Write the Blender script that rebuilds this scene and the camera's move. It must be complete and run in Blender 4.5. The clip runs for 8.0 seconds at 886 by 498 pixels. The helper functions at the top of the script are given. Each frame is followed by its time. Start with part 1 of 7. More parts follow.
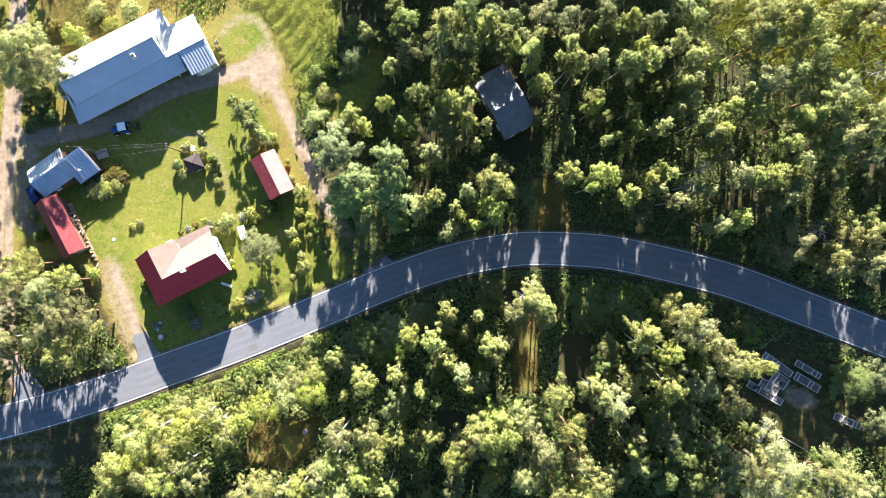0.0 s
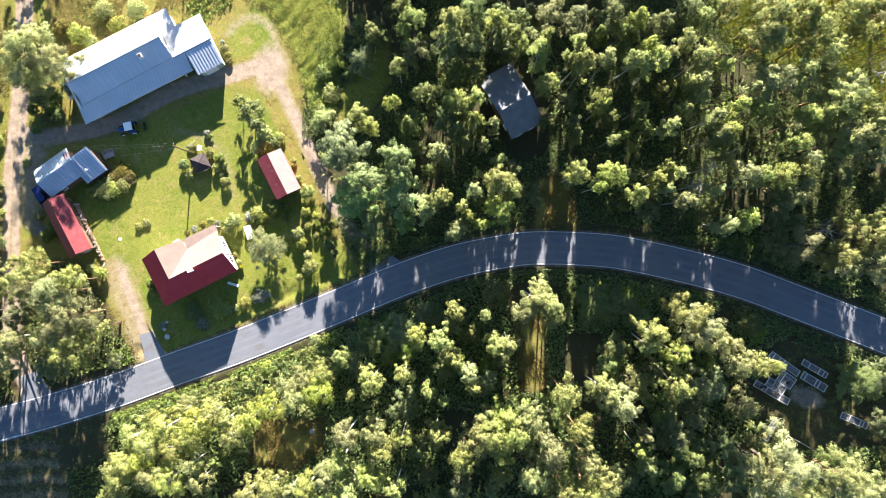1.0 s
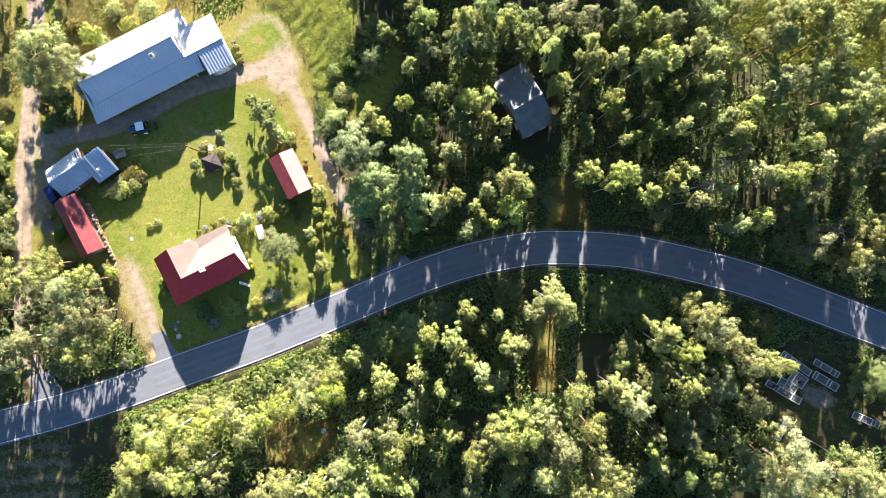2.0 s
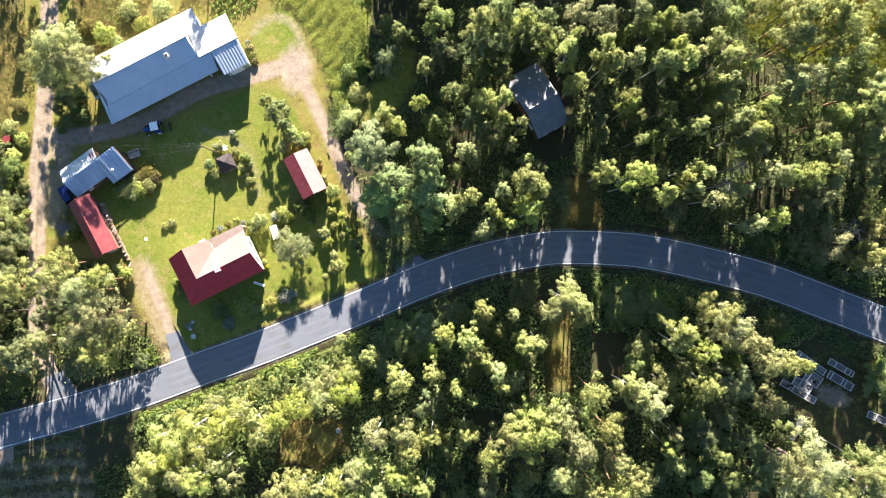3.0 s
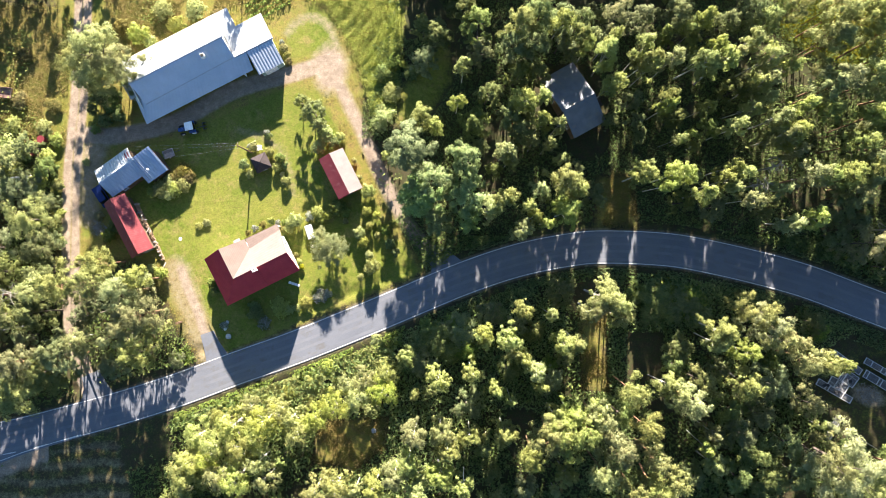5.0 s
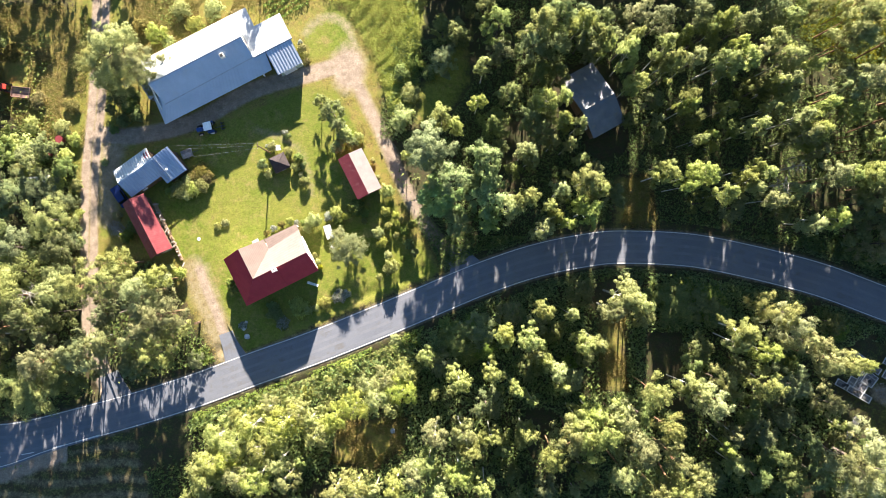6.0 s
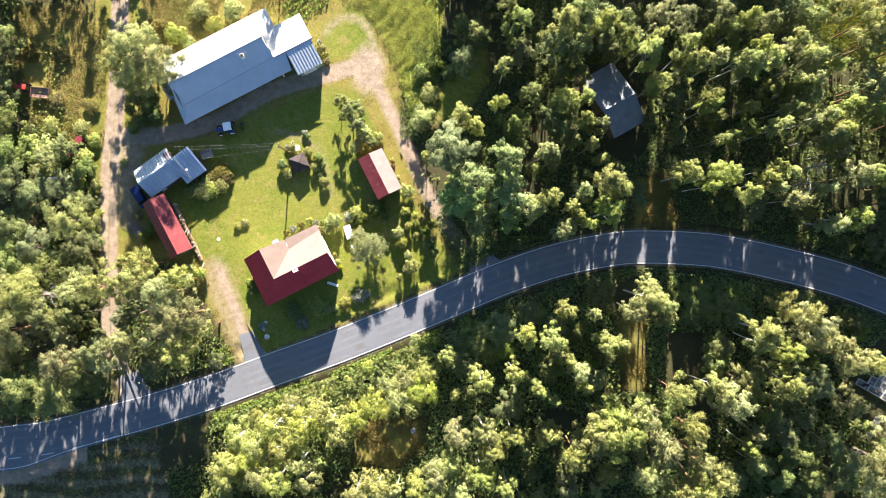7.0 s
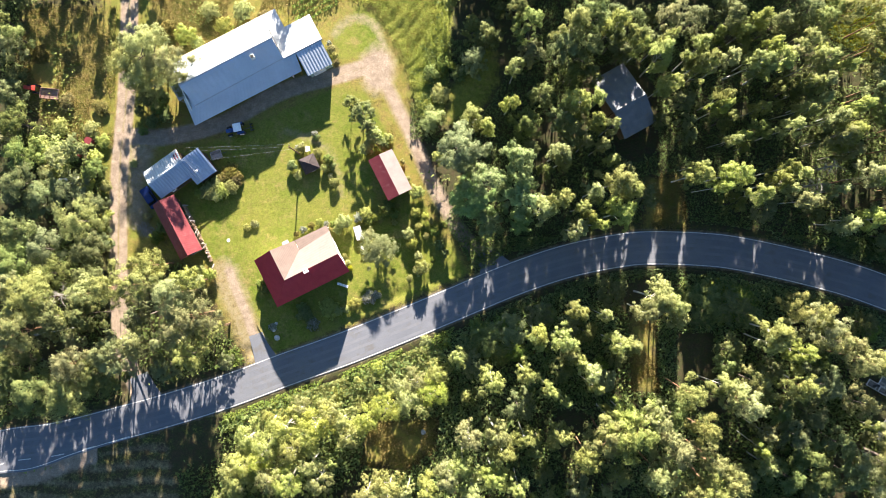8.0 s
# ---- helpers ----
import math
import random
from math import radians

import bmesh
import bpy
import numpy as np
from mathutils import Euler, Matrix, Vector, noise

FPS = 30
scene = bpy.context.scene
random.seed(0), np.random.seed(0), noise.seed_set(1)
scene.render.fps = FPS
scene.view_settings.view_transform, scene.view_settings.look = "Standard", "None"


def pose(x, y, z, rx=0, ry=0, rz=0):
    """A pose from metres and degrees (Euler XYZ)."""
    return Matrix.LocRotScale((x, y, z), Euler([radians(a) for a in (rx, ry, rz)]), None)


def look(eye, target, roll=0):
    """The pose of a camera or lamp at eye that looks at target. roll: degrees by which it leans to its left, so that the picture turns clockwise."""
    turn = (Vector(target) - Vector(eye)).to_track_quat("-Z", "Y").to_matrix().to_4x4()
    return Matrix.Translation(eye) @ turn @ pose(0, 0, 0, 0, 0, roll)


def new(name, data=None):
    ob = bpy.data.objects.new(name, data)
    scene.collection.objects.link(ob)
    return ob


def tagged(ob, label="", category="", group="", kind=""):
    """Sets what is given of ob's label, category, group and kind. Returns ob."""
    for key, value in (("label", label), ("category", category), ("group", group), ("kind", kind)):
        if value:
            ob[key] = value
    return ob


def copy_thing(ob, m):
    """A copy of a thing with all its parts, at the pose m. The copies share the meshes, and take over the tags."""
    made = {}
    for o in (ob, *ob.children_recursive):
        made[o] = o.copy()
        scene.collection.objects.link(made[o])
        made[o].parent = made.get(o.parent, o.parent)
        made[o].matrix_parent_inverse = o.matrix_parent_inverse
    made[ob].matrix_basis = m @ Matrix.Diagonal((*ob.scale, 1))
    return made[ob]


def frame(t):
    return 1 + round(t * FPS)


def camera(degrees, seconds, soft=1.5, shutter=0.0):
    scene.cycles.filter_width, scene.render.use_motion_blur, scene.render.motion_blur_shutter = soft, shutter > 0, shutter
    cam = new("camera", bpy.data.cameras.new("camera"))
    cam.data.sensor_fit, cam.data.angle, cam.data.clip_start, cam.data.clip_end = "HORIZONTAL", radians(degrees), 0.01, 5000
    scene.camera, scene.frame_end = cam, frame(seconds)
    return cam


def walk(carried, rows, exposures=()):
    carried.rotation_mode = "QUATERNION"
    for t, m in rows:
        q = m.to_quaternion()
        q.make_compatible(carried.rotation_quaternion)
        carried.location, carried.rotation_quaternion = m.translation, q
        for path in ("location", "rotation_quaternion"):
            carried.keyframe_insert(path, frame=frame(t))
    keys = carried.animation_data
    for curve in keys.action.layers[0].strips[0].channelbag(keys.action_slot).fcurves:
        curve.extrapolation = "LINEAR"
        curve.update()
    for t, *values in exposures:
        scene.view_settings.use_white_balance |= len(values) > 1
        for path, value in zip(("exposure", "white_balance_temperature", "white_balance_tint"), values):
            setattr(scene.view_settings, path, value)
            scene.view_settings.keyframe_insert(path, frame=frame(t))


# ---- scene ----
cam = camera(72.0, 8.0, soft=0.75)
METRES, EYE, TILT, LEAN, TURN = 19.6, 100.8, -90.0, 0.0, 0.0
ROWS = [
    (0.0, 0.0, 0.0, 0.0, 0.0, 0.0, -0.0),
    (0.5, -0.0219, -0.0006, -0.0011, -0.0, -0.01, 0.01),
    (1.0, -0.0559, -0.0012, -0.002, 0.0, -0.02, 0.03),
    (1.5, -0.1001, -0.0018, -0.0029, 0.01, -0.03, 0.04),
    (3.0, -0.2773, -0.0051, -0.004, -0.02, -0.04, 0.09),
    (3.5, -0.3475, -0.0059, -0.0042, -0.03, -0.05, 0.1),
    (4.0, -0.4217, -0.0061, -0.004, -0.04, -0.06, 0.1),
    (4.5, -0.498, -0.0062, -0.0039, -0.04, -0.06, 0.11),
    (6.0, -0.7414, -0.0061, 0.0001, -0.1, -0.09, 0.12),
    (6.5, -0.826, -0.0059, 0.001, -0.12, -0.09, 0.14),
    (7.0, -0.9115, -0.0055, 0.0011, -0.11, -0.09, 0.16),
    (7.5, -0.9683, -0.0044, 0.0044, -0.13, -0.1, 0.16),
    (8.0, -0.9993, -0.0025, 0.0093, -0.13, -0.09, 0.19),
]
SUN_STRENGTH, SKY_STRENGTH, EXPOSURE = 5.0, 0.038, 3.10
SUN_COLOR = (1.0, 0.872, 0.76)
BAY_X, BAY_Y = -75.1, -31.8
walk(cam, [(t, pose(0, 0, EYE, TILT, LEAN, TURN) @ pose(METRES * x, METRES * y, METRES * z, 90 + pitch, roll, yaw)) for t, x, y, z, yaw, pitch, roll in ROWS],
     exposures=[(0.0, EXPOSURE + 0.02, 6190, 10), (3.0, EXPOSURE + 0.02, 6290, 10), (5.0, EXPOSURE - 0.02, 6420, 10), (8.0, EXPOSURE - 0.08, 6530, 10)])

# ---- light: a low evening sun over the farm, clear sky ----
SUN_ELEVATION, SUN_BEARING = 14.5, 2.8   # degrees above the ground; degrees from +Y towards +X
sky_world = bpy.data.worlds.new("sky")
scene.world = sky_world
sky_world.use_nodes = True
sky_nodes = sky_world.node_tree.nodes
sky_tex = sky_nodes.new("ShaderNodeTexSky")
sky_tex.sky_type = "NISHITA"
sky_tex.sun_disc = False
sky_tex.ozone_density, sky_tex.dust_density = 3.5, 0.4
sky_tex.sun_elevation = radians(SUN_ELEVATION)
sky_tex.sun_rotation = radians(SUN_BEARING)
sky_nodes["Background"].inputs["Strength"].default_value = SKY_STRENGTH
sky_world.node_tree.links.new(sky_tex.outputs[0], sky_nodes["Background"].inputs["Color"])
sun_data = bpy.data.lights.new("sun", "SUN")
sun_data.energy, sun_data.angle, sun_data.color = SUN_STRENGTH, radians(0.6), SUN_COLOR
sun = new("sun", sun_data)
_e, _b = radians(SUN_ELEVATION), radians(SUN_BEARING)
sun.matrix_world = look((200 * math.sin(_b) * math.cos(_e), 200 * math.cos(_b) * math.cos(_e), 200 * math.sin(_e)), (0, 0, 0))


# ---- the lie of the land ----
def gz(x, y):
    """Height of the ground: it falls gently to the north-west."""
    return 0.03 * 110 * math.tanh(x / 110) - 0.05 * 110 * math.tanh(y / 110) - 0.4


def gz_many(x, y):
    return 0.03 * 110 * np.tanh(x / 110) - 0.05 * 110 * np.tanh(y / 110) - 0.4


def spline(points, step=1.0):
    """Catmull-Rom through plan points, sampled about every step metres."""
    p = [Vector(q) for q in points]
    p = [2 * p[0] - p[1]] + p + [2 * p[-1] - p[-2]]
    out = []
    for i in range(1, len(p) - 2):
        n = max(2, int((p[i + 1] - p[i]).length / step))
        for k in range(n):
            t = k / n
            out.append(0.5 * (2 * p[i] + (p[i + 1] - p[i - 1]) * t + (2 * p[i - 1] - 5 * p[i] + 4 * p[i + 1] - p[i + 2]) * t * t
                              + (3 * p[i] - p[i - 1] - 3 * p[i + 1] + p[i + 2]) * t ** 3))
    out.append(p[-2])
    return out


def distance_to(line, x, y):
    """Distance of many plan points from a polyline."""
    best = np.full(x.shape, 1e9)
    for a, b in zip(line[:-1], line[1:]):
        dx, dy = b[0] - a[0], b[1] - a[1]
        t = np.clip(((x - a[0]) * dx + (y - a[1]) * dy) / (dx * dx + dy * dy + 1e-9), 0, 1)
        best = np.minimum(best, np.hypot(x - a[0] - t * dx, y - a[1] - t * dy))
    return best


def inside(poly, x, y):
    """Signed distance of many plan points from a polygon's outline, positive inside."""
    hit = np.zeros(x.shape, bool)
    for a, b in zip(poly, poly[1:] + poly[:1]):
        if a[1] != b[1]:
            cross = ((a[1] > y) != (b[1] > y)) & (x < (b[0] - a[0]) * (y - a[1]) / (b[1] - a[1]) + a[0])
            hit ^= cross
    d = distance_to(poly + poly[:1], x, y)
    return np.where(hit, d, -d)


def inside_one(poly, x, y):
    return float(inside(poly, np.array([x]), np.array([y]))[0])


# plan of the place: centre lines and outlines in metres
ROAD = spline([(-113.7, -39.6), (-102.3, -37.6), (-93.7, -33.0), (-84.1, -31.5), (-73.9, -29.0), (-64.4, -26.4), (-55.0, -23.4), (-45.5, -19.9), (-36.1, -16.6), (-26.7, -12.9), (-17.3, -9.0), (-7.9, -5.1), (1.5, -2.0), (10.8, -0.2), (16.4, 0.1), (23.8, -0.2), (29.4, -0.9), (38.5, -2.9), (47.6, -5.4), (56.6, -8.8), (65.6, -12.3), (71.6, -14.7), (83.3, -19.5), (96.5, -24.8)])
ROAD_HALF = 2.82
TRACK = spline([(-72.6, 69.2), (-72.8, 53.1), (-73.1, 43.2), (-73.4, 26.9), (-74.3, 13.8), (-74.3, 4.1), (-74.1, -3.5), (-73.7, -11.1), (-72.9, -16.8), (-70.5, -23.3)])
LANE = spline([(-72.8, 19.4), (-66.2, 19.3), (-56.6, 21.6), (-46.9, 26.8), (-38.2, 29.3), (-32.0, 31.0)])
LOOP = spline([(-32.0, 32.0), (-29.6, 29.1), (-27.1, 24.2), (-24.3, 18.4), (-21.4, 11.7), (-18.1, 5.5), (-15.1, 1.2), (-11.7, -2.5)])
WORN = spline([(-45.7, 20.2), (-41.0, 18.5), (-38.3, 16.1), (-37.1, 12.7), (-36.6, 9.3)])
ARC = spline([(-37.7, 36.7), (-36.2, 38.5), (-34.3, 39.5), (-32.1, 39.0), (-30.4, 37.4), (-29.4, 34.4)])
ENTRY = spline([(-48.7, -19.5), (-50.9, -14.8), (-52.4, -10.6), (-54.1, -6.8), (-55.3, -3.5)])
YARD = [(-78.7, 73.3), (-78.5, 43.2), (-77.3, 13.8), (-76.5, -2.6), (-62.8, -2.6), (-56.9, -11.1), (-52.0, -19.5), (-36.9, -14.0), (-13.9, -4.2), (-15.3, -0.7), (-20.9, 8.8), (-24.3, 17.9), (-24.3, 24.2), (-24.3, 31.0), (-20.9, 37.8), (-19.0, 42.6), (-18.0, 54.4), (-27.8, 72.5)]
LAWN = [(-69.8, 13.7), (-63.3, 17.4), (-56.5, 19.0), (-45.0, 24.3), (-38.0, 27.4), (-32.4, 26.7), (-28.6, 19.4), (-24.2, 9.8), (-18.1, 1.2), (-15.1, -4.2), (-47.3, -17.4), (-49.3, -13.9), (-51.7, -9.2), (-55.2, -2.6), (-62.4, 0.3), (-65.9, 4.1), (-69.7, 8.9)]
NORTH_GRASS = [(-38.3, 37.4), (-33.5, 41.8), (-30.4, 39.8), (-28.6, 33.9), (-32.5, 33.0), (-37.3, 31.9)]
MEADOW = [(-71.6, 68.2), (-71.1, 43.2), (-70.3, 35.2), (-65.5, 32.3), (-47.1, 41.0), (-41.3, 42.9), (-37.5, 62.7)]
WEST_MEADOW = [(-91.9, 42.3), (-75.4, 42.2), (-75.4, 26.4), (-75.4, 17.2), (-83.7, 18.2), (-92.8, 27.0)]
CROP = [(-35.6, 67.6), (-34.7, 42.8), (-30.8, 41.3), (-28.4, 36.9), (-26.2, 32.9), (-24.6, 28.1), (-23.0, 22.7), (-19.5, 22.7), (-18.8, 28.0), (-18.2, 36.7), (-18.0, 42.6), (-18.0, 67.3)]
GLADE = [(46.0, 47.4), (80.4, 47.1), (79.8, 29.9), (70.4, 23.4), (61.4, 30.0), (51.3, 33.0), (46.7, 35.9)]
CLEARING = [(48.2, -18.2), (56.5, -13.7), (71.5, -19.1), (73.9, -30.7), (56.0, -31.7), (49.8, -27.3)]
DIRT = [(-73.2, 19.0), (-67.5, 18.3), (-69.6, 11.0), (-68.6, 5.0), (-69.5, 2.5), (-73.2, 4.0)]
LOW_WEEDS = [(-53.6, -29.6), (-48.9, -27.0), (-41.4, -23.3), (-34.9, -20.5), (-27.4, -18.4), (-21.8, -15.8), (-18.0, -19.6), (-21.8, -22.4), (-29.2, -24.2), (-34.9, -27.0), (-41.4, -28.0), (-50.8, -30.8)]
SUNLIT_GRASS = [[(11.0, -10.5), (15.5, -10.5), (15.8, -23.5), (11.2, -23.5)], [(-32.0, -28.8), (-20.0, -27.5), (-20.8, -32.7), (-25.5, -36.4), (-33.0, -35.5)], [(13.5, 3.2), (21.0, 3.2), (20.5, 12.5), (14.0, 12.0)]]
SHADY_GRASS = [(-19.5, 20.0), (-13.0, 22.5), (-9.5, 28.0), (-10.0, 36.0), (-14.0, 33.0), (-18.5, 27.0)]
BARE_SOUTH = [(18.6, -13.8), (24.6, -13.8), (25.4, -21.1), (19.0, -22.0)]
FIELD_EDGE = [(-112.5, -38.5), (-87.8, -37.2), (-74.6, -32.7), (-65.1, -30.3), (-62.0, -42.7), (-64.5, -61.0), (-111.7, -61.5)]


# ---- materials ----
def shader(name):
    m = bpy.data.materials.new(name)
    m.use_nodes = True
    return m, m.node_tree.nodes, m.node_tree.links, m.node_tree.nodes["Principled BSDF"]


def noise_node(nodes, links, scale, detail=4.0, rough=0.6, coord=None):
    n = nodes.new("ShaderNodeTexNoise")
    n.inputs["Scale"].default_value, n.inputs["Detail"].default_value, n.inputs["Roughness"].default_value = scale, detail, rough
    if coord is not None:
        links.new(coord, n.inputs["Vector"])
    return n


def ramp_node(nodes, links, fac, stops):
    r = nodes.new("ShaderNodeValToRGB")
    els = r.color_ramp.elements
    while len(els) < len(stops):
        els.new(0.5)
    for e, (p, c) in zip(els, stops):
        e.position, e.color = p, (*c, 1)
    links.new(fac, r.inputs[0])
    return r


def mix_node(nodes, links, fac, a, b, blend="MIX"):
    m = nodes.new("ShaderNodeMix")
    m.data_type, m.blend_type = "RGBA", blend
    for value, sock in ((fac, m.inputs[0]), (a, m.inputs[6]), (b, m.inputs[7])):
        if isinstance(value, (int, float)):
            sock.default_value = value
        elif isinstance(value, tuple):
            sock.default_value = (*value, 1)
        else:
            links.new(value, sock)
    return m.outputs[2]


def surface(name, dark, light, scale=1.5, fine=25.0, rough=0.8, metal=0.0, bump=0.2, specular=0.4, stains=None, vary=0.0, grain=1.0):
    """A weathered surface: large patches between two colours, fine grain, stains, and relief."""
    m, nodes, links, bsdf = shader(name)
    co = nodes.new("ShaderNodeNewGeometry").outputs["Position"] if vary == 0 else nodes.new("ShaderNodeTexCoord").outputs["Object"]
    big, small = noise_node(nodes, links, scale, 5, 0.6, co), noise_node(nodes, links, fine, 3, 0.7, co)
    col = ramp_node(nodes, links, big.outputs[0], [(0.3, dark), (0.7, light)]).outputs[0]
    grit = ramp_node(nodes, links, small.outputs[0], [(0.25, (1 - 0.28 * grain,) * 3), (0.75, (1 + 0.15 * grain,) * 3)]).outputs[0]
    col = mix_node(nodes, links, 1.0, col, grit, "MULTIPLY")
    if stains:
        spots = noise_node(nodes, links, scale * 0.7 + 0.35, 6, 0.7, co)
        mask = ramp_node(nodes, links, spots.outputs[0], [(0.54, (0, 0, 0)), (0.68, (1, 1, 1))]).outputs[0]
        col = mix_node(nodes, links, mask, col, stains)
    if vary:
        info = nodes.new("ShaderNodeObjectInfo")
        tint = ramp_node(nodes, links, info.outputs["Random"], [(0, (1 - vary,) * 3), (1, (1 + vary,) * 3)]).outputs[0]
        col = mix_node(nodes, links, 1.0, col, tint, "MULTIPLY")
    links.new(col, bsdf.inputs["Base Color"])
    bsdf.inputs["Roughness"].default_value, bsdf.inputs["Metallic"].default_value = rough, metal
    bsdf.inputs["Specular IOR Level"].default_value = specular
    b = nodes.new("ShaderNodeBump")
    b.inputs["Strength"].default_value, b.inputs["Distance"].default_value = bump, 0.05
    links.new(small.outputs[0], b.inputs["Height"])
    links.new(b.outputs[0], bsdf.inputs["Normal"])
    return m


def foliage(name, shade, mid, light, through_light=0.35, rough=0.8):
    """Leaves: the colour varies from leaf to leaf and from plant to plant, and the sun shines through them."""
    m, nodes, links, bsdf = shader(name)
    geo, info = nodes.new("ShaderNodeNewGeometry"), nodes.new("ShaderNodeObjectInfo")
    col = ramp_node(nodes, links, geo.outputs["Random Per Island"], [(0.0, shade), (0.5, mid), (1.0, light)]).outputs[0]
    # sun-bleached and fresh patches, about as large as a bough
    patch = noise_node(nodes, links, 0.8, 3, 0.6, geo.outputs["Position"])
    tone = ramp_node(nodes, links, patch.outputs[0], [(0.3, (0.80, 0.86, 0.84)), (0.7, (1.18, 1.12, 1.08))]).outputs[0]
    col = mix_node(nodes, links, 1.0, col, tone, "MULTIPLY")
    hue = nodes.new("ShaderNodeHueSaturation")
    wide = nodes.new("ShaderNodeMath")
    wide.operation = "MULTIPLY"
    wide.inputs[1].default_value = 7.31
    wrap = nodes.new("ShaderNodeMath")
    wrap.operation = "FRACT"
    links.new(info.outputs["Random"], wide.inputs[0])
    links.new(wide.outputs[0], wrap.inputs[0])
    for sock, lo, hi, source in (("Hue", 0.485, 0.515, info.outputs["Random"]), ("Value", 0.8, 1.2, info.outputs["Random"]), ("Saturation", 0.86, 1.18, wrap.outputs[0])):
        mr = nodes.new("ShaderNodeMapRange")
        mr.inputs[3].default_value, mr.inputs[4].default_value = lo, hi
        links.new(source, mr.inputs[0])
        links.new(mr.outputs[0], hue.inputs[sock])
    links.new(col, hue.inputs["Color"])
    links.new(hue.outputs[0], bsdf.inputs["Base Color"])
    bsdf.inputs["Roughness"].default_value, bsdf.inputs["Specular IOR Level"].default_value = rough, 0.12
    glow = nodes.new("ShaderNodeBsdfTranslucent")
    links.new(hue.outputs[0], glow.inputs["Color"])
    mixer = nodes.new("ShaderNodeMixShader")
    mixer.inputs[0].default_value = through_light
    links.new(bsdf.outputs[0], mixer.inputs[1])
    links.new(glow.outputs[0], mixer.inputs[2])
    links.new(mixer.outputs[0], nodes["Material Output"].inputs["Surface"])
    return m


def ground_material():
    """Forest floor, lawn, gravel, dry meadow and crop, mixed by the ground's cover layers with ragged edges."""
    m, nodes, links, bsdf = shader("ground")
    co = nodes.new("ShaderNodeNewGeometry").outputs["Position"]
    big, mid, fine = noise_node(nodes, links, 0.12, 5, 0.6, co), noise_node(nodes, links, 0.9, 5, 0.65, co), noise_node(nodes, links, 5.0, 6, 0.85, co)
    grit = noise_node(nodes, links, 2.6, 6, 0.8, co)

    def two(fac, a, b, lo=0.35, hi=0.65):
        return ramp_node(nodes, links, fac.outputs[0], [(lo, a), (hi, b)]).outputs[0]

    floor = mix_node(nodes, links, two(mid, (0, 0, 0), (1, 1, 1)), (0.050, 0.040, 0.023), (0.040, 0.052, 0.018))
    floor = mix_node(nodes, links, two(grit, (0, 0, 0), (1, 1, 1), 0.5, 0.75), floor, (0.09, 0.064, 0.032))
    lawn = mix_node(nodes, links, two(big, (0, 0, 0), (1, 1, 1)), (0.094, 0.132, 0.016), (0.150, 0.160, 0.030))
    lawn = mix_node(nodes, links, two(mid, (0, 0, 0), (0.7, 0.7, 0.7), 0.45, 0.7), lawn, (0.180, 0.162, 0.046))
    bald = noise_node(nodes, links, 0.33, 6, 0.7, co)
    lawn = mix_node(nodes, links, two(bald, (0, 0, 0), (0.8, 0.8, 0.8), 0.55, 0.72), lawn, (0.22, 0.17, 0.070))
    tuft = noise_node(nodes, links, 2.2, 6, 0.75, co)
    lawn = mix_node(nodes, links, 1.0, lawn, two(tuft, (0.74, 0.78, 0.72), (1.22, 1.18, 1.2), 0.32, 0.68), "MULTIPLY")
    gravel = mix_node(nodes, links, two(mid, (0, 0, 0), (1, 1, 1)), (0.20, 0.158, 0.120), (0.29, 0.236, 0.182))
    dry = mix_node(nodes, links, two(mid, (0, 0, 0), (1, 1, 1)), (0.21, 0.165, 0.050), (0.14, 0.145, 0.03))
    crop = mix_node(nodes, links, two(mid, (0, 0, 0), (1, 1, 1)), (0.16, 0.20, 0.03), (0.24, 0.245, 0.05))
    attr = nodes.new("ShaderNodeAttribute")
    attr.attribute_name = "cover"
    sep = nodes.new("ShaderNodeSeparateColor")
    links.new(attr.outputs["Color"], sep.inputs[0])
    col = floor
    for mask, layer, ragged in ((attr.outputs["Alpha"], crop, 1.0), (sep.outputs[2], dry, 1.0), (sep.outputs[0], lawn, 1.0), (sep.outputs[1], gravel, 0.4)):
        add = nodes.new("ShaderNodeMath")
        add.operation = "MULTIPLY_ADD"
        links.new(grit.outputs[0], add.inputs[0])
        add.inputs[1].default_value = 1.1 * ragged
        wob = nodes.new("ShaderNodeMath")
        wob.operation = "MULTIPLY_ADD"
        links.new(mid.outputs[0], wob.inputs[0])
        wob.inputs[1].default_value = 0.9 * ragged
        links.new(mask, wob.inputs[2])
        links.new(wob.outputs[0], add.inputs[2])
        rng_map = nodes.new("ShaderNodeMapRange")
        rng_map.inputs[1].default_value, rng_map.inputs[2].default_value = 0.28 + ragged, 0.72 + ragged
        links.new(add.outputs[0], rng_map.inputs[0])
        edge = rng_map.outputs[0]
        col = mix_node(nodes, links, edge, col, layer)
    grain = ramp_node(nodes, links, fine.outputs[0], [(0.33, (0.58, 0.58, 0.58)), (0.68, (1.34, 1.32, 1.26))]).outputs[0]
    col = mix_node(nodes, links, 1.0, col, grain, "MULTIPLY")
    links.new(col, bsdf.inputs["Base Color"])
    bsdf.inputs["Roughness"].default_value, bsdf.inputs["Specular IOR Level"].default_value = 0.95, 0.15
    b = nodes.new("ShaderNodeBump")
    b.inputs["Strength"].default_value, b.inputs["Distance"].default_value = 0.5, 0.12
    links.new(fine.outputs[0], b.inputs["Height"])
    links.new(b.outputs[0], bsdf.inputs["Normal"])
    return m


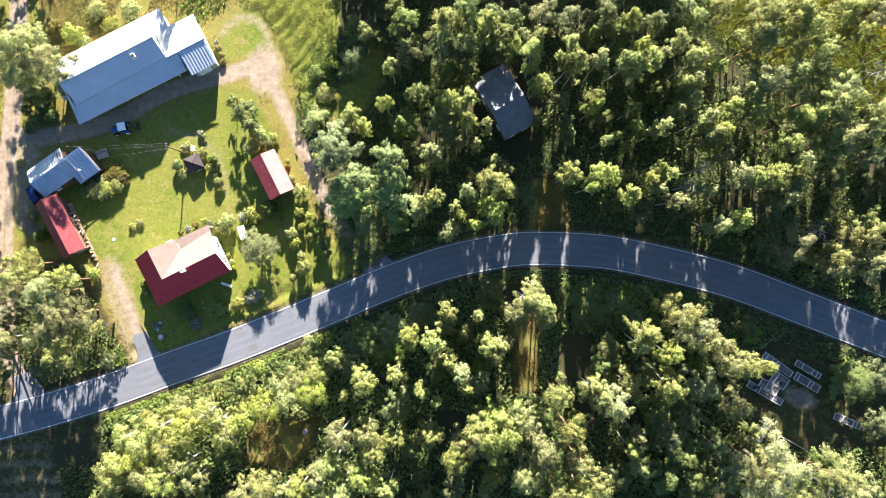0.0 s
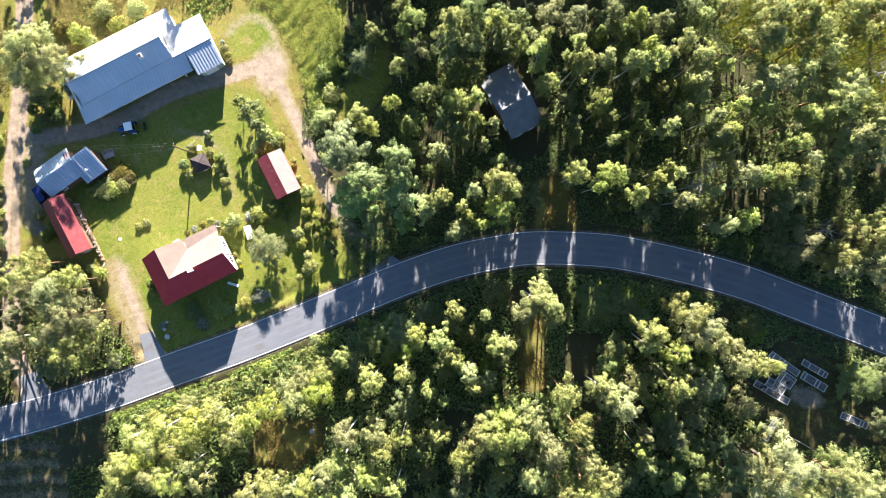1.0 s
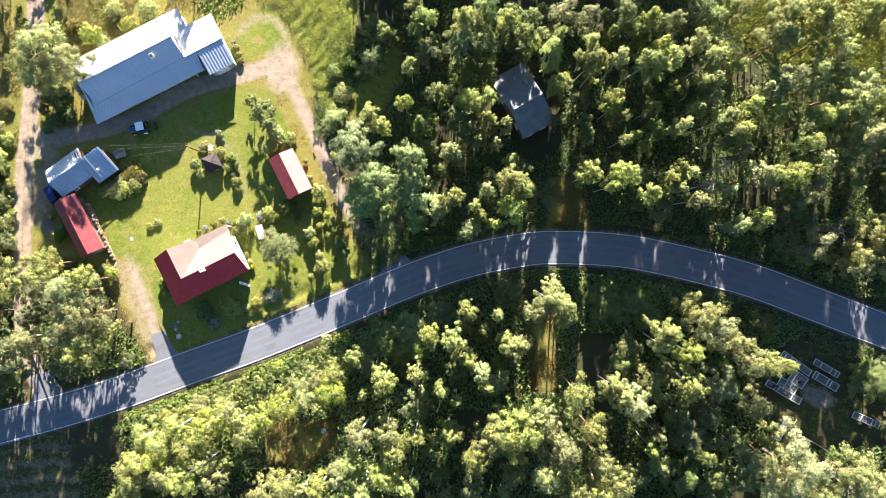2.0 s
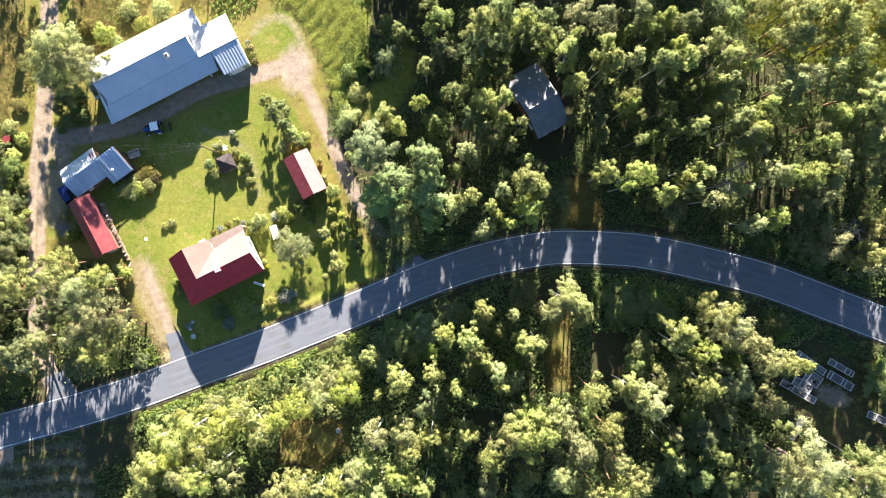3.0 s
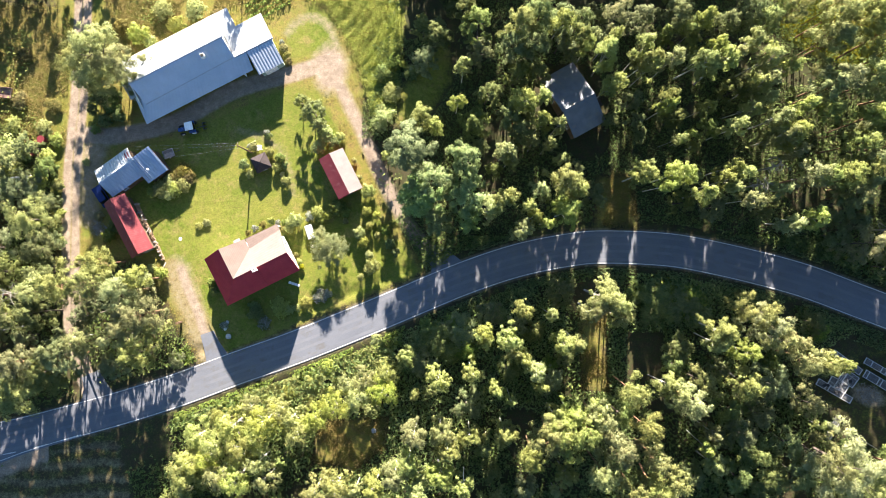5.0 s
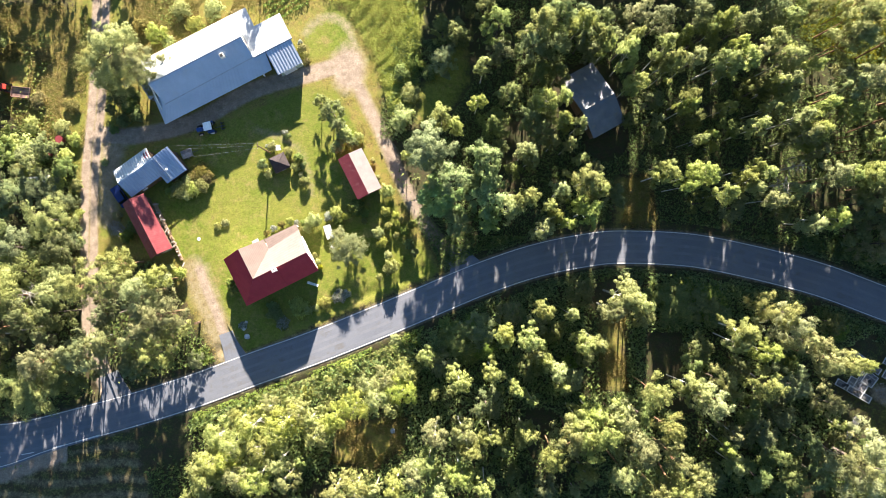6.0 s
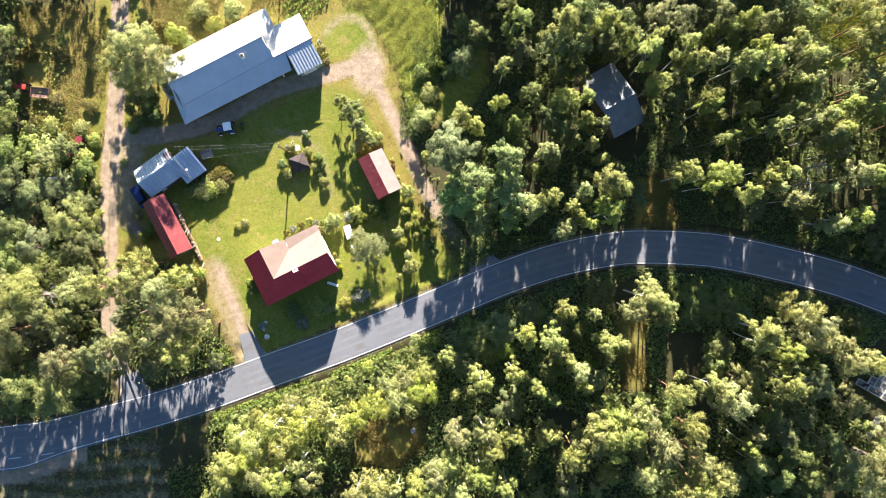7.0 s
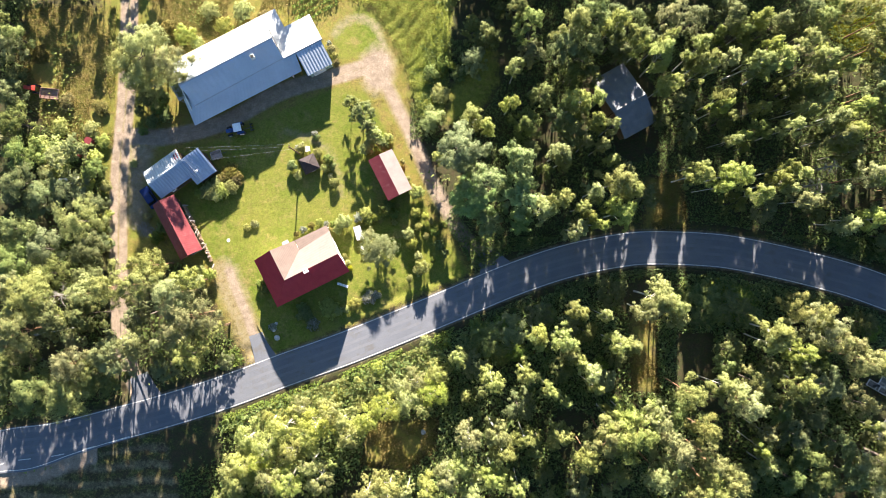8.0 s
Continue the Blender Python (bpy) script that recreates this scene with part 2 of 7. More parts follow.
M_GROUND = ground_material()
M_ASPHALT = surface("asphalt", (0.102, 0.112, 0.132), (0.134, 0.145, 0.166), 0.25, 14, 0.75, bump=0.15, specular=0.5, stains=(0.10, 0.10, 0.10))
M_ASPHALT_WORN = surface("worn_asphalt", (0.112, 0.121, 0.139), (0.146, 0.155, 0.174), 0.22, 14, 0.68, bump=0.12, specular=0.5, stains=(0.115, 0.118, 0.122))
M_PAINT = surface("road_paint", (0.42, 0.42, 0.40), (0.66, 0.66, 0.63), 3, 30, 0.7, stains=(0.3, 0.3, 0.29))
M_STEEL = surface("galvanised_roof", (0.31, 0.335, 0.355), (0.40, 0.425, 0.445), 0.5, 9, 0.42, 0.35, 0.03, 0.5, stains=(0.28, 0.295, 0.31), grain=0.35)
# steel for slopes turned from the sun, with the sky's blue in its colour
M_STEEL_SKY = surface("sky_tinted_steel_roof", (0.37, 0.42, 0.475), (0.45, 0.50, 0.555), 0.35, 6, 0.48, 0.35, 0.02, 0.5, stains=(0.42, 0.45, 0.48), grain=0.3)
M_BLUE_SHEET = surface("blue_grey_roof_sheet", (0.26, 0.33, 0.43), (0.33, 0.40, 0.50), 0.5, 7, 0.5, 0.25, 0.03, 0.5, stains=(0.24, 0.29, 0.36), grain=0.4)
M_RED_TILE = surface("red_roof_sheet", (0.35, 0.028, 0.042), (0.42, 0.042, 0.052), 0.9, 12, 0.6, 0.0, 0.03, 0.15, stains=(0.32, 0.035, 0.040), grain=0.5)
M_CREAM_SHEET = surface("cream_roof_sheet", (0.125, 0.101, 0.090), (0.148, 0.122, 0.109), 0.9, 12, 0.6, 0.0, 0.05, 0.3, grain=0.5)
M_TAN_TILE = surface("tan_roof_sheet", (0.128, 0.096, 0.080), (0.158, 0.120, 0.101), 0.9, 12, 0.6, 0.0, 0.08, 0.3, grain=0.7)
M_RED_SHEET = surface("faded_red_sheet", (0.135, 0.018, 0.023), (0.185, 0.034, 0.037), 0.8, 10, 0.5, 0.0, 0.08, 0.4, stains=(0.19, 0.06, 0.06), grain=0.5)
M_FELT = surface("dark_roof_felt", (0.105, 0.122, 0.145), (0.165, 0.182, 0.205), 0.8, 10, 0.55, 0.0, 0.15, 0.5, stains=(0.16, 0.15, 0.13))
M_BROWN_ROOF = surface("brown_shingle", (0.028, 0.020, 0.020), (0.050, 0.038, 0.036), 2.0, 16, 0.85, bump=0.3)
M_WHITE_WALL = surface("white_boards", (0.66, 0.64, 0.58), (0.80, 0.78, 0.73), 1.0, 20, 0.7)
M_GREEN_WALL = surface("pale_green_boards", (0.30, 0.38, 0.30), (0.40, 0.48, 0.40), 1.0, 20, 0.75)
M_RED_WALL = surface("red_ochre_boards", (0.22, 0.045, 0.03), (0.30, 0.07, 0.045), 1.0, 20, 0.85)
M_GREY_WOOD = surface("weathered_wood", (0.20, 0.19, 0.175), (0.36, 0.345, 0.32), 1.6, 18, 0.85, bump=0.3, vary=0.25)
M_OLD_PLANK = surface("old_grey_plank", (0.085, 0.085, 0.09), (0.17, 0.165, 0.165), 1.6, 18, 0.85, bump=0.3, vary=0.25)
M_BROWN_WOOD = surface("brown_wood", (0.09, 0.055, 0.03), (0.17, 0.11, 0.065), 1.4, 18, 0.85, bump=0.3)
M_RUST_WOOD = surface("rusty_planks", (0.19, 0.115, 0.095), (0.30, 0.19, 0.155), 1.4, 18, 0.85, bump=0.3, vary=0.2)
M_LOG_END = surface("split_firewood", (0.20, 0.135, 0.08), (0.38, 0.28, 0.18), 3, 20, 0.9, bump=0.3, vary=0.3)
M_BARK = surface("grey_bark", (0.06, 0.048, 0.038), (0.13, 0.105, 0.085), 2, 14, 0.95, bump=0.5)
M_PINE_BARK = surface("pine_bark", (0.11, 0.06, 0.032), (0.22, 0.125, 0.07), 2, 14, 0.95, bump=0.5)
M_BIRCH_BARK = surface("birch_bark", (0.34, 0.32, 0.28), (0.66, 0.64, 0.60), 2.5, 10, 0.8, bump=0.3, stains=(0.07, 0.06, 0.055))
M_DEAD = surface("dead_wood", (0.18, 0.17, 0.155), (0.29, 0.275, 0.25), 2, 14, 0.9, bump=0.4)
M_STONE = surface("pale_stone", (0.34, 0.34, 0.34), (0.50, 0.50, 0.49), 2, 14, 0.9, bump=0.4)
M_CONCRETE = surface("concrete", (0.32, 0.31, 0.29), (0.44, 0.43, 0.41), 1.4, 16, 0.9)
M_WHITE_METAL = surface("white_enamel", (0.74, 0.74, 0.73), (0.84, 0.84, 0.83), 1.5, 20, 0.4, bump=0.03)
M_BLUE_PAINT = surface("blue_paint", (0.016, 0.05, 0.17), (0.025, 0.075, 0.24), 1.5, 20, 0.35, bump=0.03)
M_CAR_BLUE = surface("dark_blue_car_paint", (0.008, 0.018, 0.085), (0.011, 0.025, 0.12), 1.5, 20, 0.25, bump=0.0)
M_RED_PAINT = surface("red_machine_paint", (0.36, 0.03, 0.02), (0.50, 0.06, 0.04), 1.5, 20, 0.45, stains=(0.25, 0.08, 0.05))
M_RUBBER = surface("black_rubber", (0.016, 0.016, 0.017), (0.03, 0.03, 0.03), 2, 20, 0.85)
M_DARK_GLASS = surface("dark_glass", (0.015, 0.017, 0.02), (0.02, 0.022, 0.026), 2, 20, 0.08, bump=0.0, specular=0.6)
M_DARK_METAL = surface("dark_metal", (0.05, 0.05, 0.05), (0.10, 0.10, 0.10), 2, 20, 0.5, 0.7)
L_BIRCH = foliage("birch_leaves", (0.218, 0.251, 0.093), (0.27, 0.304, 0.116), (0.33, 0.354, 0.142), 0.48)
L_ALDER = foliage("alder_leaves", (0.144, 0.178, 0.076), (0.184, 0.219, 0.091), (0.225, 0.251, 0.107), 0.45)
L_ASH = foliage("ash_leaves", (0.175, 0.244, 0.108), (0.221, 0.293, 0.129), (0.277, 0.342, 0.158), 0.42)
L_PINE = foliage("pine_needles", (0.198, 0.221, 0.089), (0.241, 0.264, 0.106), (0.295, 0.312, 0.128), 0.38)
L_WILLOW = foliage("willow_leaves", (0.213, 0.229, 0.097), (0.257, 0.272, 0.118), (0.31, 0.318, 0.142), 0.45)
L_APPLE = foliage("apple_leaves", (0.190, 0.225, 0.090), (0.240, 0.275, 0.110), (0.300, 0.330, 0.140), 0.45)
L_ASPEN = foliage("aspen_leaves", (0.25, 0.279, 0.092), (0.307, 0.335, 0.114), (0.368, 0.389, 0.14), 0.46)
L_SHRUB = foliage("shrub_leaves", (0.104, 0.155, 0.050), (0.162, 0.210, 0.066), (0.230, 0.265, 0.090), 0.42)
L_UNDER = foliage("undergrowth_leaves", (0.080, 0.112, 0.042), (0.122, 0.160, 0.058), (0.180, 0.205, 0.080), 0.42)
L_GRASS = foliage("tall_grass", (0.16, 0.145, 0.036), (0.25, 0.2, 0.058), (0.36, 0.275, 0.09), 0.42)
L_GLADE = foliage("glade_grass_blades", (0.15, 0.165, 0.03), (0.22, 0.225, 0.045), (0.32, 0.29, 0.07), 0.42)
L_CROP = foliage("crop_leaves", (0.13, 0.165, 0.028), (0.195, 0.225, 0.04), (0.28, 0.285, 0.06), 0.42)
L_BRACKEN = foliage("bracken_fronds", (0.20, 0.25, 0.04), (0.29, 0.33, 0.06), (0.42, 0.42, 0.10), 0.42)
L_RUSSET = foliage("russet_leaves", (0.12, 0.115, 0.040), (0.17, 0.15, 0.055), (0.22, 0.185, 0.075), 0.35)
L_FLOWER = foliage("pale_blossom", (0.07, 0.1, 0.03), (0.2, 0.22, 0.17), (0.4, 0.4, 0.38), 0.3)
L_YELLOW = foliage("yellow_green_leaves", (0.20, 0.22, 0.045), (0.27, 0.275, 0.055), (0.36, 0.35, 0.08), 0.35)


# ---- mesh helpers ----
def thing(name, x, y, z=None, turn=0.0, label="", category="", group="", kind=""):
    ob = new(name)
    ob.matrix_basis = pose(x, y, gz(x, y) if z is None else z, 0, 0, turn)
    return tagged(ob, label, category, group, kind)


def part(name, bm, material, parent=None, label=""):
    me = bpy.data.meshes.new(name)
    bm.to_mesh(me)
    bm.free()
    me.materials.append(material)
    ob = new(name, me)
    if parent is not None:
        ob.parent = parent
    return tagged(ob, label)


def part_data(name, verts, faces, material, parent=None, label="", smooth=False):
    me = bpy.data.meshes.new(name)
    me.from_pydata([tuple(v) for v in verts], [], [tuple(f) for f in faces])
    me.materials.append(material)
    if smooth:
        me.polygons.foreach_set("use_smooth", [True] * len(me.polygons))
    me.update()
    ob = new(name, me)
    if parent is not None:
        ob.parent = parent
    return tagged(ob, label)


def box(bm, size, at=(0, 0, 0), turn=(0, 0, 0), bevel=0.0):
    """A bevelled block of that size, its centre at that place."""
    made = bmesh.ops.create_cube(bm, size=1.0, matrix=pose(*at, *turn) @ Matrix.Diagonal((*size, 1)))
    if bevel:
        edges = list({e for v in made["verts"] for e in v.link_edges})
        bmesh.ops.bevel(bm, geom=edges, offset=bevel, segments=2, affect="EDGES", profile=0.7)
    return bm


def rod(bm, a, b, r0, r1=None, sides=8):
    """A tapered round bar from a to b."""
    a, b = Vector(a), Vector(b)
    way = b - a
    m = Matrix.Translation((a + b) / 2) @ way.to_track_quat("Z", "Y").to_matrix().to_4x4()
    bmesh.ops.create_cone(bm, cap_ends=True, segments=sides, radius1=r0, radius2=r0 if r1 is None else r1, depth=way.length, matrix=m)
    return bm


def slope(name, e0, e1, r0, r1, material, parent, pitch=0.35, amp=0.02, rows=0, label="", thick=0.05):
    """A profiled roof sheet between an eave (e0 to e1) and a ridge (r0 to r1): waves across, and laps down the slope where rows are given."""
    e0, e1, r0, r1 = (Vector(v) for v in (e0, e1, r0, r1))
    length = max((e1 - e0).length, (r1 - r0).length)
    nu = max(8, int(length / pitch) * 4)
    nv = max(1, rows) * 2 if rows else 1
    n = ((e1 - e0) if (e1 - e0).length > 1e-3 else (r1 - r0)).cross(r0 - e0)
    n.normalize()
    if n.z < 0:
        n = -n
    base = min(e0.z, e1.z)
    verts, faces = [], []
    for j in range(nv + 1):
        for i in range(nu + 1):
            u, v = i / nu, j / nv
            p = e0.lerp(e1, u).lerp(r0.lerp(r1, u), v)
            k = i % 4
            lift = amp * (1.0 if k in (1, 2) else 0.0)
            if rows:
                lift += 0.010 * (1 - j % 2)
            verts.append(p + n * lift)
    m = len(verts)
    verts += [v - n * thick for v in verts]
    w = nu + 1
    for j in range(nv):
        for i in range(nu):
            a = j * w + i
            faces.append((a, a + 1, a + w + 1, a + w))
            faces.append((m + a + w, m + a + w + 1, m + a + 1, m + a))
    for i in range(nu):
        faces.append((i, m + i, m + i + 1, i + 1))
        a = nv * w + i
        faces.append((a, a + 1, m + a + 1, m + a))
    for j in range(nv):
        a = j * w
        faces.append((a, a + w, m + a + w, m + a))
        b = a + nu
        faces.append((b, m + b, m + b + w, b + w))
    return part_data(name, verts, faces, material, parent, label)


def cap(name, a, b, width, material, parent):
    """A folded ridge or hip cap from a to b."""
    a, b = Vector(a), Vector(b)
    side = (b - a).cross(Vector((0, 0, 1))).normalized() * width
    down = Vector((0, 0, -0.45 * width))
    up = Vector((0, 0, 0.07))
    verts = [a + side + down + up, a + up, a - side + down + up, b + side + down + up, b + up, b - side + down + up]
    verts += [v - Vector((0, 0, 0.03)) for v in verts]
    faces = [(0, 1, 4, 3), (1, 2, 5, 4), (9, 10, 7, 6), (10, 11, 8, 7), (0, 3, 9, 6), (2, 8, 11, 5), (0, 6, 7, 1), (1, 7, 8, 2), (3, 4, 10, 9), (4, 5, 11, 10)]
    return part_data(name, verts, faces, material, parent)


def wall_ring(parent, corners, heights, material, thick=0.16, name="wall"):
    """Upright walls round a plan outline (counter-clockwise), each its own part; heights at the corners."""
    made = []
    n = len(corners)
    for i in range(n):
        a, b = Vector((*corners[i], 0)), Vector((*corners[(i + 1) % n], 0))
        ha, hb = heights[i], heights[(i + 1) % n]
        way = (b - a).normalized()
        inn = Vector((-way.y, way.x, 0)) * thick
        b2 = b - way * thick * 0.98
        low = -0.6
        verts = [a + Vector((0, 0, low)), b2 + Vector((0, 0, low)), b2 + Vector((0, 0, hb)), a + Vector((0, 0, ha))]
        verts += [v + inn for v in verts]
        faces = [(0, 1, 2, 3), (7, 6, 5, 4), (0, 4, 5, 1), (1, 5, 6, 2), (2, 6, 7, 3), (3, 7, 4, 0)]
        made.append(part_data(name, verts, faces, material, parent))
    return made


def window_on(parent, at, turn, w=1.0, h=1.2, frame_mat=None):
    """A window with frame, pane and sill on an outer wall; turn: the way its face looks."""
    m = pose(*at, 0, 0, turn)
    bm = bmesh.new()
    for s in (-1, 1):
        box(bm, (0.08, 0.07, h), (s * (w / 2 - 0.04), 0, 0))
        box(bm, (w - 0.16, 0.07, 0.08), (0, 0, s * (h / 2 - 0.04)))
    box(bm, (0.05, 0.05, h - 0.16))
    f = part("window", bm, frame_mat or M_WHITE_METAL, parent)
    f.matrix_basis = m
    bm = bmesh.new()
    box(bm, (w - 0.1, 0.03, h - 0.1), (0, 0.012, 0))
    p = part("pane", bm, M_DARK_GLASS, f)
    bm = bmesh.new()
    box(bm, (w + 0.12, 0.16, 0.05), (0, -0.06, -h / 2 - 0.03), bevel=0.01)
    part("sill", bm, frame_mat or M_WHITE_METAL, f)
    return f


# ---- ground: one sheet, fine near the farm and coarse towards the horizon ----
def axis(core):
    far = np.array([3, 8, 16, 30, 60, 120, 250, 500, 1000, 2000, 4000.0])
    return np.concatenate((core[0] - far[::-1], core, core[-1] + far))


def soft(d, width):
    """0 to 1 across an outline's edge."""
    return np.clip(d / width + 0.5, 0, 1)


def bank(x, y):
    """Rise of the verges, the ditches along the road and small unevenness."""
    d = distance_to(ROAD, x, y)
    ditch = -0.22 * np.exp(-((d - 4.9) / 0.9) ** 2)
    return ditch - 0.035 * (d < 3.3)


def make_ground():
    xs = axis(np.concatenate((np.arange(-104, -80, 0.8), np.arange(-80, -12, 0.34), np.arange(-12, 84, 1.0))))
    ys = axis(np.concatenate((np.arange(-52, -24, 0.7), np.arange(-24, 44, 0.34), np.arange(44, 57, 0.7))))
    gx, gy = np.meshgrid(xs, ys)
    near = (np.abs(gx) < 120) & (np.abs(gy) < 80)
    z = gz_many(gx, gy)
    z[near] += bank(gx[near], gy[near])
    bump = np.random.RandomState(3).rand(*z.shape) * 0.05
    z = z + bump
    nx, ny = len(xs), len(ys)
    verts = np.stack((gx, gy, z), -1).reshape(-1, 3)
    i = (np.arange(ny - 1)[:, None] * nx + np.arange(nx - 1)[None, :]).reshape(-1)
    faces = np.stack((i, i + 1, i + nx + 1, i + nx), -1)
    me = bpy.data.meshes.new("ground")
    me.from_pydata(verts.tolist(), [], faces.tolist())
    cover = np.zeros((nx * ny, 4), np.float32)
    x, y = verts[:, 0], verts[:, 1]
    sel = (np.abs(x) < 125) & (np.abs(y) < 90)
    px, py = x[sel], y[sel]
    track = distance_to(TRACK, px, py)
    lawn = np.maximum.reduce([soft(inside(LAWN, px, py), 2.0), soft(inside(NORTH_GRASS, px, py), 2.0), 0.3 * soft(inside(CLEARING, px, py), 4.0), 0.75 * soft(inside(SHADY_GRASS, px, py), 3.0), 0.6 * soft(1.1 - np.abs(track - 2.7), 1.0) * (py > 2)])
    yard = soft(inside(YARD, px, py), 3.0)
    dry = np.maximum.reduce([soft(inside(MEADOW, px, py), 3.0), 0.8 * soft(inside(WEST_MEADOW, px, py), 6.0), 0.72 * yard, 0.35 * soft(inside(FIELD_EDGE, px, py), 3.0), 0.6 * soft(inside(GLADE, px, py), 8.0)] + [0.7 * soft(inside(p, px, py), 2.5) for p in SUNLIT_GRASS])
    crop = np.maximum(soft(inside(CROP, px, py), 3.0), soft(2.2 - np.abs(distance_to(ROAD, px, py) - 4.6), 1.6) * 0.2)
    strip = 1 - 0.55 * np.exp(-(track / 0.28) ** 2)
    lane = distance_to(LANE, px, py)
    gravel = np.maximum.reduce([
        0.62 * soft(inside(DIRT, px, py), 2.5),
        strip * soft(1.5 - track, 0.7),
        0.45 * soft(1.8 - track, 1.2),
        0.95 * soft(1.45 - lane, 1.1) * (1 - 0.35 * np.exp(-(lane / 0.3) ** 2)),
        0.80 * soft(1.25 - distance_to(LOOP, px, py), 1.6),
        0.95 * soft(1.0 - distance_to(ENTRY, px, py), 2.0),
        0.50 * soft(2.9 - distance_to(ENTRY, px + 0.8, py), 3.0),
        0.95 * soft(3.3 - np.hypot((px - GRAVEL_X) * 1.15, (py - GRAVEL_Y) * 0.8), 4.0),
        0.45 * soft(3.3 - distance_to(ROAD, px, py), 0.6),
        (0.33 + 0.10 * np.sin(py * 2.4 + 1.2 * np.sin(px * 0.3))) * soft(inside(FIELD_EDGE, px, py), 2.0),
        0.8 * soft(1.6 - np.abs(distance_to(BAY, px, py) - 1.2), 1.0) * (px < BAY_X - 2) * (inside(FIELD_EDGE, px, py) > -2),
        0.5 * soft(1.2 - distance_to(ARC, px, py), 2.0),
        0.42 * soft(1.3 - distance_to(WORN, px, py), 2.5),
        0.75 * soft(2.0 - np.hypot((px - PILE_X) * 0.75 + (py - PILE_Y) * 0.4, (py - PILE_Y) * 1.1), 2.0)])
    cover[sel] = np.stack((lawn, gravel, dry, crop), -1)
    layer = me.color_attributes.new("cover", "FLOAT_COLOR", "POINT")
    layer.data.foreach_set("color", cover.reshape(-1))
    me.materials.append(M_GROUND)
    me.polygons.foreach_set("use_smooth", [True] * len(me.polygons))
    tagged(new("ground", me), "grass, gravel and forest floor falling gently", "ground", kind="structure")


BAY = spline([(-71.6, -31.0), (-75.4, -32.1), (-81.2, -33.9), (-87.8, -36.2), (-93.5, -36.8), (-104.9, -37.7), (-122.0, -40.4)])
GRAVEL_X, GRAVEL_Y = -30.34, 30.53
PILE_X, PILE_Y = 57.56, -24.08
make_ground()


def ribbon(name, line, left, right, lift, material, parent=None, thick=0.12, crown=0.0, flare=0.0):
    """A strip along a line, from left to right of it (metres, left positive)."""
    verts, faces = [], []
    n = len(line)
    for i, p in enumerate(line):
        way = (line[min(i + 1, n - 1)] - line[max(i - 1, 0)]).normalized()
        side = Vector((-way.y, way.x))
        wide = 1 + flare * (1 - i / (n - 1)) ** 2
        cross = [left * wide, (left + right) / 2, right * wide]
        for k, w in enumerate(cross):
            q = p + side * w
            z = gz(q.x, q.y) + lift + (crown if k == 1 else 0)
            verts.append((q.x, q.y, z))
        for w in (left * wide, right * wide):
            q = p + side * w
            verts.append((q.x, q.y, gz(q.x, q.y) + lift - thick))
    for i in range(n - 1):
        a, b = i * 5, i * 5 + 5
        faces += [(a, a + 1, b + 1, b), (a + 1, a + 2, b + 2, b + 1), (a + 3, a, b, b + 3), (a + 2, a + 4, b + 4, b + 2)]
    faces += [(0, 3, 4, 2, 1), (5 * n - 5, 5 * n - 4, 5 * n - 3, 5 * n - 1, 5 * n - 2)]
    ob = part_data(name, verts, [f[::-1] for f in faces], material, parent, smooth=False)
    return ob


road = tagged(ribbon("road", ROAD, ROAD_HALF, -ROAD_HALF, 0.06, M_ASPHALT), "grey asphalt road with white edge lines", "road", kind="structure")
tagged(ribbon("edge_line", ROAD, ROAD_HALF - 0.10, ROAD_HALF - 0.22, 0.068, M_PAINT, road, 0.004), "worn white edge line")
BAY_AT = min(range(len(ROAD)), key=lambda i: (ROAD[i].x - BAY_X) ** 2 + (ROAD[i].y - BAY_Y) ** 2)
tagged(ribbon("edge_line", ROAD[BAY_AT:], -ROAD_HALF + 0.22, -ROAD_HALF + 0.10, 0.068, M_PAINT, road, 0.004), "worn white edge line")
for left in (2.15, 0.75, -0.45, -1.85):
    ribbon("wheel_path", ROAD, left, left - 0.45, 0.064, M_ASPHALT_WORN, road, 0.003, 0.0)
# the bus bay, its edge line, and the dashes between bay and lane
tagged(ribbon("bay", BAY, 0.35, -4.6, 0.05, M_ASPHALT, road), "asphalt bus bay")
tagged(ribbon("edge_line", BAY, 0.06, -0.06, 0.063, M_PAINT, road, 0.004), "worn white edge line")
for k in range(7):
    i = BAY_AT - 2 - 5 * k
    if i > 3:
        ribbon("dash", ROAD[i - 2:i + 1], -ROAD_HALF + 0.24, -ROAD_HALF + 0.08, 0.069, M_PAINT, road, 0.004)
# asphalt aprons where the yard entry, the loop and the track meet the road
tagged(ribbon("apron", spline([(-48.2, -20.0), (-50.0, -16.0), (-50.7, -14.1)]), 1.2, -1.2, 0.045, M_ASPHALT, road, flare=1.1), "asphalt apron")
tagged(ribbon("apron", spline([(-10.6, -3.7), (-11.7, -1.8), (-13.4, -0.7)]), 1.6, -1.6, 0.045, M_ASPHALT, road, flare=0.9), "asphalt apron")
tagged(ribbon("apron", spline([(-68.9, -25.2), (-69.5, -22.9), (-70.3, -20.9)]), 1.6, -1.6, 0.045, M_ASPHALT, road, flare=0.9), "asphalt apron")


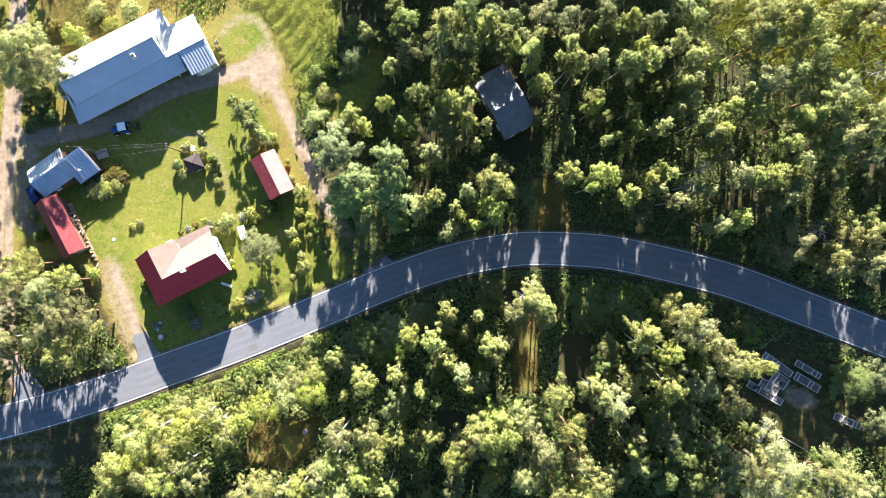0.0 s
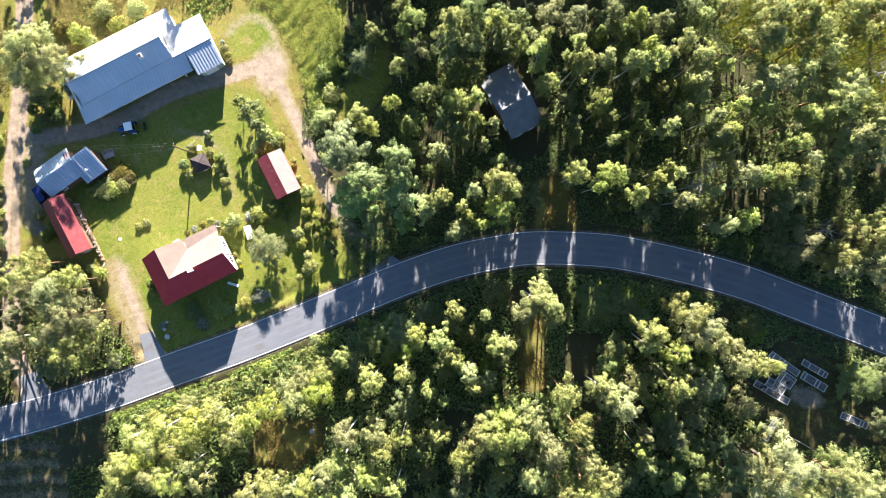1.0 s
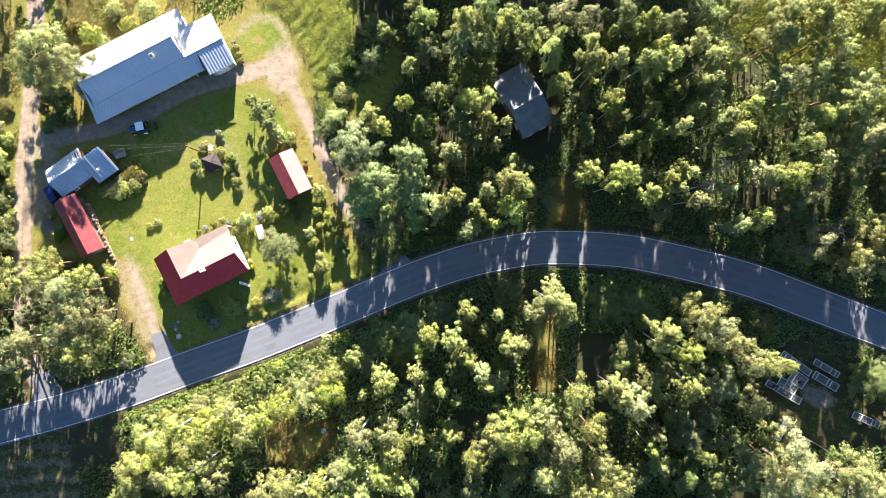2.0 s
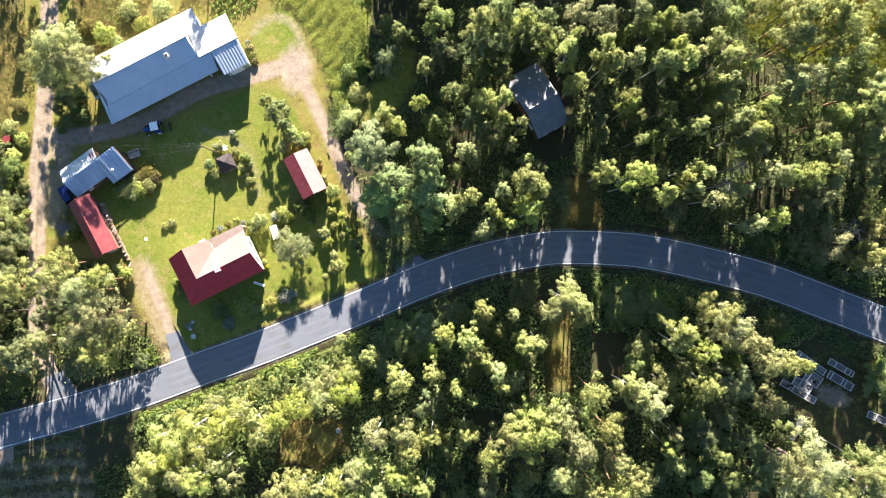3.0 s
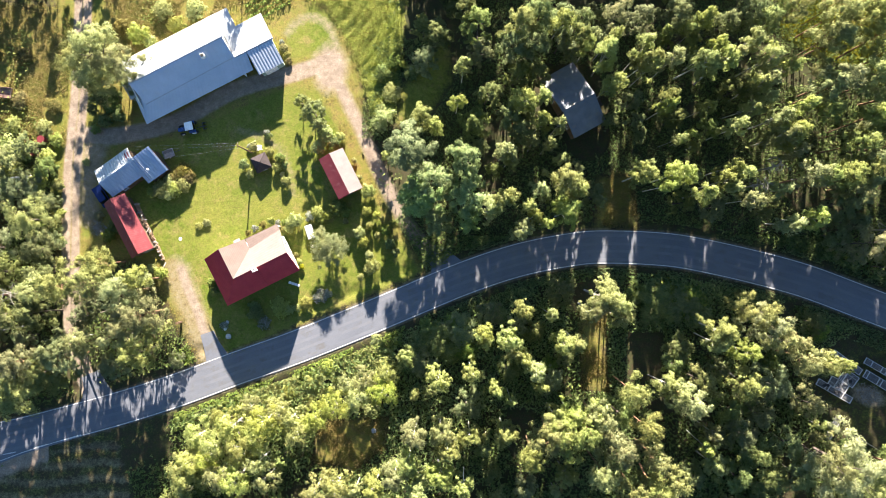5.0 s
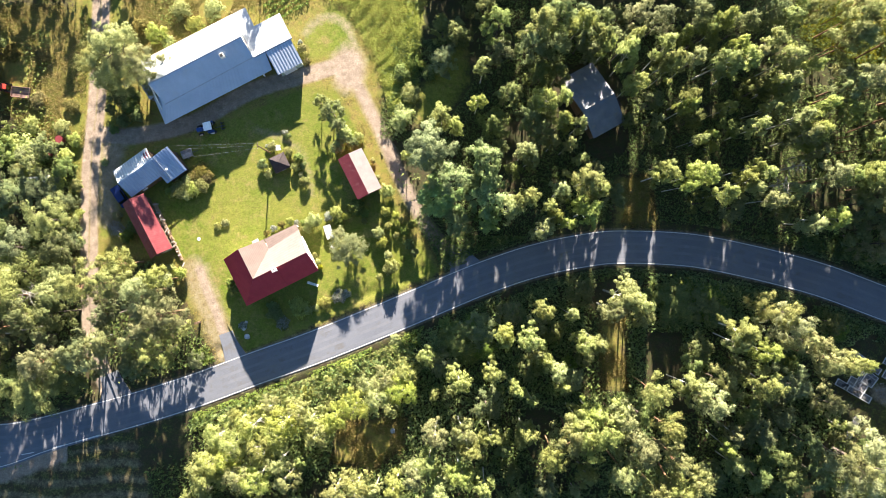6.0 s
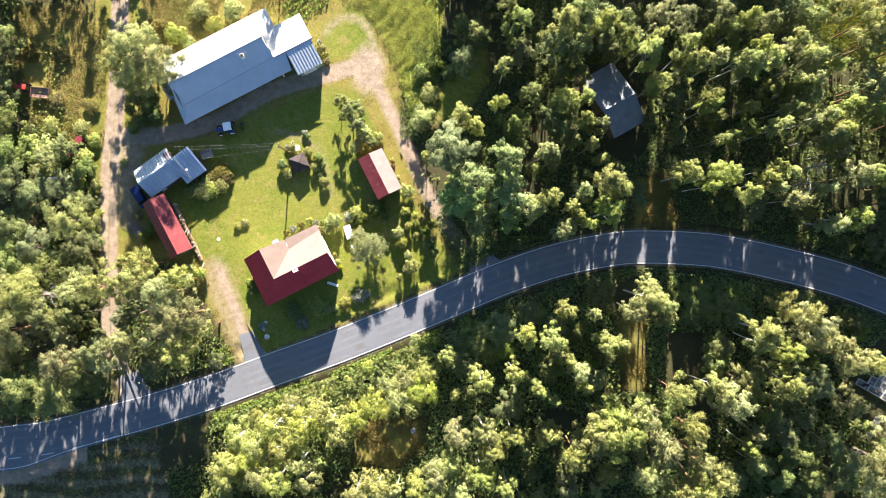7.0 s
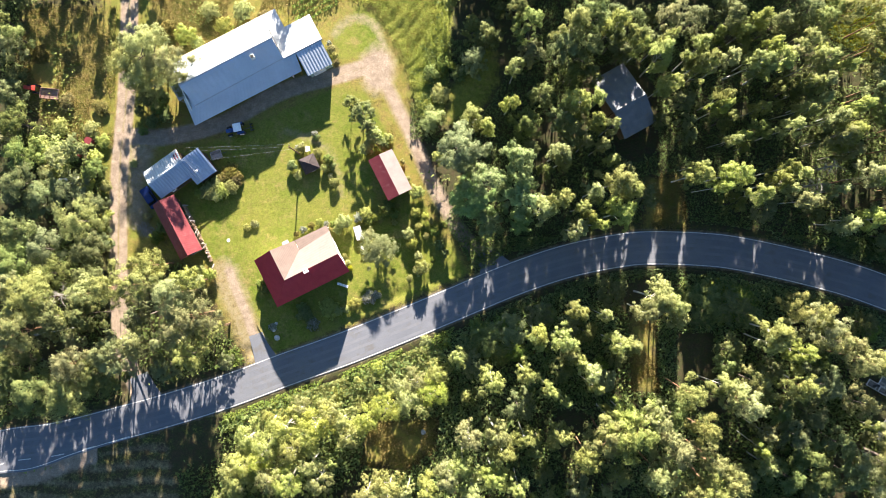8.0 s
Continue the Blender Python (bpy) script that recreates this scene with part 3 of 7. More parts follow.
# ---- trees ----
def leaves_mesh(name, points, normals, size, aspect, rng, material, parent, soft_normals=None):
    """Many small pointed leaf sprays as one mesh; soft_normals round the shading of each clump, as its thousand finer leaves would."""
    n = len(points)
    ref = rng.normal(size=(n, 3))
    u = np.cross(normals, ref)
    u /= np.linalg.norm(u, axis=1, keepdims=True) + 1e-9
    v = np.cross(normals, u)
    s = (size * (0.6 + 0.8 * rng.rand(n)))[:, None]
    s = s * 1.15
    a = points + u * s * 0.6
    b = points - u * s * 0.4 + v * s * 0.55 * aspect
    c = points - u * s * 0.4 - v * s * 0.55 * aspect
    verts = np.stack((a, b, c), 1).reshape(-1, 3)
    faces = np.arange(n * 3).reshape(-1, 3)
    ob = part_data(name, verts.tolist(), faces.tolist(), material, parent, smooth=soft_normals is not None)
    if soft_normals is not None:
        ob.data.normals_split_custom_set_from_vertices(np.repeat(soft_normals, 3, axis=0).tolist())
    return ob


def unit(v):
    return v / (np.linalg.norm(v, axis=1, keepdims=True) + 1e-9)


def crown_points(clumps, per, spread, rng, up=0.35, droop=0.0, flat=0.75):
    """Sprays gathered in clumps: places, facing, and the clump's own roundness."""
    c = np.repeat(np.array([q[:3] for q in clumps]), per, axis=0)
    r = np.repeat(np.array([q[3] for q in clumps]), per)
    way = unit(rng.normal(size=(len(c), 3)))
    dist = (0.30 + 0.85 * rng.rand(len(c)) ** 0.7)[:, None] * r[:, None] * spread
    off = way * dist * np.array([1, 1, flat])
    off[:, 2] -= droop * np.hypot(off[:, 0], off[:, 1])
    nrm = unit(way * 0.95 + rng.normal(size=way.shape) * 0.42 + np.array([0, 0, up]))
    return c + off, nrm, way


TREE_KINDS = {
    # bark, leaves, crown's lower end (share of height), boughs, tufts a bough, sprays a tuft, tuft radius (share of crown radius), spray size, aspect, top taper, droop, flatness
    "birch": (M_BIRCH_BARK, L_BIRCH, 0.46, 12, 7, 54, 0.19, 0.235, 0.55, 0.55, 0.30, 0.85),
    "alder": (M_BARK, L_ALDER, 0.33, 12, 7, 52, 0.20, 0.24, 0.60, 0.45, 0.15, 0.75),
    "ash": (M_BARK, L_ASH, 0.36, 14, 7, 54, 0.19, 0.235, 0.65, 0.25, 0.10, 0.75),
    "pine": (M_PINE_BARK, L_PINE, 0.52, 13, 6, 58, 0.21, 0.25, 0.36, 0.35, -0.10, 0.55),
    "willow": (M_BARK, L_WILLOW, 0.22, 14, 7, 52, 0.19, 0.23, 0.40, 0.20, 0.10, 0.75),
    "apple": (M_BARK, L_APPLE, 0.16, 16, 8, 46, 0.20, 0.21, 0.60, 0.10, 0.10, 0.80),
    "aspen": (M_BIRCH_BARK, L_ASPEN, 0.33, 12, 7, 40, 0.20, 0.225, 0.60, 0.45, 0.20, 0.85),
}


def build_tree(kind, seed, detail=1.0):
    """A tree 10 m high with a crown 2.5 m in radius, standing at the origin: boughs round the stem, tufts on each bough."""
    bark, leaf, low, n_boughs, n_tufts, per, c_r, spray, aspect, taper, droop, flat = TREE_KINDS[kind]
    per, spray = int(per * detail), spray / math.sqrt(detail)
    rng = np.random.RandomState(seed)
    H, R = 10.0, 2.5
    tree = new(kind + "_tree")
    bend = rng.normal(size=2) * 0.25

    def stem(z):
        t = z / H
        return np.array([bend[0] * math.sin(2.2 * t), bend[1] * math.sin(2.6 * t + 0.4) - bend[1] * math.sin(0.4), z])

    boughs, tufts, heart = [], [], []
    start = rng.rand() * 6.28
    for k in range(n_boughs):
        v = (k + 0.2 + 0.6 * rng.rand()) / n_boughs
        z = H * (low + (0.95 - low) * v ** 0.85)
        env = math.sin(math.pi * min(1, 0.22 + 0.74 * v)) ** 0.6 * (1 - taper * v)
        ang = start + k * 2.39996 + rng.normal() * 0.35
        rad = R * env * ((0.08 + 0.85 * rng.rand()) if kind == "apple" else (0.45 + 0.55 * rng.rand())) * (0.25 if k == n_boughs - 1 else 1.0)
        s = stem(z)
        big = R * (0.315 + 0.165 * rng.rand()) * (1 - 0.25 * v)
        c = np.array([s[0] + rad * math.cos(ang), s[1] + rad * math.sin(ang), z])
        boughs.append(c)
        for j in range(n_tufts):
            w = rng.normal(size=3) * np.array([1, 1, 0.7])
            w = w / np.linalg.norm(w) * big * (0.25 + 0.85 * rng.rand() ** 0.6)
            w[2] = w[2] * flat + 0.1
            p = c + w + np.array([math.cos(ang), math.sin(ang), 0]) * 0.22 * big * rng.rand()
            p[2] = min(p[2], H * 0.985)
            tufts.append((*p, R * c_r * (0.5 + 0.75 * rng.rand())))
            heart.append(c)
    bm = bmesh.new()
    prev, pr = stem(-0.5), 0.16
    for k in range(1, 4):
        cur, cr = stem(H * 0.78 * k / 3), 0.16 * (1 - 0.88 * k / 3)
        rod(bm, prev, cur, pr, cr, 6 if detail > 0.7 else 4)
        prev, pr = cur, cr
    for c in boughs if detail > 0.5 else boughs[::3]:
        a = stem(max(0.5, c[2] - 0.5 * math.hypot(c[0], c[1]) - 0.4))
        mid = np.array(a) * 0.5 + c * 0.5 + np.array([0, 0, 0.15])
        rod(bm, a, mid, 0.045, 0.03, 4)
        rod(bm, mid, c, 0.03, 0.01, 4)
    part("trunk", bm, bark, tree)
    pts, nrm, way = crown_points(tufts, per, 1.0, rng, 0.15, droop, flat)
    # the light wraps round tuft, bough and crown
    bough = unit(pts - np.repeat(np.array(heart), per, axis=0))
    mid_z = H * (low + 0.35 * (1 - low))
    crown = unit((pts - np.array([0, 0, mid_z])) * np.array([1, 1, 0.6]))
    soft_n = unit(0.55 * way + 0.5 * bough + 0.2 * crown + 0.35 * nrm + np.array([0, 0, 0.12]) + rng.normal(size=pts.shape) * 0.16)
    flip = (nrm * soft_n).sum(1) < 0
    nrm[flip] *= -1
    leaves_mesh("crown", pts, nrm, spray, aspect, rng, leaf, tree, soft_n)
    return tree


LABELS = {
    "birch": ("silver birch with a bright yellow-green crown", "tree"),
    "alder": ("leafy alder with a dark green crown", "tree"),
    "ash": ("broad ash tree with dense blue-green leaves", "tree"),
    "pine": ("tall pine with a sparse grey-green crown", "tree"),
    "willow": ("large willow with a pale grey-green crown", "tree"),
    "apple": ("round old apple tree with dense pale leaves", "tree"),
    "aspen": ("slender aspen with sunlit yellow-green leaves", "tree"),
}
TEMPLATES = {}
PLANTED = []
plant_rng = random.Random(11)


# where sunbeams come down through the wood to the ground
SUN_GAPS = [(-11.7, -6.6), (-4.7, -4.0), (10.3, -0.3), (13.1, -15.0), (15.9, 0.1), (19.4, -14.0), (20.1, 0.0), (40.3, -3.4), (43.1, -4.2), (47.7, -5.4), (59.4, -9.9), (65.1, -12.1)]
SUN_RISE, SUN_DRIFT = math.tan(radians(SUN_ELEVATION)), math.tan(radians(SUN_BEARING))


def clear_gaps(kind, x, y, h, r):
    """Moves a tree aside, and thins it, where its crown would close one of the gaps."""
    low = TREE_KINDS[kind][2] * h
    for gx, gy in SUN_GAPS:
        d = y - gy
        beam = d * SUN_RISE + gz(gx, gy) - gz(x, y)
        side = x - d * SUN_DRIFT - gx
        need = (0.85 if 8 < gx < 30 else 1.0) * r + 0.25 - abs(side)
        if d > 0 and low - 0.4 < beam < h + 0.3 and need > 0:
            step = min(need, 0.8 if gx < 30 else 1.2)
            x += math.copysign(step, side)
            r -= min(need - step, 0.28 * r)
    return x, r


def tree(kind, x, y, h, r, detail=1.0):
    """Plants a tree: its crown's centre over x, y; height and crown radius in metres."""
    if x > -16:
        x, r = clear_gaps(kind, x, y, h, r)
    if detail == 1.0:
        detail = 0.6 if r < 1.7 else 1.0 if r < 2.4 else 1.5 if r < 3.2 else 2.5
    v = (plant_rng.randrange(4 if detail < 1.5 else 3), detail)
    if (kind, v) not in TEMPLATES:
        t = build_tree(kind, 100 * v[0] + len(kind) * 7 + ord(kind[0]), detail)
        tagged(t, LABELS[kind][0], LABELS[kind][1], kind + " trees")
        TEMPLATES[kind, v] = t
    s = r / 2.5 * (1.0 if kind in ("birch", "alder") else 1.1)
    m = pose(x, y, gz(x, y), plant_rng.uniform(-2, 2), plant_rng.uniform(-2, 2), plant_rng.uniform(0, 360)) @ Matrix.Diagonal((s, s, h / 10.0, 1))
    PLANTED.append((x, y, r))
    return copy_thing(TEMPLATES[kind, v], m)

# broad ash trees beside the loop
tree("ash", -15.9, 14.6, 14.0, 3.7)
tree("ash", -8.8, 13.6, 15.0, 3.7)
tree("ash", -12.2, 10.1, 14.0, 3.9)
tree("ash", -14.6, 6.9, 11.0, 3.3)
tree("ash", -8.1, 8.3, 12.0, 3.1)
tree("ash", -11.4, 4.5, 9.0, 3.0)
tree("ash", -7.0, 4.5, 8.0, 1.9)
# north wood
tree("birch", -20.8, 21.0, 3.5, 2.0)
tree("birch", -14.2, 21.1, 8.0, 2.2)
tree("birch", -11.3, 18.9, 10.5, 2.3)
tree("birch", -9.8, 22.6, 12.5, 2.1)
tree("birch", -8.4, 27.8, 11.5, 1.7)
tree("alder", -13.9, 30.7, 6.0, 2.4)
tree("alder", -14.3, 35.8, 6.0, 2.2)
tree("alder", -12.1, 34.3, 8.0, 2.3)
tree("alder", -4.7, 34.7, 13.0, 2.9)
tree("birch", -0.7, 34.2, 17.5, 3.2)
tree("alder", 3.9, 35.6, 14.0, 3.1)
tree("alder", -1.2, 31.1, 13.0, 2.9)
tree("alder", 2.7, 31.1, 13.0, 2.8)
tree("birch", 6.2, 33.8, 15.5, 2.0)
tree("alder", 7.6, 32.7, 10.0, 1.9)
tree("alder", -7.4, 37.9, 11.0, 1.8)
tree("alder", -5.6, 30.8, 11.0, 2.3)
tree("alder", -3.4, 24.1, 11.0, 3.0)
tree("birch", 0.5, 22.1, 14.5, 2.4)
tree("alder", -1.9, 20.3, 10.0, 2.6)
tree("alder", -5.7, 19.6, 9.0, 2.5)
tree("birch", 3.8, 22.7, 13.5, 1.7)
tree("birch", 3.9, 19.2, 13.5, 1.8)
tree("birch", 6.7, 18.8, 12.5, 1.3)
tree("alder", 1.4, 18.6, 9.0, 2.1)
tree("birch", 2.9, 16.1, 11.5, 1.2)
tree("birch", 5.0, 15.6, 11.5, 1.2)
tree("birch", -1.9, 14.6, 13.5, 2.0)
tree("alder", -4.4, 16.1, 7.0, 2.0)
tree("alder", -3.8, 12.6, 7.0, 2.0)
tree("birch", -1.0, 13.5, 11.5, 1.4)
tree("alder", 0.5, 27.4, 10.0, 2.1)
tree("alder", 4.0, 27.4, 10.0, 1.9)
tree("birch", 13.8, 28.8, 16.5, 3.0)
tree("birch", 17.0, 27.7, 16.5, 2.8)
tree("birch", 11.5, 30.4, 14.5, 1.7)
tree("birch", 14.7, 24.4, 15.5, 2.7)
tree("birch", 18.9, 29.6, 15.5, 1.7)
tree("birch", 20.7, 26.7, 14.5, 2.2)
tree("alder", 17.6, 22.8, 10.0, 2.3)
tree("alder", 10.5, 31.7, 15.0, 2.0)
tree("birch", 14.0, 31.3, 16.5, 1.5)
tree("willow", 15.3, 35.4, 15.0, 2.0)
tree("alder", 23.6, 35.2, 13.0, 3.3)
tree("alder", 26.4, 33.3, 12.0, 2.8)
tree("birch", 28.1, 34.0, 15.5, 1.8)
tree("alder", 19.5, 35.6, 12.0, 2.2)
tree("alder", 32.6, 34.8, 11.0, 2.4)
tree("alder", 22.3, 33.2, 11.0, 2.1)
tree("birch", 7.4, 10.2, 14.5, 3.0)
tree("birch", 3.9, 8.6, 12.5, 1.7)
tree("birch", 9.2, 9.0, 13.5, 1.9)
tree("birch", -1.9, 7.3, 13.5, 2.3)
tree("birch", -4.2, 5.9, 12.5, 2.1)
tree("birch", 1.9, 6.2, 12.5, 1.3)
tree("birch", 2.9, 4.7, 12.5, 1.3)
tree("birch", 0.9, 3.1, 11.5, 2.1)
tree("birch", 4.8, 3.9, 11.5, 1.4)
tree("birch", 7.4, 5.2, 13.5, 2.5)
tree("alder", 12.2, 8.2, 6.0, 2.2)
tree("alder", 10.3, 12.6, 7.0, 1.8)
tree("birch", 18.9, 11.0, 14.5, 2.1)
tree("birch", 20.6, 12.9, 12.5, 1.3)
tree("alder", 19.7, 20.2, 7.0, 1.3)
tree("alder", 15.7, 20.2, 7.0, 1.4)
tree("alder", 20.6, 17.9, 7.0, 1.8)
tree("birch", 22.1, 21.3, 13.5, 1.5)
# north-east wood
tree("birch", 23.3, 27.9, 14.5, 1.7)
tree("birch", 27.2, 28.1, 15.5, 2.5)
tree("birch", 28.9, 29.5, 15.5, 1.5)
tree("birch", 30.7, 27.2, 15.5, 2.3)
tree("birch", 32.1, 28.9, 14.5, 1.3)
tree("birch", 35.0, 31.1, 14.5, 1.9)
tree("birch", 37.0, 28.2, 14.5, 1.8)
tree("birch", 40.1, 27.3, 14.5, 1.7)
tree("birch", 37.4, 25.2, 14.5, 1.7)
tree("birch", 36.0, 24.2, 13.5, 1.7)
tree("birch", 37.7, 22.5, 13.5, 1.7)
tree("birch", 35.0, 21.4, 12.5, 1.4)
tree("birch", 39.3, 19.6, 13.5, 1.9)
tree("birch", 41.6, 21.0, 14.5, 2.2)
tree("alder", 38.5, 34.2, 13.0, 2.0)
tree("alder", 40.2, 36.1, 13.0, 1.9)
tree("alder", 36.2, 36.2, 12.0, 2.1)
tree("pine", 44.0, 31.0, 15.0, 2.7)
tree("pine", 46.2, 34.8, 16.0, 2.5)
tree("pine", 48.1, 31.1, 15.0, 2.5)
tree("pine", 51.0, 33.2, 16.0, 3.0)
tree("pine", 54.2, 31.3, 16.0, 2.3)
tree("pine", 51.1, 35.6, 16.0, 2.0)
tree("pine", 58.4, 33.8, 16.0, 2.5)
tree("pine", 62.9, 34.0, 16.0, 2.6)
tree("pine", 60.9, 31.3, 16.0, 2.1)
tree("pine", 55.6, 28.8, 15.0, 2.2)
tree("pine", 42.1, 35.0, 16.0, 2.2)
tree("pine", 48.9, 25.0, 15.0, 3.2)
tree("pine", 46.2, 23.7, 14.0, 2.3)
tree("pine", 51.1, 26.0, 15.0, 2.2)
tree("pine", 57.7, 23.5, 15.0, 3.2)
tree("pine", 56.8, 20.6, 15.0, 2.7)
tree("pine", 60.3, 21.4, 15.0, 2.5)
tree("pine", 55.0, 25.6, 14.0, 1.8)
tree("pine", 52.3, 18.9, 14.0, 2.0)
tree("pine", 54.6, 19.9, 14.0, 1.7)
tree("pine", 59.1, 15.8, 15.0, 2.8)
tree("pine", 61.6, 17.3, 15.0, 2.1)
tree("pine", 63.3, 14.2, 14.0, 1.5)
tree("pine", 57.2, 15.9, 14.0, 2.3)
tree("pine", 46.1, 20.4, 13.0, 1.9)
tree("pine", 63.8, 20.8, 15.0, 2.2)
tree("birch", 42.6, 16.8, 14.5, 2.5)
tree("birch", 39.9, 16.8, 14.5, 2.0)
tree("alder", 39.4, 17.1, 9.0, 1.4)
tree("birch", 32.4, 17.8, 13.5, 1.7)
tree("birch", 28.8, 21.4, 12.5, 1.4)
tree("alder", 25.3, 20.3, 9.0, 1.9)
tree("birch", 26.4, 16.8, 11.5, 0.9)
tree("birch", 23.0, 23.0, 13.5, 1.9)
tree("birch", 24.5, 16.7, 12.5, 1.0)
tree("alder", 30.8, 18.8, 7.0, 1.8)
tree("alder", 34.7, 24.6, 9.0, 2.1)
tree("pine", 50.6, 15.5, 14.0, 2.0)
tree("pine", 52.3, 13.0, 14.0, 1.7)
tree("pine", 50.9, 11.7, 14.0, 1.7)
tree("pine", 50.6, 17.8, 13.0, 1.3)
tree("pine", 48.4, 10.5, 14.0, 2.3)
tree("birch", 46.1, 11.1, 13.5, 1.7)
tree("pine", 44.2, 10.6, 13.0, 2.0)
tree("birch", 42.0, 14.5, 12.5, 1.4)
tree("pine", 50.9, 7.6, 13.0, 1.8)
tree("pine", 51.8, 9.3, 13.0, 1.2)
tree("alder", 50.2, 6.9, 8.0, 2.6)
tree("birch", 44.4, 4.5, 12.5, 2.2)
tree("birch", 41.7, 3.9, 11.5, 2.0)
tree("birch", 39.3, 8.5, 12.5, 1.3)
tree("birch", 34.9, 7.2, 13.5, 1.8)
tree("birch", 33.8, 11.1, 14.5, 1.5)
tree("birch", 32.0, 11.9, 13.5, 1.3)
tree("birch", 30.8, 9.7, 13.5, 1.7)
tree("birch", 27.6, 8.0, 14.5, 1.9)
tree("birch", 32.0, 8.9, 13.5, 1.5)
tree("birch", 23.4, 10.9, 15.5, 2.5)
tree("alder", 27.4, 11.3, 9.0, 1.6)
tree("birch", 21.8, 9.3, 14.5, 1.3)
tree("alder", 26.4, 7.1, 8.0, 1.8)
tree("alder", 31.5, 6.3, 7.0, 2.1)
tree("alder", 40.2, 5.4, 7.0, 2.1)
tree("willow", 52.6, 0.5, 12.0, 2.5)
tree("willow", 61.5, 3.4, 13.0, 2.7)
tree("willow", 63.6, 1.3, 13.0, 3.0)
tree("willow", 59.6, -0.7, 13.0, 2.7)
tree("willow", 62.0, -2.4, 13.0, 2.7)
tree("willow", 59.6, -3.1, 11.0, 2.0)
tree("alder", 61.7, 11.6, 6.0, 2.3)
tree("alder", 67.5, 10.5, 8.0, 2.3)
tree("alder", 50.0, 1.9, 6.0, 2.5)
tree("alder", 60.5, 3.6, 6.0, 1.8)
# wood south of the road
tree("birch", 12.1, -7.0, 14.5, 2.8)
tree("birch", 14.8, -8.2, 14.5, 2.5)
tree("birch", 11.0, -9.1, 13.5, 2.2)
tree("birch", 15.4, -10.4, 13.5, 1.8)
tree("alder", 23.2, -9.0, 3.0, 3.3)
tree("alder", 27.2, -9.4, 3.0, 3.1)
tree("birch", 0.9, -9.2, 13.5, 1.8)
tree("birch", 5.2, -10.1, 11.5, 1.2)
tree("alder", 7.8, -7.2, 6.0, 2.3)
tree("birch", -5.2, -12.3, 13.5, 1.8)
tree("birch", -5.4, -14.5, 12.5, 1.5)
tree("birch", -1.2, -13.5, 14.5, 2.2)
tree("birch", 0.7, -16.2, 13.5, 1.6)
tree("birch", -1.2, -15.4, 13.5, 1.4)
tree("birch", 6.5, -14.1, 13.5, 2.0)
tree("birch", 9.0, -13.8, 13.5, 1.7)
tree("birch", -7.0, -18.8, 13.5, 1.9)
tree("birch", -11.7, -19.8, 12.5, 2.2)
tree("birch", 2.6, -18.9, 13.5, 1.7)
tree("birch", 3.2, -20.9, 12.5, 1.3)
tree("birch", -3.3, -21.4, 12.5, 1.5)
tree("birch", -0.8, -23.0, 11.5, 1.0)
tree("birch", -15.8, -23.4, 5.0, 1.2)
tree("birch", -17.2, -16.7, 7.0, 1.8)
tree("alder", -12.1, -15.3, 4.0, 2.7)
tree("alder", -8.5, -13.5, 4.0, 2.7)
tree("alder", -14.8, -18.9, 4.0, 2.2)
tree("alder", -4.0, -10.7, 5.0, 2.0)
tree("alder", 3.2, -13.2, 6.0, 1.8)
tree("alder", 5.7, -20.8, 8.0, 2.1)
tree("alder", -1.2, -19.1, 8.0, 1.9)
tree("alder", -7.5, -24.7, 6.0, 2.5)
tree("alder", 0.5, -12.3, 7.0, 1.6)
tree("pine", 7.1, -27.3, 14.0, 3.1)
tree("pine", 10.0, -26.5, 14.0, 3.0)
tree("pine", 4.8, -27.6, 14.0, 2.8)
tree("pine", 2.3, -30.7, 13.0, 2.2)
tree("birch", 8.0, -24.9, 12.5, 2.0)
tree("birch", 5.6, -25.4, 11.5, 2.0)
tree("pine", 11.6, -25.1, 14.0, 2.1)
tree("pine", 12.0, -32.7, 14.0, 2.5)
tree("pine", 15.2, -29.3, 15.0, 2.4)
tree("pine", 13.3, -27.8, 14.0, 1.6)
tree("pine", 18.5, -26.5, 15.0, 2.0)
tree("pine", 19.5, -30.7, 14.0, 1.8)
tree("pine", 16.6, -21.0, 14.0, 2.2)
tree("alder", 16.0, -25.7, 9.0, 2.4)
tree("pine", 22.8, -21.4, 14.0, 1.8)
tree("pine", 25.0, -22.6, 14.0, 2.3)
tree("birch", 22.2, -20.8, 12.5, 1.7)
tree("birch", 7.4, -34.9, 8.0, 2.1)
tree("pine", 20.6, -35.0, 14.0, 2.9)
tree("pine", 16.9, -35.7, 14.0, 2.1)
tree("pine", 22.0, -33.4, 14.0, 2.1)
tree("birch", -2.0, -27.8, 11.5, 2.2)
tree("birch", -7.1, -28.3, 11.5, 2.0)
tree("birch", -12.0, -27.7, 12.5, 2.4)
tree("birch", -15.3, -28.1, 12.5, 2.5)
tree("birch", -10.8, -30.6, 12.5, 2.2)
tree("birch", -16.4, -32.3, 11.5, 2.5)
tree("birch", -19.0, -34.7, 11.5, 2.5)
tree("birch", -12.1, -34.3, 12.5, 2.5)
tree("birch", -15.4, -36.2, 12.5, 2.3)
tree("birch", -21.5, -36.5, 11.5, 2.2)
tree("birch", -7.9, -35.9, 11.5, 2.0)
tree("alder", 1.4, -37.1, 8.0, 1.9)
tree("alder", -3.9, -35.4, 5.0, 1.6)
tree("birch", 30.1, -12.1, 14.5, 2.6)
tree("birch", 29.7, -13.9, 13.5, 1.8)
tree("birch", 33.5, -15.0, 13.5, 2.0)
tree("pine", 32.7, -19.7, 14.0, 2.2)
tree("willow", 27.7, -20.2, 11.0, 1.9)
tree("willow", 29.0, -21.8, 11.0, 1.3)
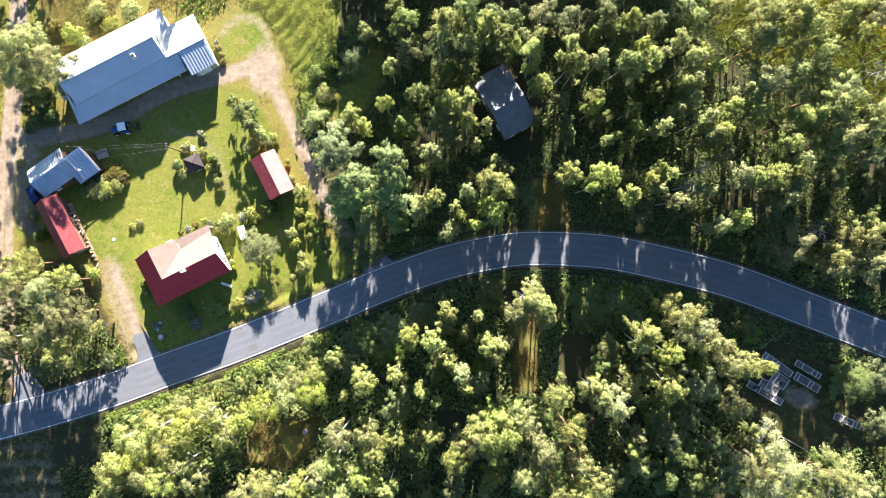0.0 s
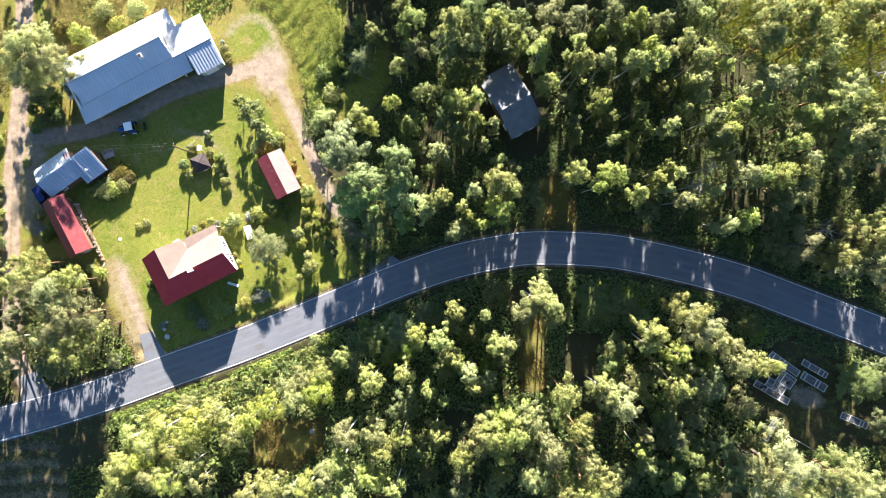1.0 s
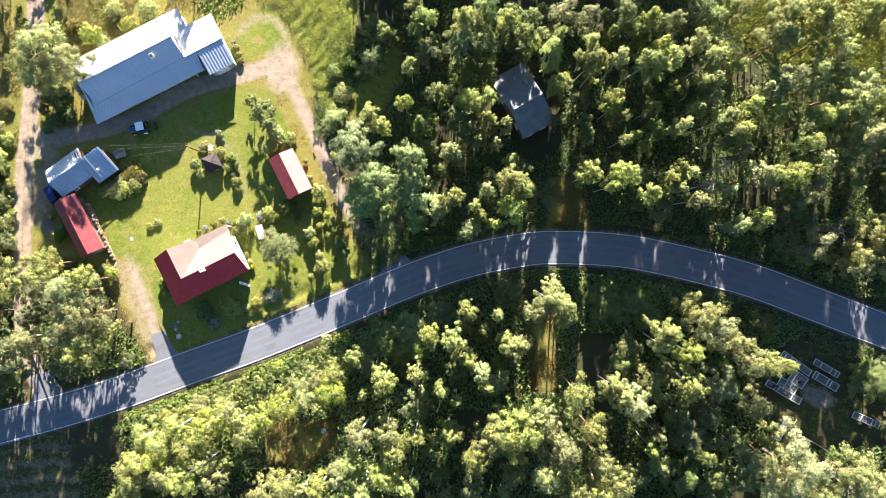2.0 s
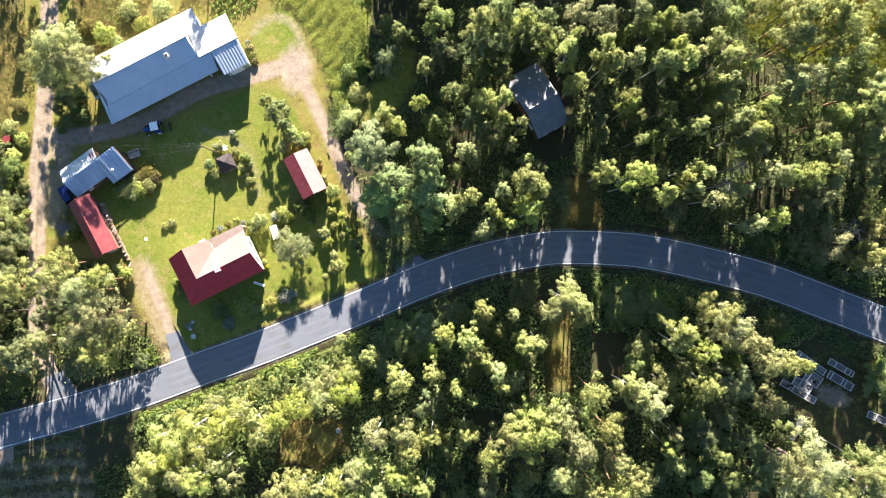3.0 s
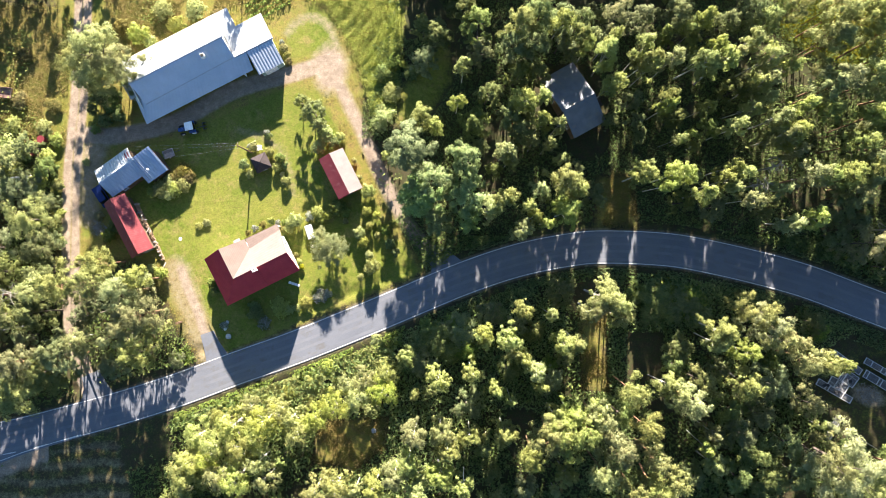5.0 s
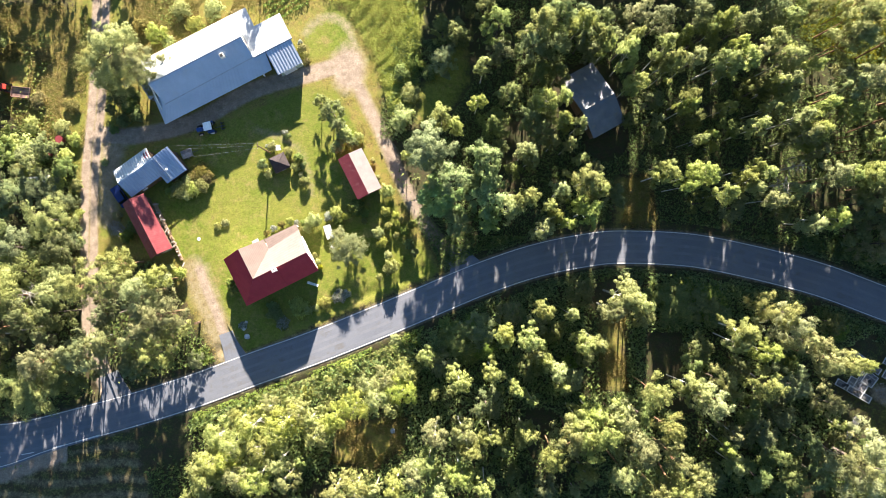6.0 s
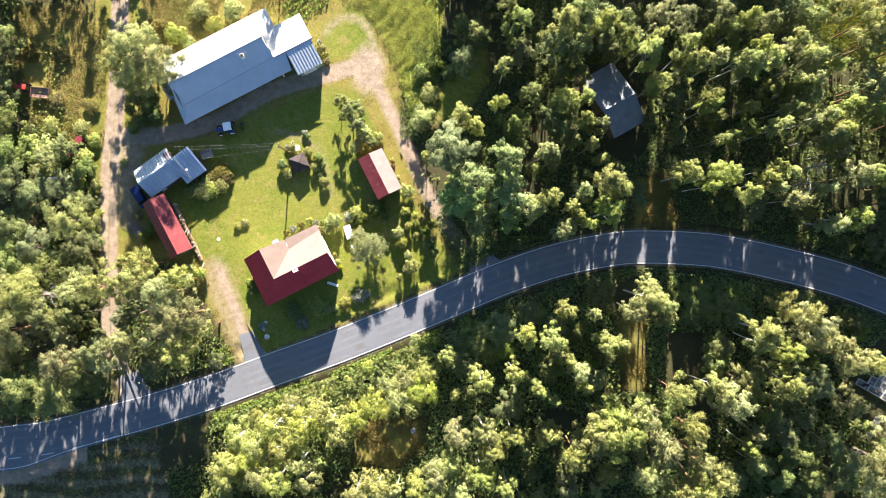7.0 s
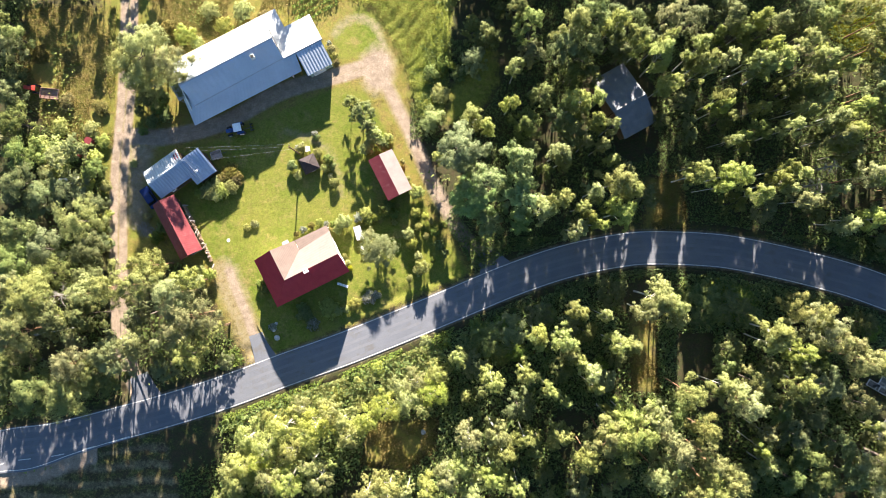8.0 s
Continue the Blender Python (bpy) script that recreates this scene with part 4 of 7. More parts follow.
tree("willow", 36.0, -9.9, 13.0, 2.7)
tree("willow", 38.1, -11.6, 13.0, 2.7)
tree("willow", 39.4, -13.7, 12.0, 2.2)
tree("pine", 41.8, -16.4, 14.0, 2.3)
tree("willow", 41.1, -14.3, 12.0, 1.8)
tree("pine", 44.2, -16.8, 14.0, 2.0)
tree("pine", 47.5, -17.3, 13.0, 1.2)
tree("willow", 44.8, -23.8, 9.0, 2.2)
tree("alder", 39.7, -21.5, 8.0, 2.9)
tree("alder", 47.4, -11.9, 5.0, 1.9)
tree("alder", 64.6, -21.1, 4.0, 3.5)
tree("alder", 67.9, -20.4, 4.0, 2.7)
tree("alder", 68.0, -27.0, 5.0, 2.3)
tree("willow", 48.5, -32.4, 14.0, 4.7)
tree("willow", 46.1, -31.5, 13.0, 2.8)
tree("willow", 51.2, -35.0, 13.0, 3.3)
tree("pine", 57.1, -33.5, 13.0, 3.3)
tree("pine", 59.4, -35.2, 13.0, 2.4)
tree("alder", 59.0, -32.2, 7.0, 1.7)
tree("birch", 29.2, -27.6, 10.5, 1.4)
tree("birch", 28.2, -29.6, 10.5, 1.2)
tree("birch", 29.7, -33.0, 8.0, 2.2)
tree("alder", 34.2, -29.1, 8.0, 2.8)
tree("alder", 36.7, -31.8, 8.0, 2.4)
tree("alder", 38.7, -35.3, 7.0, 2.8)
tree("alder", 34.2, -35.3, 7.0, 2.6)
tree("alder", 27.4, -35.4, 7.0, 2.1)
tree("alder", 32.7, -25.1, 7.0, 2.1)
tree("alder", 37.5, -25.7, 8.0, 2.2)
tree("alder", 41.7, -29.9, 8.0, 2.2)
tree("alder", 43.3, -35.0, 8.0, 2.4)
tree("alder", 31.7, -18.9, 8.0, 1.7)
tree("alder", 26.1, -15.8, 6.0, 2.3)
tree("alder", 25.2, -18.4, 6.0, 2.1)
# sunlit aspens along the road in the south-west
tree("aspen", -21.3, -22.8, 4.8, 2.4)
tree("aspen", -25.3, -24.0, 4.8, 2.3)
tree("aspen", -28.6, -25.3, 5.2, 2.4)
tree("aspen", -31.5, -26.8, 5.2, 2.0)
tree("aspen", -20.5, -20.0, 4.0, 2.0)
tree("aspen", -23.4, -21.2, 4.2, 2.0)
tree("aspen", -26.4, -22.2, 3.6, 1.7)
tree("aspen", -39.3, -27.2, 10.0, 2.3)
tree("aspen", -50.5, -34.0, 8.0, 2.5)
tree("aspen", -43.7, -36.0, 9.5, 2.5)
tree("aspen", -51.2, -32.0, 4.2, 2.0)
tree("aspen", -44.3, -27.9, 8.5, 2.3)
tree("aspen", -47.0, -30.4, 8.0, 2.4)
tree("aspen", -50.4, -30.2, 6.5, 2.2)
tree("aspen", -42.6, -31.3, 9.0, 2.4)
tree("aspen", -37.6, -25.9, 7.0, 2.0)
tree("aspen", -35.4, -27.0, 6.5, 1.9)
tree("aspen", -46.0, -35.4, 8.5, 2.4)
tree("aspen", -38.8, -36.0, 9.0, 2.0)
tree("aspen", -35.0, -29.6, 7.0, 1.9)
tree("aspen", -33.2, -28.6, 5.2, 1.8)
tree("aspen", -31.2, -37.6, 8.0, 2.1)
tree("aspen", -27.9, -37.2, 8.0, 2.3)
tree("aspen", -40.5, -29.3, 8.5, 2.0)
tree("aspen", -48.6, -33.0, 8.0, 2.1)
tree("aspen", -39.8, -33.4, 9.0, 2.0)
tree("aspen", -42.3, -25.6, 4.5, 1.8)
tree("aspen", -46.8, -27.4, 4.5, 1.8)
tree("aspen", -52.6, -34.8, 7.0, 1.9)
tree("willow", -51.8, -36.4, 8.0, 2.3)
# garden trees
tree("apple", -30.2, 0.3, 4.3, 2.9, 1.8)
tree("alder", -34.8, 24.2, 4.5, 1.3)
tree("alder", -32.6, 22.5, 5.5, 2.0)
tree("alder", -31.7, 20.1, 5.0, 1.3)
# west of the track
tree("willow", -66.2, 30.4, 13.0, 4.4)
tree("willow", -70.2, 30.4, 8.5, 3.4)
tree("willow", -68.2, 33.2, 9.5, 3.0)
tree("willow", -63.0, 29.2, 11.5, 3.3)
tree("willow", -67.2, 27.2, 8.5, 3.0)
tree("pine", -70.4, -5.8, 12.0, 3.1)
tree("pine", -65.3, -4.9, 12.0, 2.8)
tree("pine", -60.5, -6.7, 12.0, 3.3)
tree("pine", -58.4, -4.9, 11.7, 2.1)
tree("pine", -57.8, -10.3, 12.0, 3.1)
tree("willow", -60.8, -11.9, 11.7, 2.4)
tree("willow", -62.7, -13.9, 10.4, 1.9)
tree("willow", -58.8, -16.2, 11.7, 2.4)
tree("pine", -66.6, -14.6, 11.7, 2.4)
tree("alder", -71.8, -15.5, 11.7, 2.8)
tree("pine", -76.1, -17.1, 11.7, 3.1)
tree("pine", -82.8, -7.6, 11.7, 4.2)
tree("alder", -79.0, -10.2, 11.7, 3.1)
tree("pine", -84.4, -12.1, 11.7, 3.5)
tree("pine", -70.7, -17.4, 10.4, 2.8)
tree("alder", -83.0, -21.6, 10.4, 3.7)
tree("pine", -78.4, -21.6, 10.4, 4.0)
tree("alder", -73.3, -19.2, 10.4, 3.5)
tree("alder", -87.5, -5.9, 10.4, 2.6)
tree("pine", -64.9, -2.2, 10.4, 2.5)
tree("willow", -57.2, -12.4, 8.0, 1.6)
tree("alder", -67.3, -10.3, 10.4, 2.1)
tree("alder", -75.3, -10.3, 10.4, 2.5)
tree("alder", -86.6, -18.2, 10.4, 3.2)
# three trees past the western edge of view, added to shade the bus bay
tree("pine", -92.5, -14.0, 12.0, 3.0)
tree("pine", -93.5, -21.5, 11.5, 3.0)
tree("alder", -90.0, -25.0, 10.0, 2.6)
tree("alder", -64.1, -18.6, 6.5, 2.2)
tree("alder", -55.0, -18.6, 2.6, 1.4)
tree("pine", -75.4, -6.8, 10.4, 2.3)
tree("alder", -89.5, 21.1, 6.0, 3.1)
tree("alder", -91.0, 25.8, 6.0, 2.4)
tree("alder", -88.4, 16.0, 6.0, 3.1)
tree("alder", -89.1, 10.9, 6.0, 3.9)
tree("alder", -81.6, 10.1, 4.0, 3.4)
tree("willow", -78.7, 5.0, 7.0, 3.3)
tree("alder", -85.4, 9.1, 5.0, 2.8)
tree("alder", -88.9, 3.9, 6.0, 3.1)
tree("alder", -85.0, 0.3, 6.0, 3.1)
tree("alder", -77.6, 0.3, 6.0, 2.9)
tree("alder", -82.6, -3.5, 7.0, 2.9)
tree("alder", -88.6, -2.5, 7.0, 3.6)
tree("alder", -76.6, -3.8, 7.0, 2.5)
tree("alder", -90.3, 35.5, 7.0, 2.2)
tree("willow", -90.3, 33.6, 7.0, 2.2)
tree("alder", -77.9, 13.5, 3.0, 1.9)
tree("alder", -76.8, 7.8, 3.0, 1.7)
tree("alder", -76.1, 1.2, 3.0, 1.7)

# unseen trees north of the meadow, beyond the fields, there for the shadows across it
tree("alder", -69.0, 51.0, 6.0, 2.4, 0.35)
tree("alder", -73.0, 49.5, 5.0, 2.2, 0.35)
tree("alder", -77.4, 49.0, 7.2, 2.0, 0.35)
tree("alder", -91.0, 49.0, 5.5, 1.6, 0.35)
tree("alder", -96.0, 48.5, 6.5, 2.4, 0.35)
tree("alder", -82.6, 49.5, 6.6, 2.0, 0.35)
tree("pine", -81.0, 53.0, 4.5, 1.4, 0.35)
tree("alder", -86.0, 50.5, 6.8, 2.2, 0.35)
tree("birch", -93.0, 54.0, 7.0, 2.4, 0.35)
tree("pine", -99.0, 51.0, 7.0, 2.6, 0.35)
tree("birch", -84.0, 57.0, 6.0, 1.0, 0.35)
# the birch whose shade dapples the barn roof
tree("birch", -45.33, 47.76, 9.0, 1.7)

# unseen pines past the wood's east end, added to shade the clearing
for x, y, h, r in ((71.5, 3.0, 9.0, 2.4), (72.5, 12.5, 14.0, 3.0), (74.5, 18.0, 14.0, 3.0), (74.0, 5.5, 13.0, 2.8)):
    tree("pine", x, y, h, r)
# open stand of pines in the glade
glade_rng = random.Random(23)
for gx in range(45, 80, 6):
    for gy in range(26, 48, 6):
        x, y = gx + glade_rng.uniform(-1.3, 1.3), gy + glade_rng.uniform(-1.3, 1.3)
        if inside_one(GLADE, x, y) > -1 and all((x - a) ** 2 + (y - b) ** 2 > 6.2 for a, b, c in PLANTED):
            tree("pine", x, y, glade_rng.uniform(13.0, 16.0), glade_rng.uniform(1.7, 2.5))
# low trees added behind the house in the wood, to keep sun off its roof
for x, y, h, r in ((9.4, 31.0, 8.5, 1.7), (12.3, 33.6, 9.0, 1.8), (10.8, 36.2, 9.5, 1.9), (7.6, 36.4, 9.5, 1.9), (14.6, 32.0, 9.0, 1.8)):
    tree("alder", x, y, h, r, 0.6)
# tall unseen trees along the wood's northern edge, added to shade the ground before them
for k in range(10):
    tree("alder", -15.9 + 1.45 * k, 44.5 + 2.4 * (k % 3), 9.0 + (k * 37 % 5) * 0.4, 2.7, 0.6)

# younger trees between them, and the woods that go on beyond
fill_rng = random.Random(5)


def open_ground(x, y, gap):
    px, py = np.array([x]), np.array([y])
    return (distance_to(ROAD, px, py)[0] < 6.0 + gap or inside_one(YARD, x, y) > -1.0 - gap or inside_one(CLEARING, x, y) > -1.0
            or inside_one(BARE_SOUTH, x, y) > -1.0 or max(inside_one(p, x, y) for p in SUNLIT_GRASS) > -1.2 or inside_one(LOW_WEEDS, x, y) > -0.6 or inside_one(SHADY_GRASS, x, y) > -0.5 or inside_one(GLADE, x, y) > 0 or inside_one(FIELD_EDGE, x, y) > -1.0 or inside_one(WEST_MEADOW, x, y) > 0
            or math.hypot(x - 10, y - 24) < 9.0 or math.hypot(x + 84, y + 13.5) < 4.2 or math.hypot(x + 70.7, y + 14.7) < 3.2 or distance_to(TRACK, px, py)[0] < 2.6)


def fill(count, x0, x1, y0, y1, kinds, heights, radii, spacing):
    for _ in range(count):
        x, y = fill_rng.uniform(x0, x1), fill_rng.uniform(y0, y1)
        r = fill_rng.uniform(*radii)
        if open_ground(x, y, r * 0.3) or any((x - a) ** 2 + (y - b) ** 2 < (spacing * (r + c)) ** 2 for a, b, c in PLANTED):
            continue
        tree(fill_rng.choice(kinds), x, y, fill_rng.uniform(*heights), r, 0.3)


fill(70, -24, 82, 2, 44, ("alder", "alder", "birch", "pine"), (3.0, 5.5), (1.0, 1.7), 0.7)
fill(260, -58, 80, -46, 4, ("alder", "birch", "alder"), (4.0, 7.0), (1.0, 1.7), 0.66)
fill(120, -104, -76, -36, 46, ("alder", "alder", "willow"), (4.0, 6.5), (1.2, 2.2), 0.62)
fill(160, -15, 40, 47, 86, ("pine", "alder", "birch"), (9.0, 12.5), (2.0, 3.0), 0.7)
# taller trees out of view, added to keep the wood south of them dark
fill(70, 16, 40, 45, 58, ("pine", "alder"), (13.0, 16.0), (2.2, 3.0), 0.75)
fill(110, 80, 105, -50, 30, ("pine", "alder", "birch"), (11.0, 15.0), (2.2, 3.2), 0.7)
fill(60, -60, 100, -62, -45, ("pine", "alder", "birch"), (9.0, 13.0), (2.2, 3.2), 0.8)
fill(60, -125, -100, -50, 90, ("pine", "alder", "birch"), (8.0, 13.0), (2.2, 3.2), 0.8)
fill(50, -112, -92, 50, 90, ("pine", "birch"), (11.0, 14.0), (2.0, 3.0), 1.2)
for template in TEMPLATES.values():
    for o in (*template.children_recursive, template):
        bpy.data.objects.remove(o)


# ---- buildings ----
def farmhouse():
    house = thing("house", -46.31, -9.37, None, 26.3, "farmhouse with a glossy red sheet roof and white walls", "house")
    E, R = 2.9, 5.55
    wall_ring(house, [(0.45, 0.45), (12.6, 0.45), (12.6, 3.25), (12.6, 6.5), (7.0, 6.5), (7.0, 8.05), (3.65, 8.05), (0.45, 8.05)],
              [E, E, R - 0.25, E, E, E, R - 0.25, E], M_WHITE_WALL)
    P, Q, K = (3.65, 3.25, R), (13.1, 3.25, R), (3.65, 8.5, R)
    for e0, e1, r0, r1 in (((0, 8.5, E), (0, 0, E), K, P), ((0, 0, E), (13.1, 0, E), P, Q)):
        slope("roof", e0, e1, r0, r1, M_RED_TILE, house, 0.30, 0.003, 10)
    # two slopes are cream and tan instead of red; they meet in a valley beside the porch
    slope("roof", (13.1, 7.35, E), (7.3, 6.75, E), Q, P, M_CREAM_SHEET, house, 0.30, 0.003, 10, "cream roof slope")
    slope("roof", (7.3, 6.75, E), (7.3, 8.5, E), P, K, M_TAN_TILE, house, 0.30, 0.003, 16, "tan roof slope")
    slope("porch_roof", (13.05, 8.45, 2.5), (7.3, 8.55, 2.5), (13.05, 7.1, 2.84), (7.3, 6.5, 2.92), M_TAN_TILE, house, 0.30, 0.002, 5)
    for a, b in ((P, Q), (P, K), (P, (0, 0, E))):
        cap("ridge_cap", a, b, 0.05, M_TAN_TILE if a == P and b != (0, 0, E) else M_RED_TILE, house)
    bm = bmesh.new()
    box(bm, (0.62, 0.72, 1.3), (7.4, 3.1, 5.6), bevel=0.02)
    chimney = part("chimney", bm, M_WHITE_WALL, house, "white plastered chimney")
    bm = bmesh.new()
    box(bm, (0.70, 0.80, 0.08), (7.4, 3.1, 6.29), bevel=0.02)
    part("cap", bm, M_WHITE_WALL, chimney)
    # a flat black slab stands for the darkness inside the opening
    bm = bmesh.new()
    box(bm, (0.18, 0.18, 0.03), (7.4, 3.1, 6.34))
    part("flue", bm, M_RUBBER, chimney)
    for u in (7.7, 10.2, 12.7):
        bm = bmesh.new()
        box(bm, (0.12, 0.12, 2.6), (u, 8.3, 0.8))
        part("porch_post", bm, M_WHITE_WALL, house)
    for at, turn, w in (((2.5, 0.44, 1.5), 0, 1.1), ((5.5, 0.44, 1.5), 0, 1.3), ((8.5, 0.44, 1.5), 0, 1.3), ((11.2, 0.44, 1.5), 0, 1.1),
                        ((12.61, 2.2, 1.5), 90, 1.1), ((12.61, 5.0, 1.3), 90, 1.1), ((0.44, 2.6, 1.5), -90, 1.2), ((0.44, 6.0, 1.5), -90, 1.2),
                        ((2.4, 8.06, 1.5), 180, 1.0)):
        window_on(house, at, turn, w)
    bm = bmesh.new()
    for k in range(3):
        box(bm, (1.1, 1.0 - 0.28 * k, 0.18), (5.2, 9.0 - 0.14 * k, 0.05 + 0.18 * k), bevel=0.015)
    part("steps", bm, M_GREY_WOOD, house, "weathered entrance steps")
    for k in range(7):
        bm = bmesh.new()
        box(bm, (0.07, 0.34, 0.05), (7.6, 2.8 - 0.42 * k, 5.42 - 0.315 * k), (0, 0, 0))
        part("roof_step", bm, M_RED_TILE, house)
    return house


def barn():
    b = thing("barn", -60.42, 20.69, None, 27.0, "long white barn with a galvanised steel roof", "barn")
    E, S, R = 2.6, 3.8, 5.75
    wall_ring(b, [(0.5, 1.0), (18.0, 1.0), (19.5, 1.0), (20.2, 10.7), (1.4, 10.7), (1.4, 5.8)], [E, E, E, E, E, R - 0.4], M_WHITE_WALL)
    slope("roof", (18.4, 11.2, E), (1.1, 11.2, E), (18.2, 5.8, R), (1.5, 5.8, R), M_STEEL, b, 0.9, 0.02)
    # the slopes away from the sun get the bluer copy of the roof steel
    slope("roof", (1.8, 2.4, S), (18.2, 2.7, S + 0.1), (1.5, 5.8, R), (18.2, 5.8, R), M_STEEL_SKY, b, 0.9, 0.02)
    slope("skirt_roof", (0, -0.05, E), (19.85, -0.05, E), (1.8, 2.4, S + 0.02), (20.35, 2.75, S + 0.1), M_STEEL_SKY, b, 0.6, 0.015)
    slope("skirt_roof", (0.3, 4.7, E), (0, 0, E), (1.7, 4.9, S), (1.8, 2.4, S), M_STEEL_SKY, b, 0.36, 0.05)
    slope("roof", (20.6, 11.2, 2.6), (18.22, 11.2, 2.6), (20.6, 2.65, 3.95), (18.22, 2.65, 3.95), M_STEEL, b, 0.9, 0.0)
    cap("ridge_cap", (1.4, 5.8, R), (18.3, 5.8, R), 0.2, M_STEEL, b)
    cap("flashing", (1.8, 2.45, S + 0.02), (18.2, 2.75, S + 0.1), 0.12, M_STEEL, b)
    slope("lean_to_roof", (-0.9, 8.2, 2.0), (-0.7, 5.0, 2.0), (1.5, 8.2, 2.5), (1.5, 5.0, 2.5), M_STEEL, b, 0.35, 0.04)
    for x, y in ((-0.6, 8.0), (-0.5, 5.2)):
        bm = bmesh.new()
        box(bm, (0.12, 0.12, 2.7), (x, y, 0.6))
        part("post", bm, M_GREY_WOOD, b)
    part_data("gable_wall", [(17.9, 0.5, 0), (17.9, 10.6, 0), (17.9, 10.6, E), (17.9, 5.8, R - 0.15), (17.9, 0.5, E - 0.1),
                             (18.1, 0.5, 0), (18.1, 10.6, 0), (18.1, 10.6, E), (18.1, 5.8, R - 0.15), (18.1, 0.5, E - 0.1)],
              [(0, 1, 2, 3, 4), (9, 8, 7, 6, 5), (0, 5, 6, 1), (1, 6, 7, 2), (2, 7, 8, 3), (3, 8, 9, 4), (4, 9, 5, 0)], M_WHITE_WALL, b)
    # the lower wing at the east end
    slope("roof", (25.3, 7.5, 3.2), (20.6, 7.5, 3.2), (25.3, 2.65, 3.95), (20.6, 2.65, 3.95), M_STEEL, b, 0.9, 0.02)
    slope("roof", (20.4, -1.45, 3.05), (25.0, -1.45, 3.05), (20.4, 2.65, 3.93), (25.0, 2.65, 3.93), M_STEEL_SKY, b, 0.48, 0.022)
    cap("ridge_cap", (18.3, 2.65, 3.95), (25.3, 2.65, 3.95), 0.18, M_STEEL, b)
    wall_ring(b, [(20.7, -0.9), (24.7, -0.9), (24.7, 2.65), (24.7, 7.1), (20.7, 7.1)], [2.9, 2.9, 3.7, 2.75, 2.75], M_GREEN_WALL)
    bm = bmesh.new()
    box(bm, (0.66, 0.66, 1.0), (14.0, 4.6, 5.15), bevel=0.02)
    ch = part("chimney", bm, M_WHITE_WALL, b, "short white chimney")
    # no hole here either: a black slab gives the opening's shade
    bm = bmesh.new()
    box(bm, (0.50, 0.50, 0.03), (14.0, 4.6, 5.67))
    part("flue", bm, M_RUBBER, ch)
    bm = bmesh.new()
    box(bm, (2.2, 0.08, 2.2), (22.4, -0.95, 1.1), bevel=0.01)
    part("door", bm, M_WHITE_METAL, b)
    for u in (3.0, 6.0, 9.0, 12.0, 15.0):
        window_on(b, (u, 0.99, 1.3), 0, 1.1, 0.8)
    return b


def blue_shed():
    s = thing("shed", -65.94, 8.50, None, 35.5, "old outbuilding with a grey-blue steel roof", "shed")
    E, R = 2.4, 3.75
    wall_ring(s, [(0.3, 0.3), (6.5, 0.3), (6.5, 2.65), (6.5, 5.0), (0.3, 5.0), (0.3, 2.65)], [E, E, R - 0.2, E, E, R - 0.2], M_BROWN_WOOD)
    slope("roof", (0, 0, E), (6.2, 0, E), (0, 2.65, R), (6.2, 2.65, R), M_BLUE_SHEET, s, 0.45, 0.035)
    slope("roof", (6.75, 5.3, E), (0, 5.3, E), (6.75, 2.65, R), (0, 2.65, R), M_STEEL, s, 0.45, 0.03)
    cap("ridge_cap", (0, 2.65, R), (6.8, 2.65, R), 0.16, M_STEEL_SKY, s)
    wall_ring(s, [(6.55, -1.2), (9.8, -1.2), (9.8, 2.6), (6.55, 2.6)], [2.2, 2.2, 3.4, 3.4], M_BROWN_WOOD)
    slope("roof", (6.1, -1.55, 2.25), (10.1, -1.55, 2.25), (6.1, 2.9, 3.78), (10.1, 2.9, 3.78), M_BLUE_SHEET, s, 0.45, 0.035)
    bm = bmesh.new()
    rod(bm, (7.6, 0.1, 2.6), (7.6, 0.1, 3.2), 0.10, 0.10, 12)
    rod(bm, (7.6, 0.1, 3.25), (7.6, 0.1, 3.35), 0.17, 0.05, 12)
    part("vent_pipe", bm, M_WHITE_METAL, s)
    for u in (6.5, 7.2):
        bm = bmesh.new()
        rod(bm, (u, -1.4, 2.39), (u, 2.8, 3.83), 0.03, 0.03, 6)
        part("ladder_rail", bm, M_STEEL, s)
    for k in range(9):
        bm = bmesh.new()
        rod(bm, (6.5, -1.1 + 0.45 * k, 2.49 + 0.1545 * k), (7.2, -1.1 + 0.45 * k, 2.49 + 0.1545 * k), 0.025, 0.025, 6)
        part("ladder_rung", bm, M_STEEL, s)
    bm = bmesh.new()
    box(bm, (0.8, 1.3, 0.05), (6.1, 4.1, 3.0), (-27, 0, 0), 0.01)
    part("hatch", bm, M_RED_SHEET, s, "faded red roof hatch")
    window_on(s, (2.2, 0.29, 1.4), 0, 0.8, 0.7)
    return s


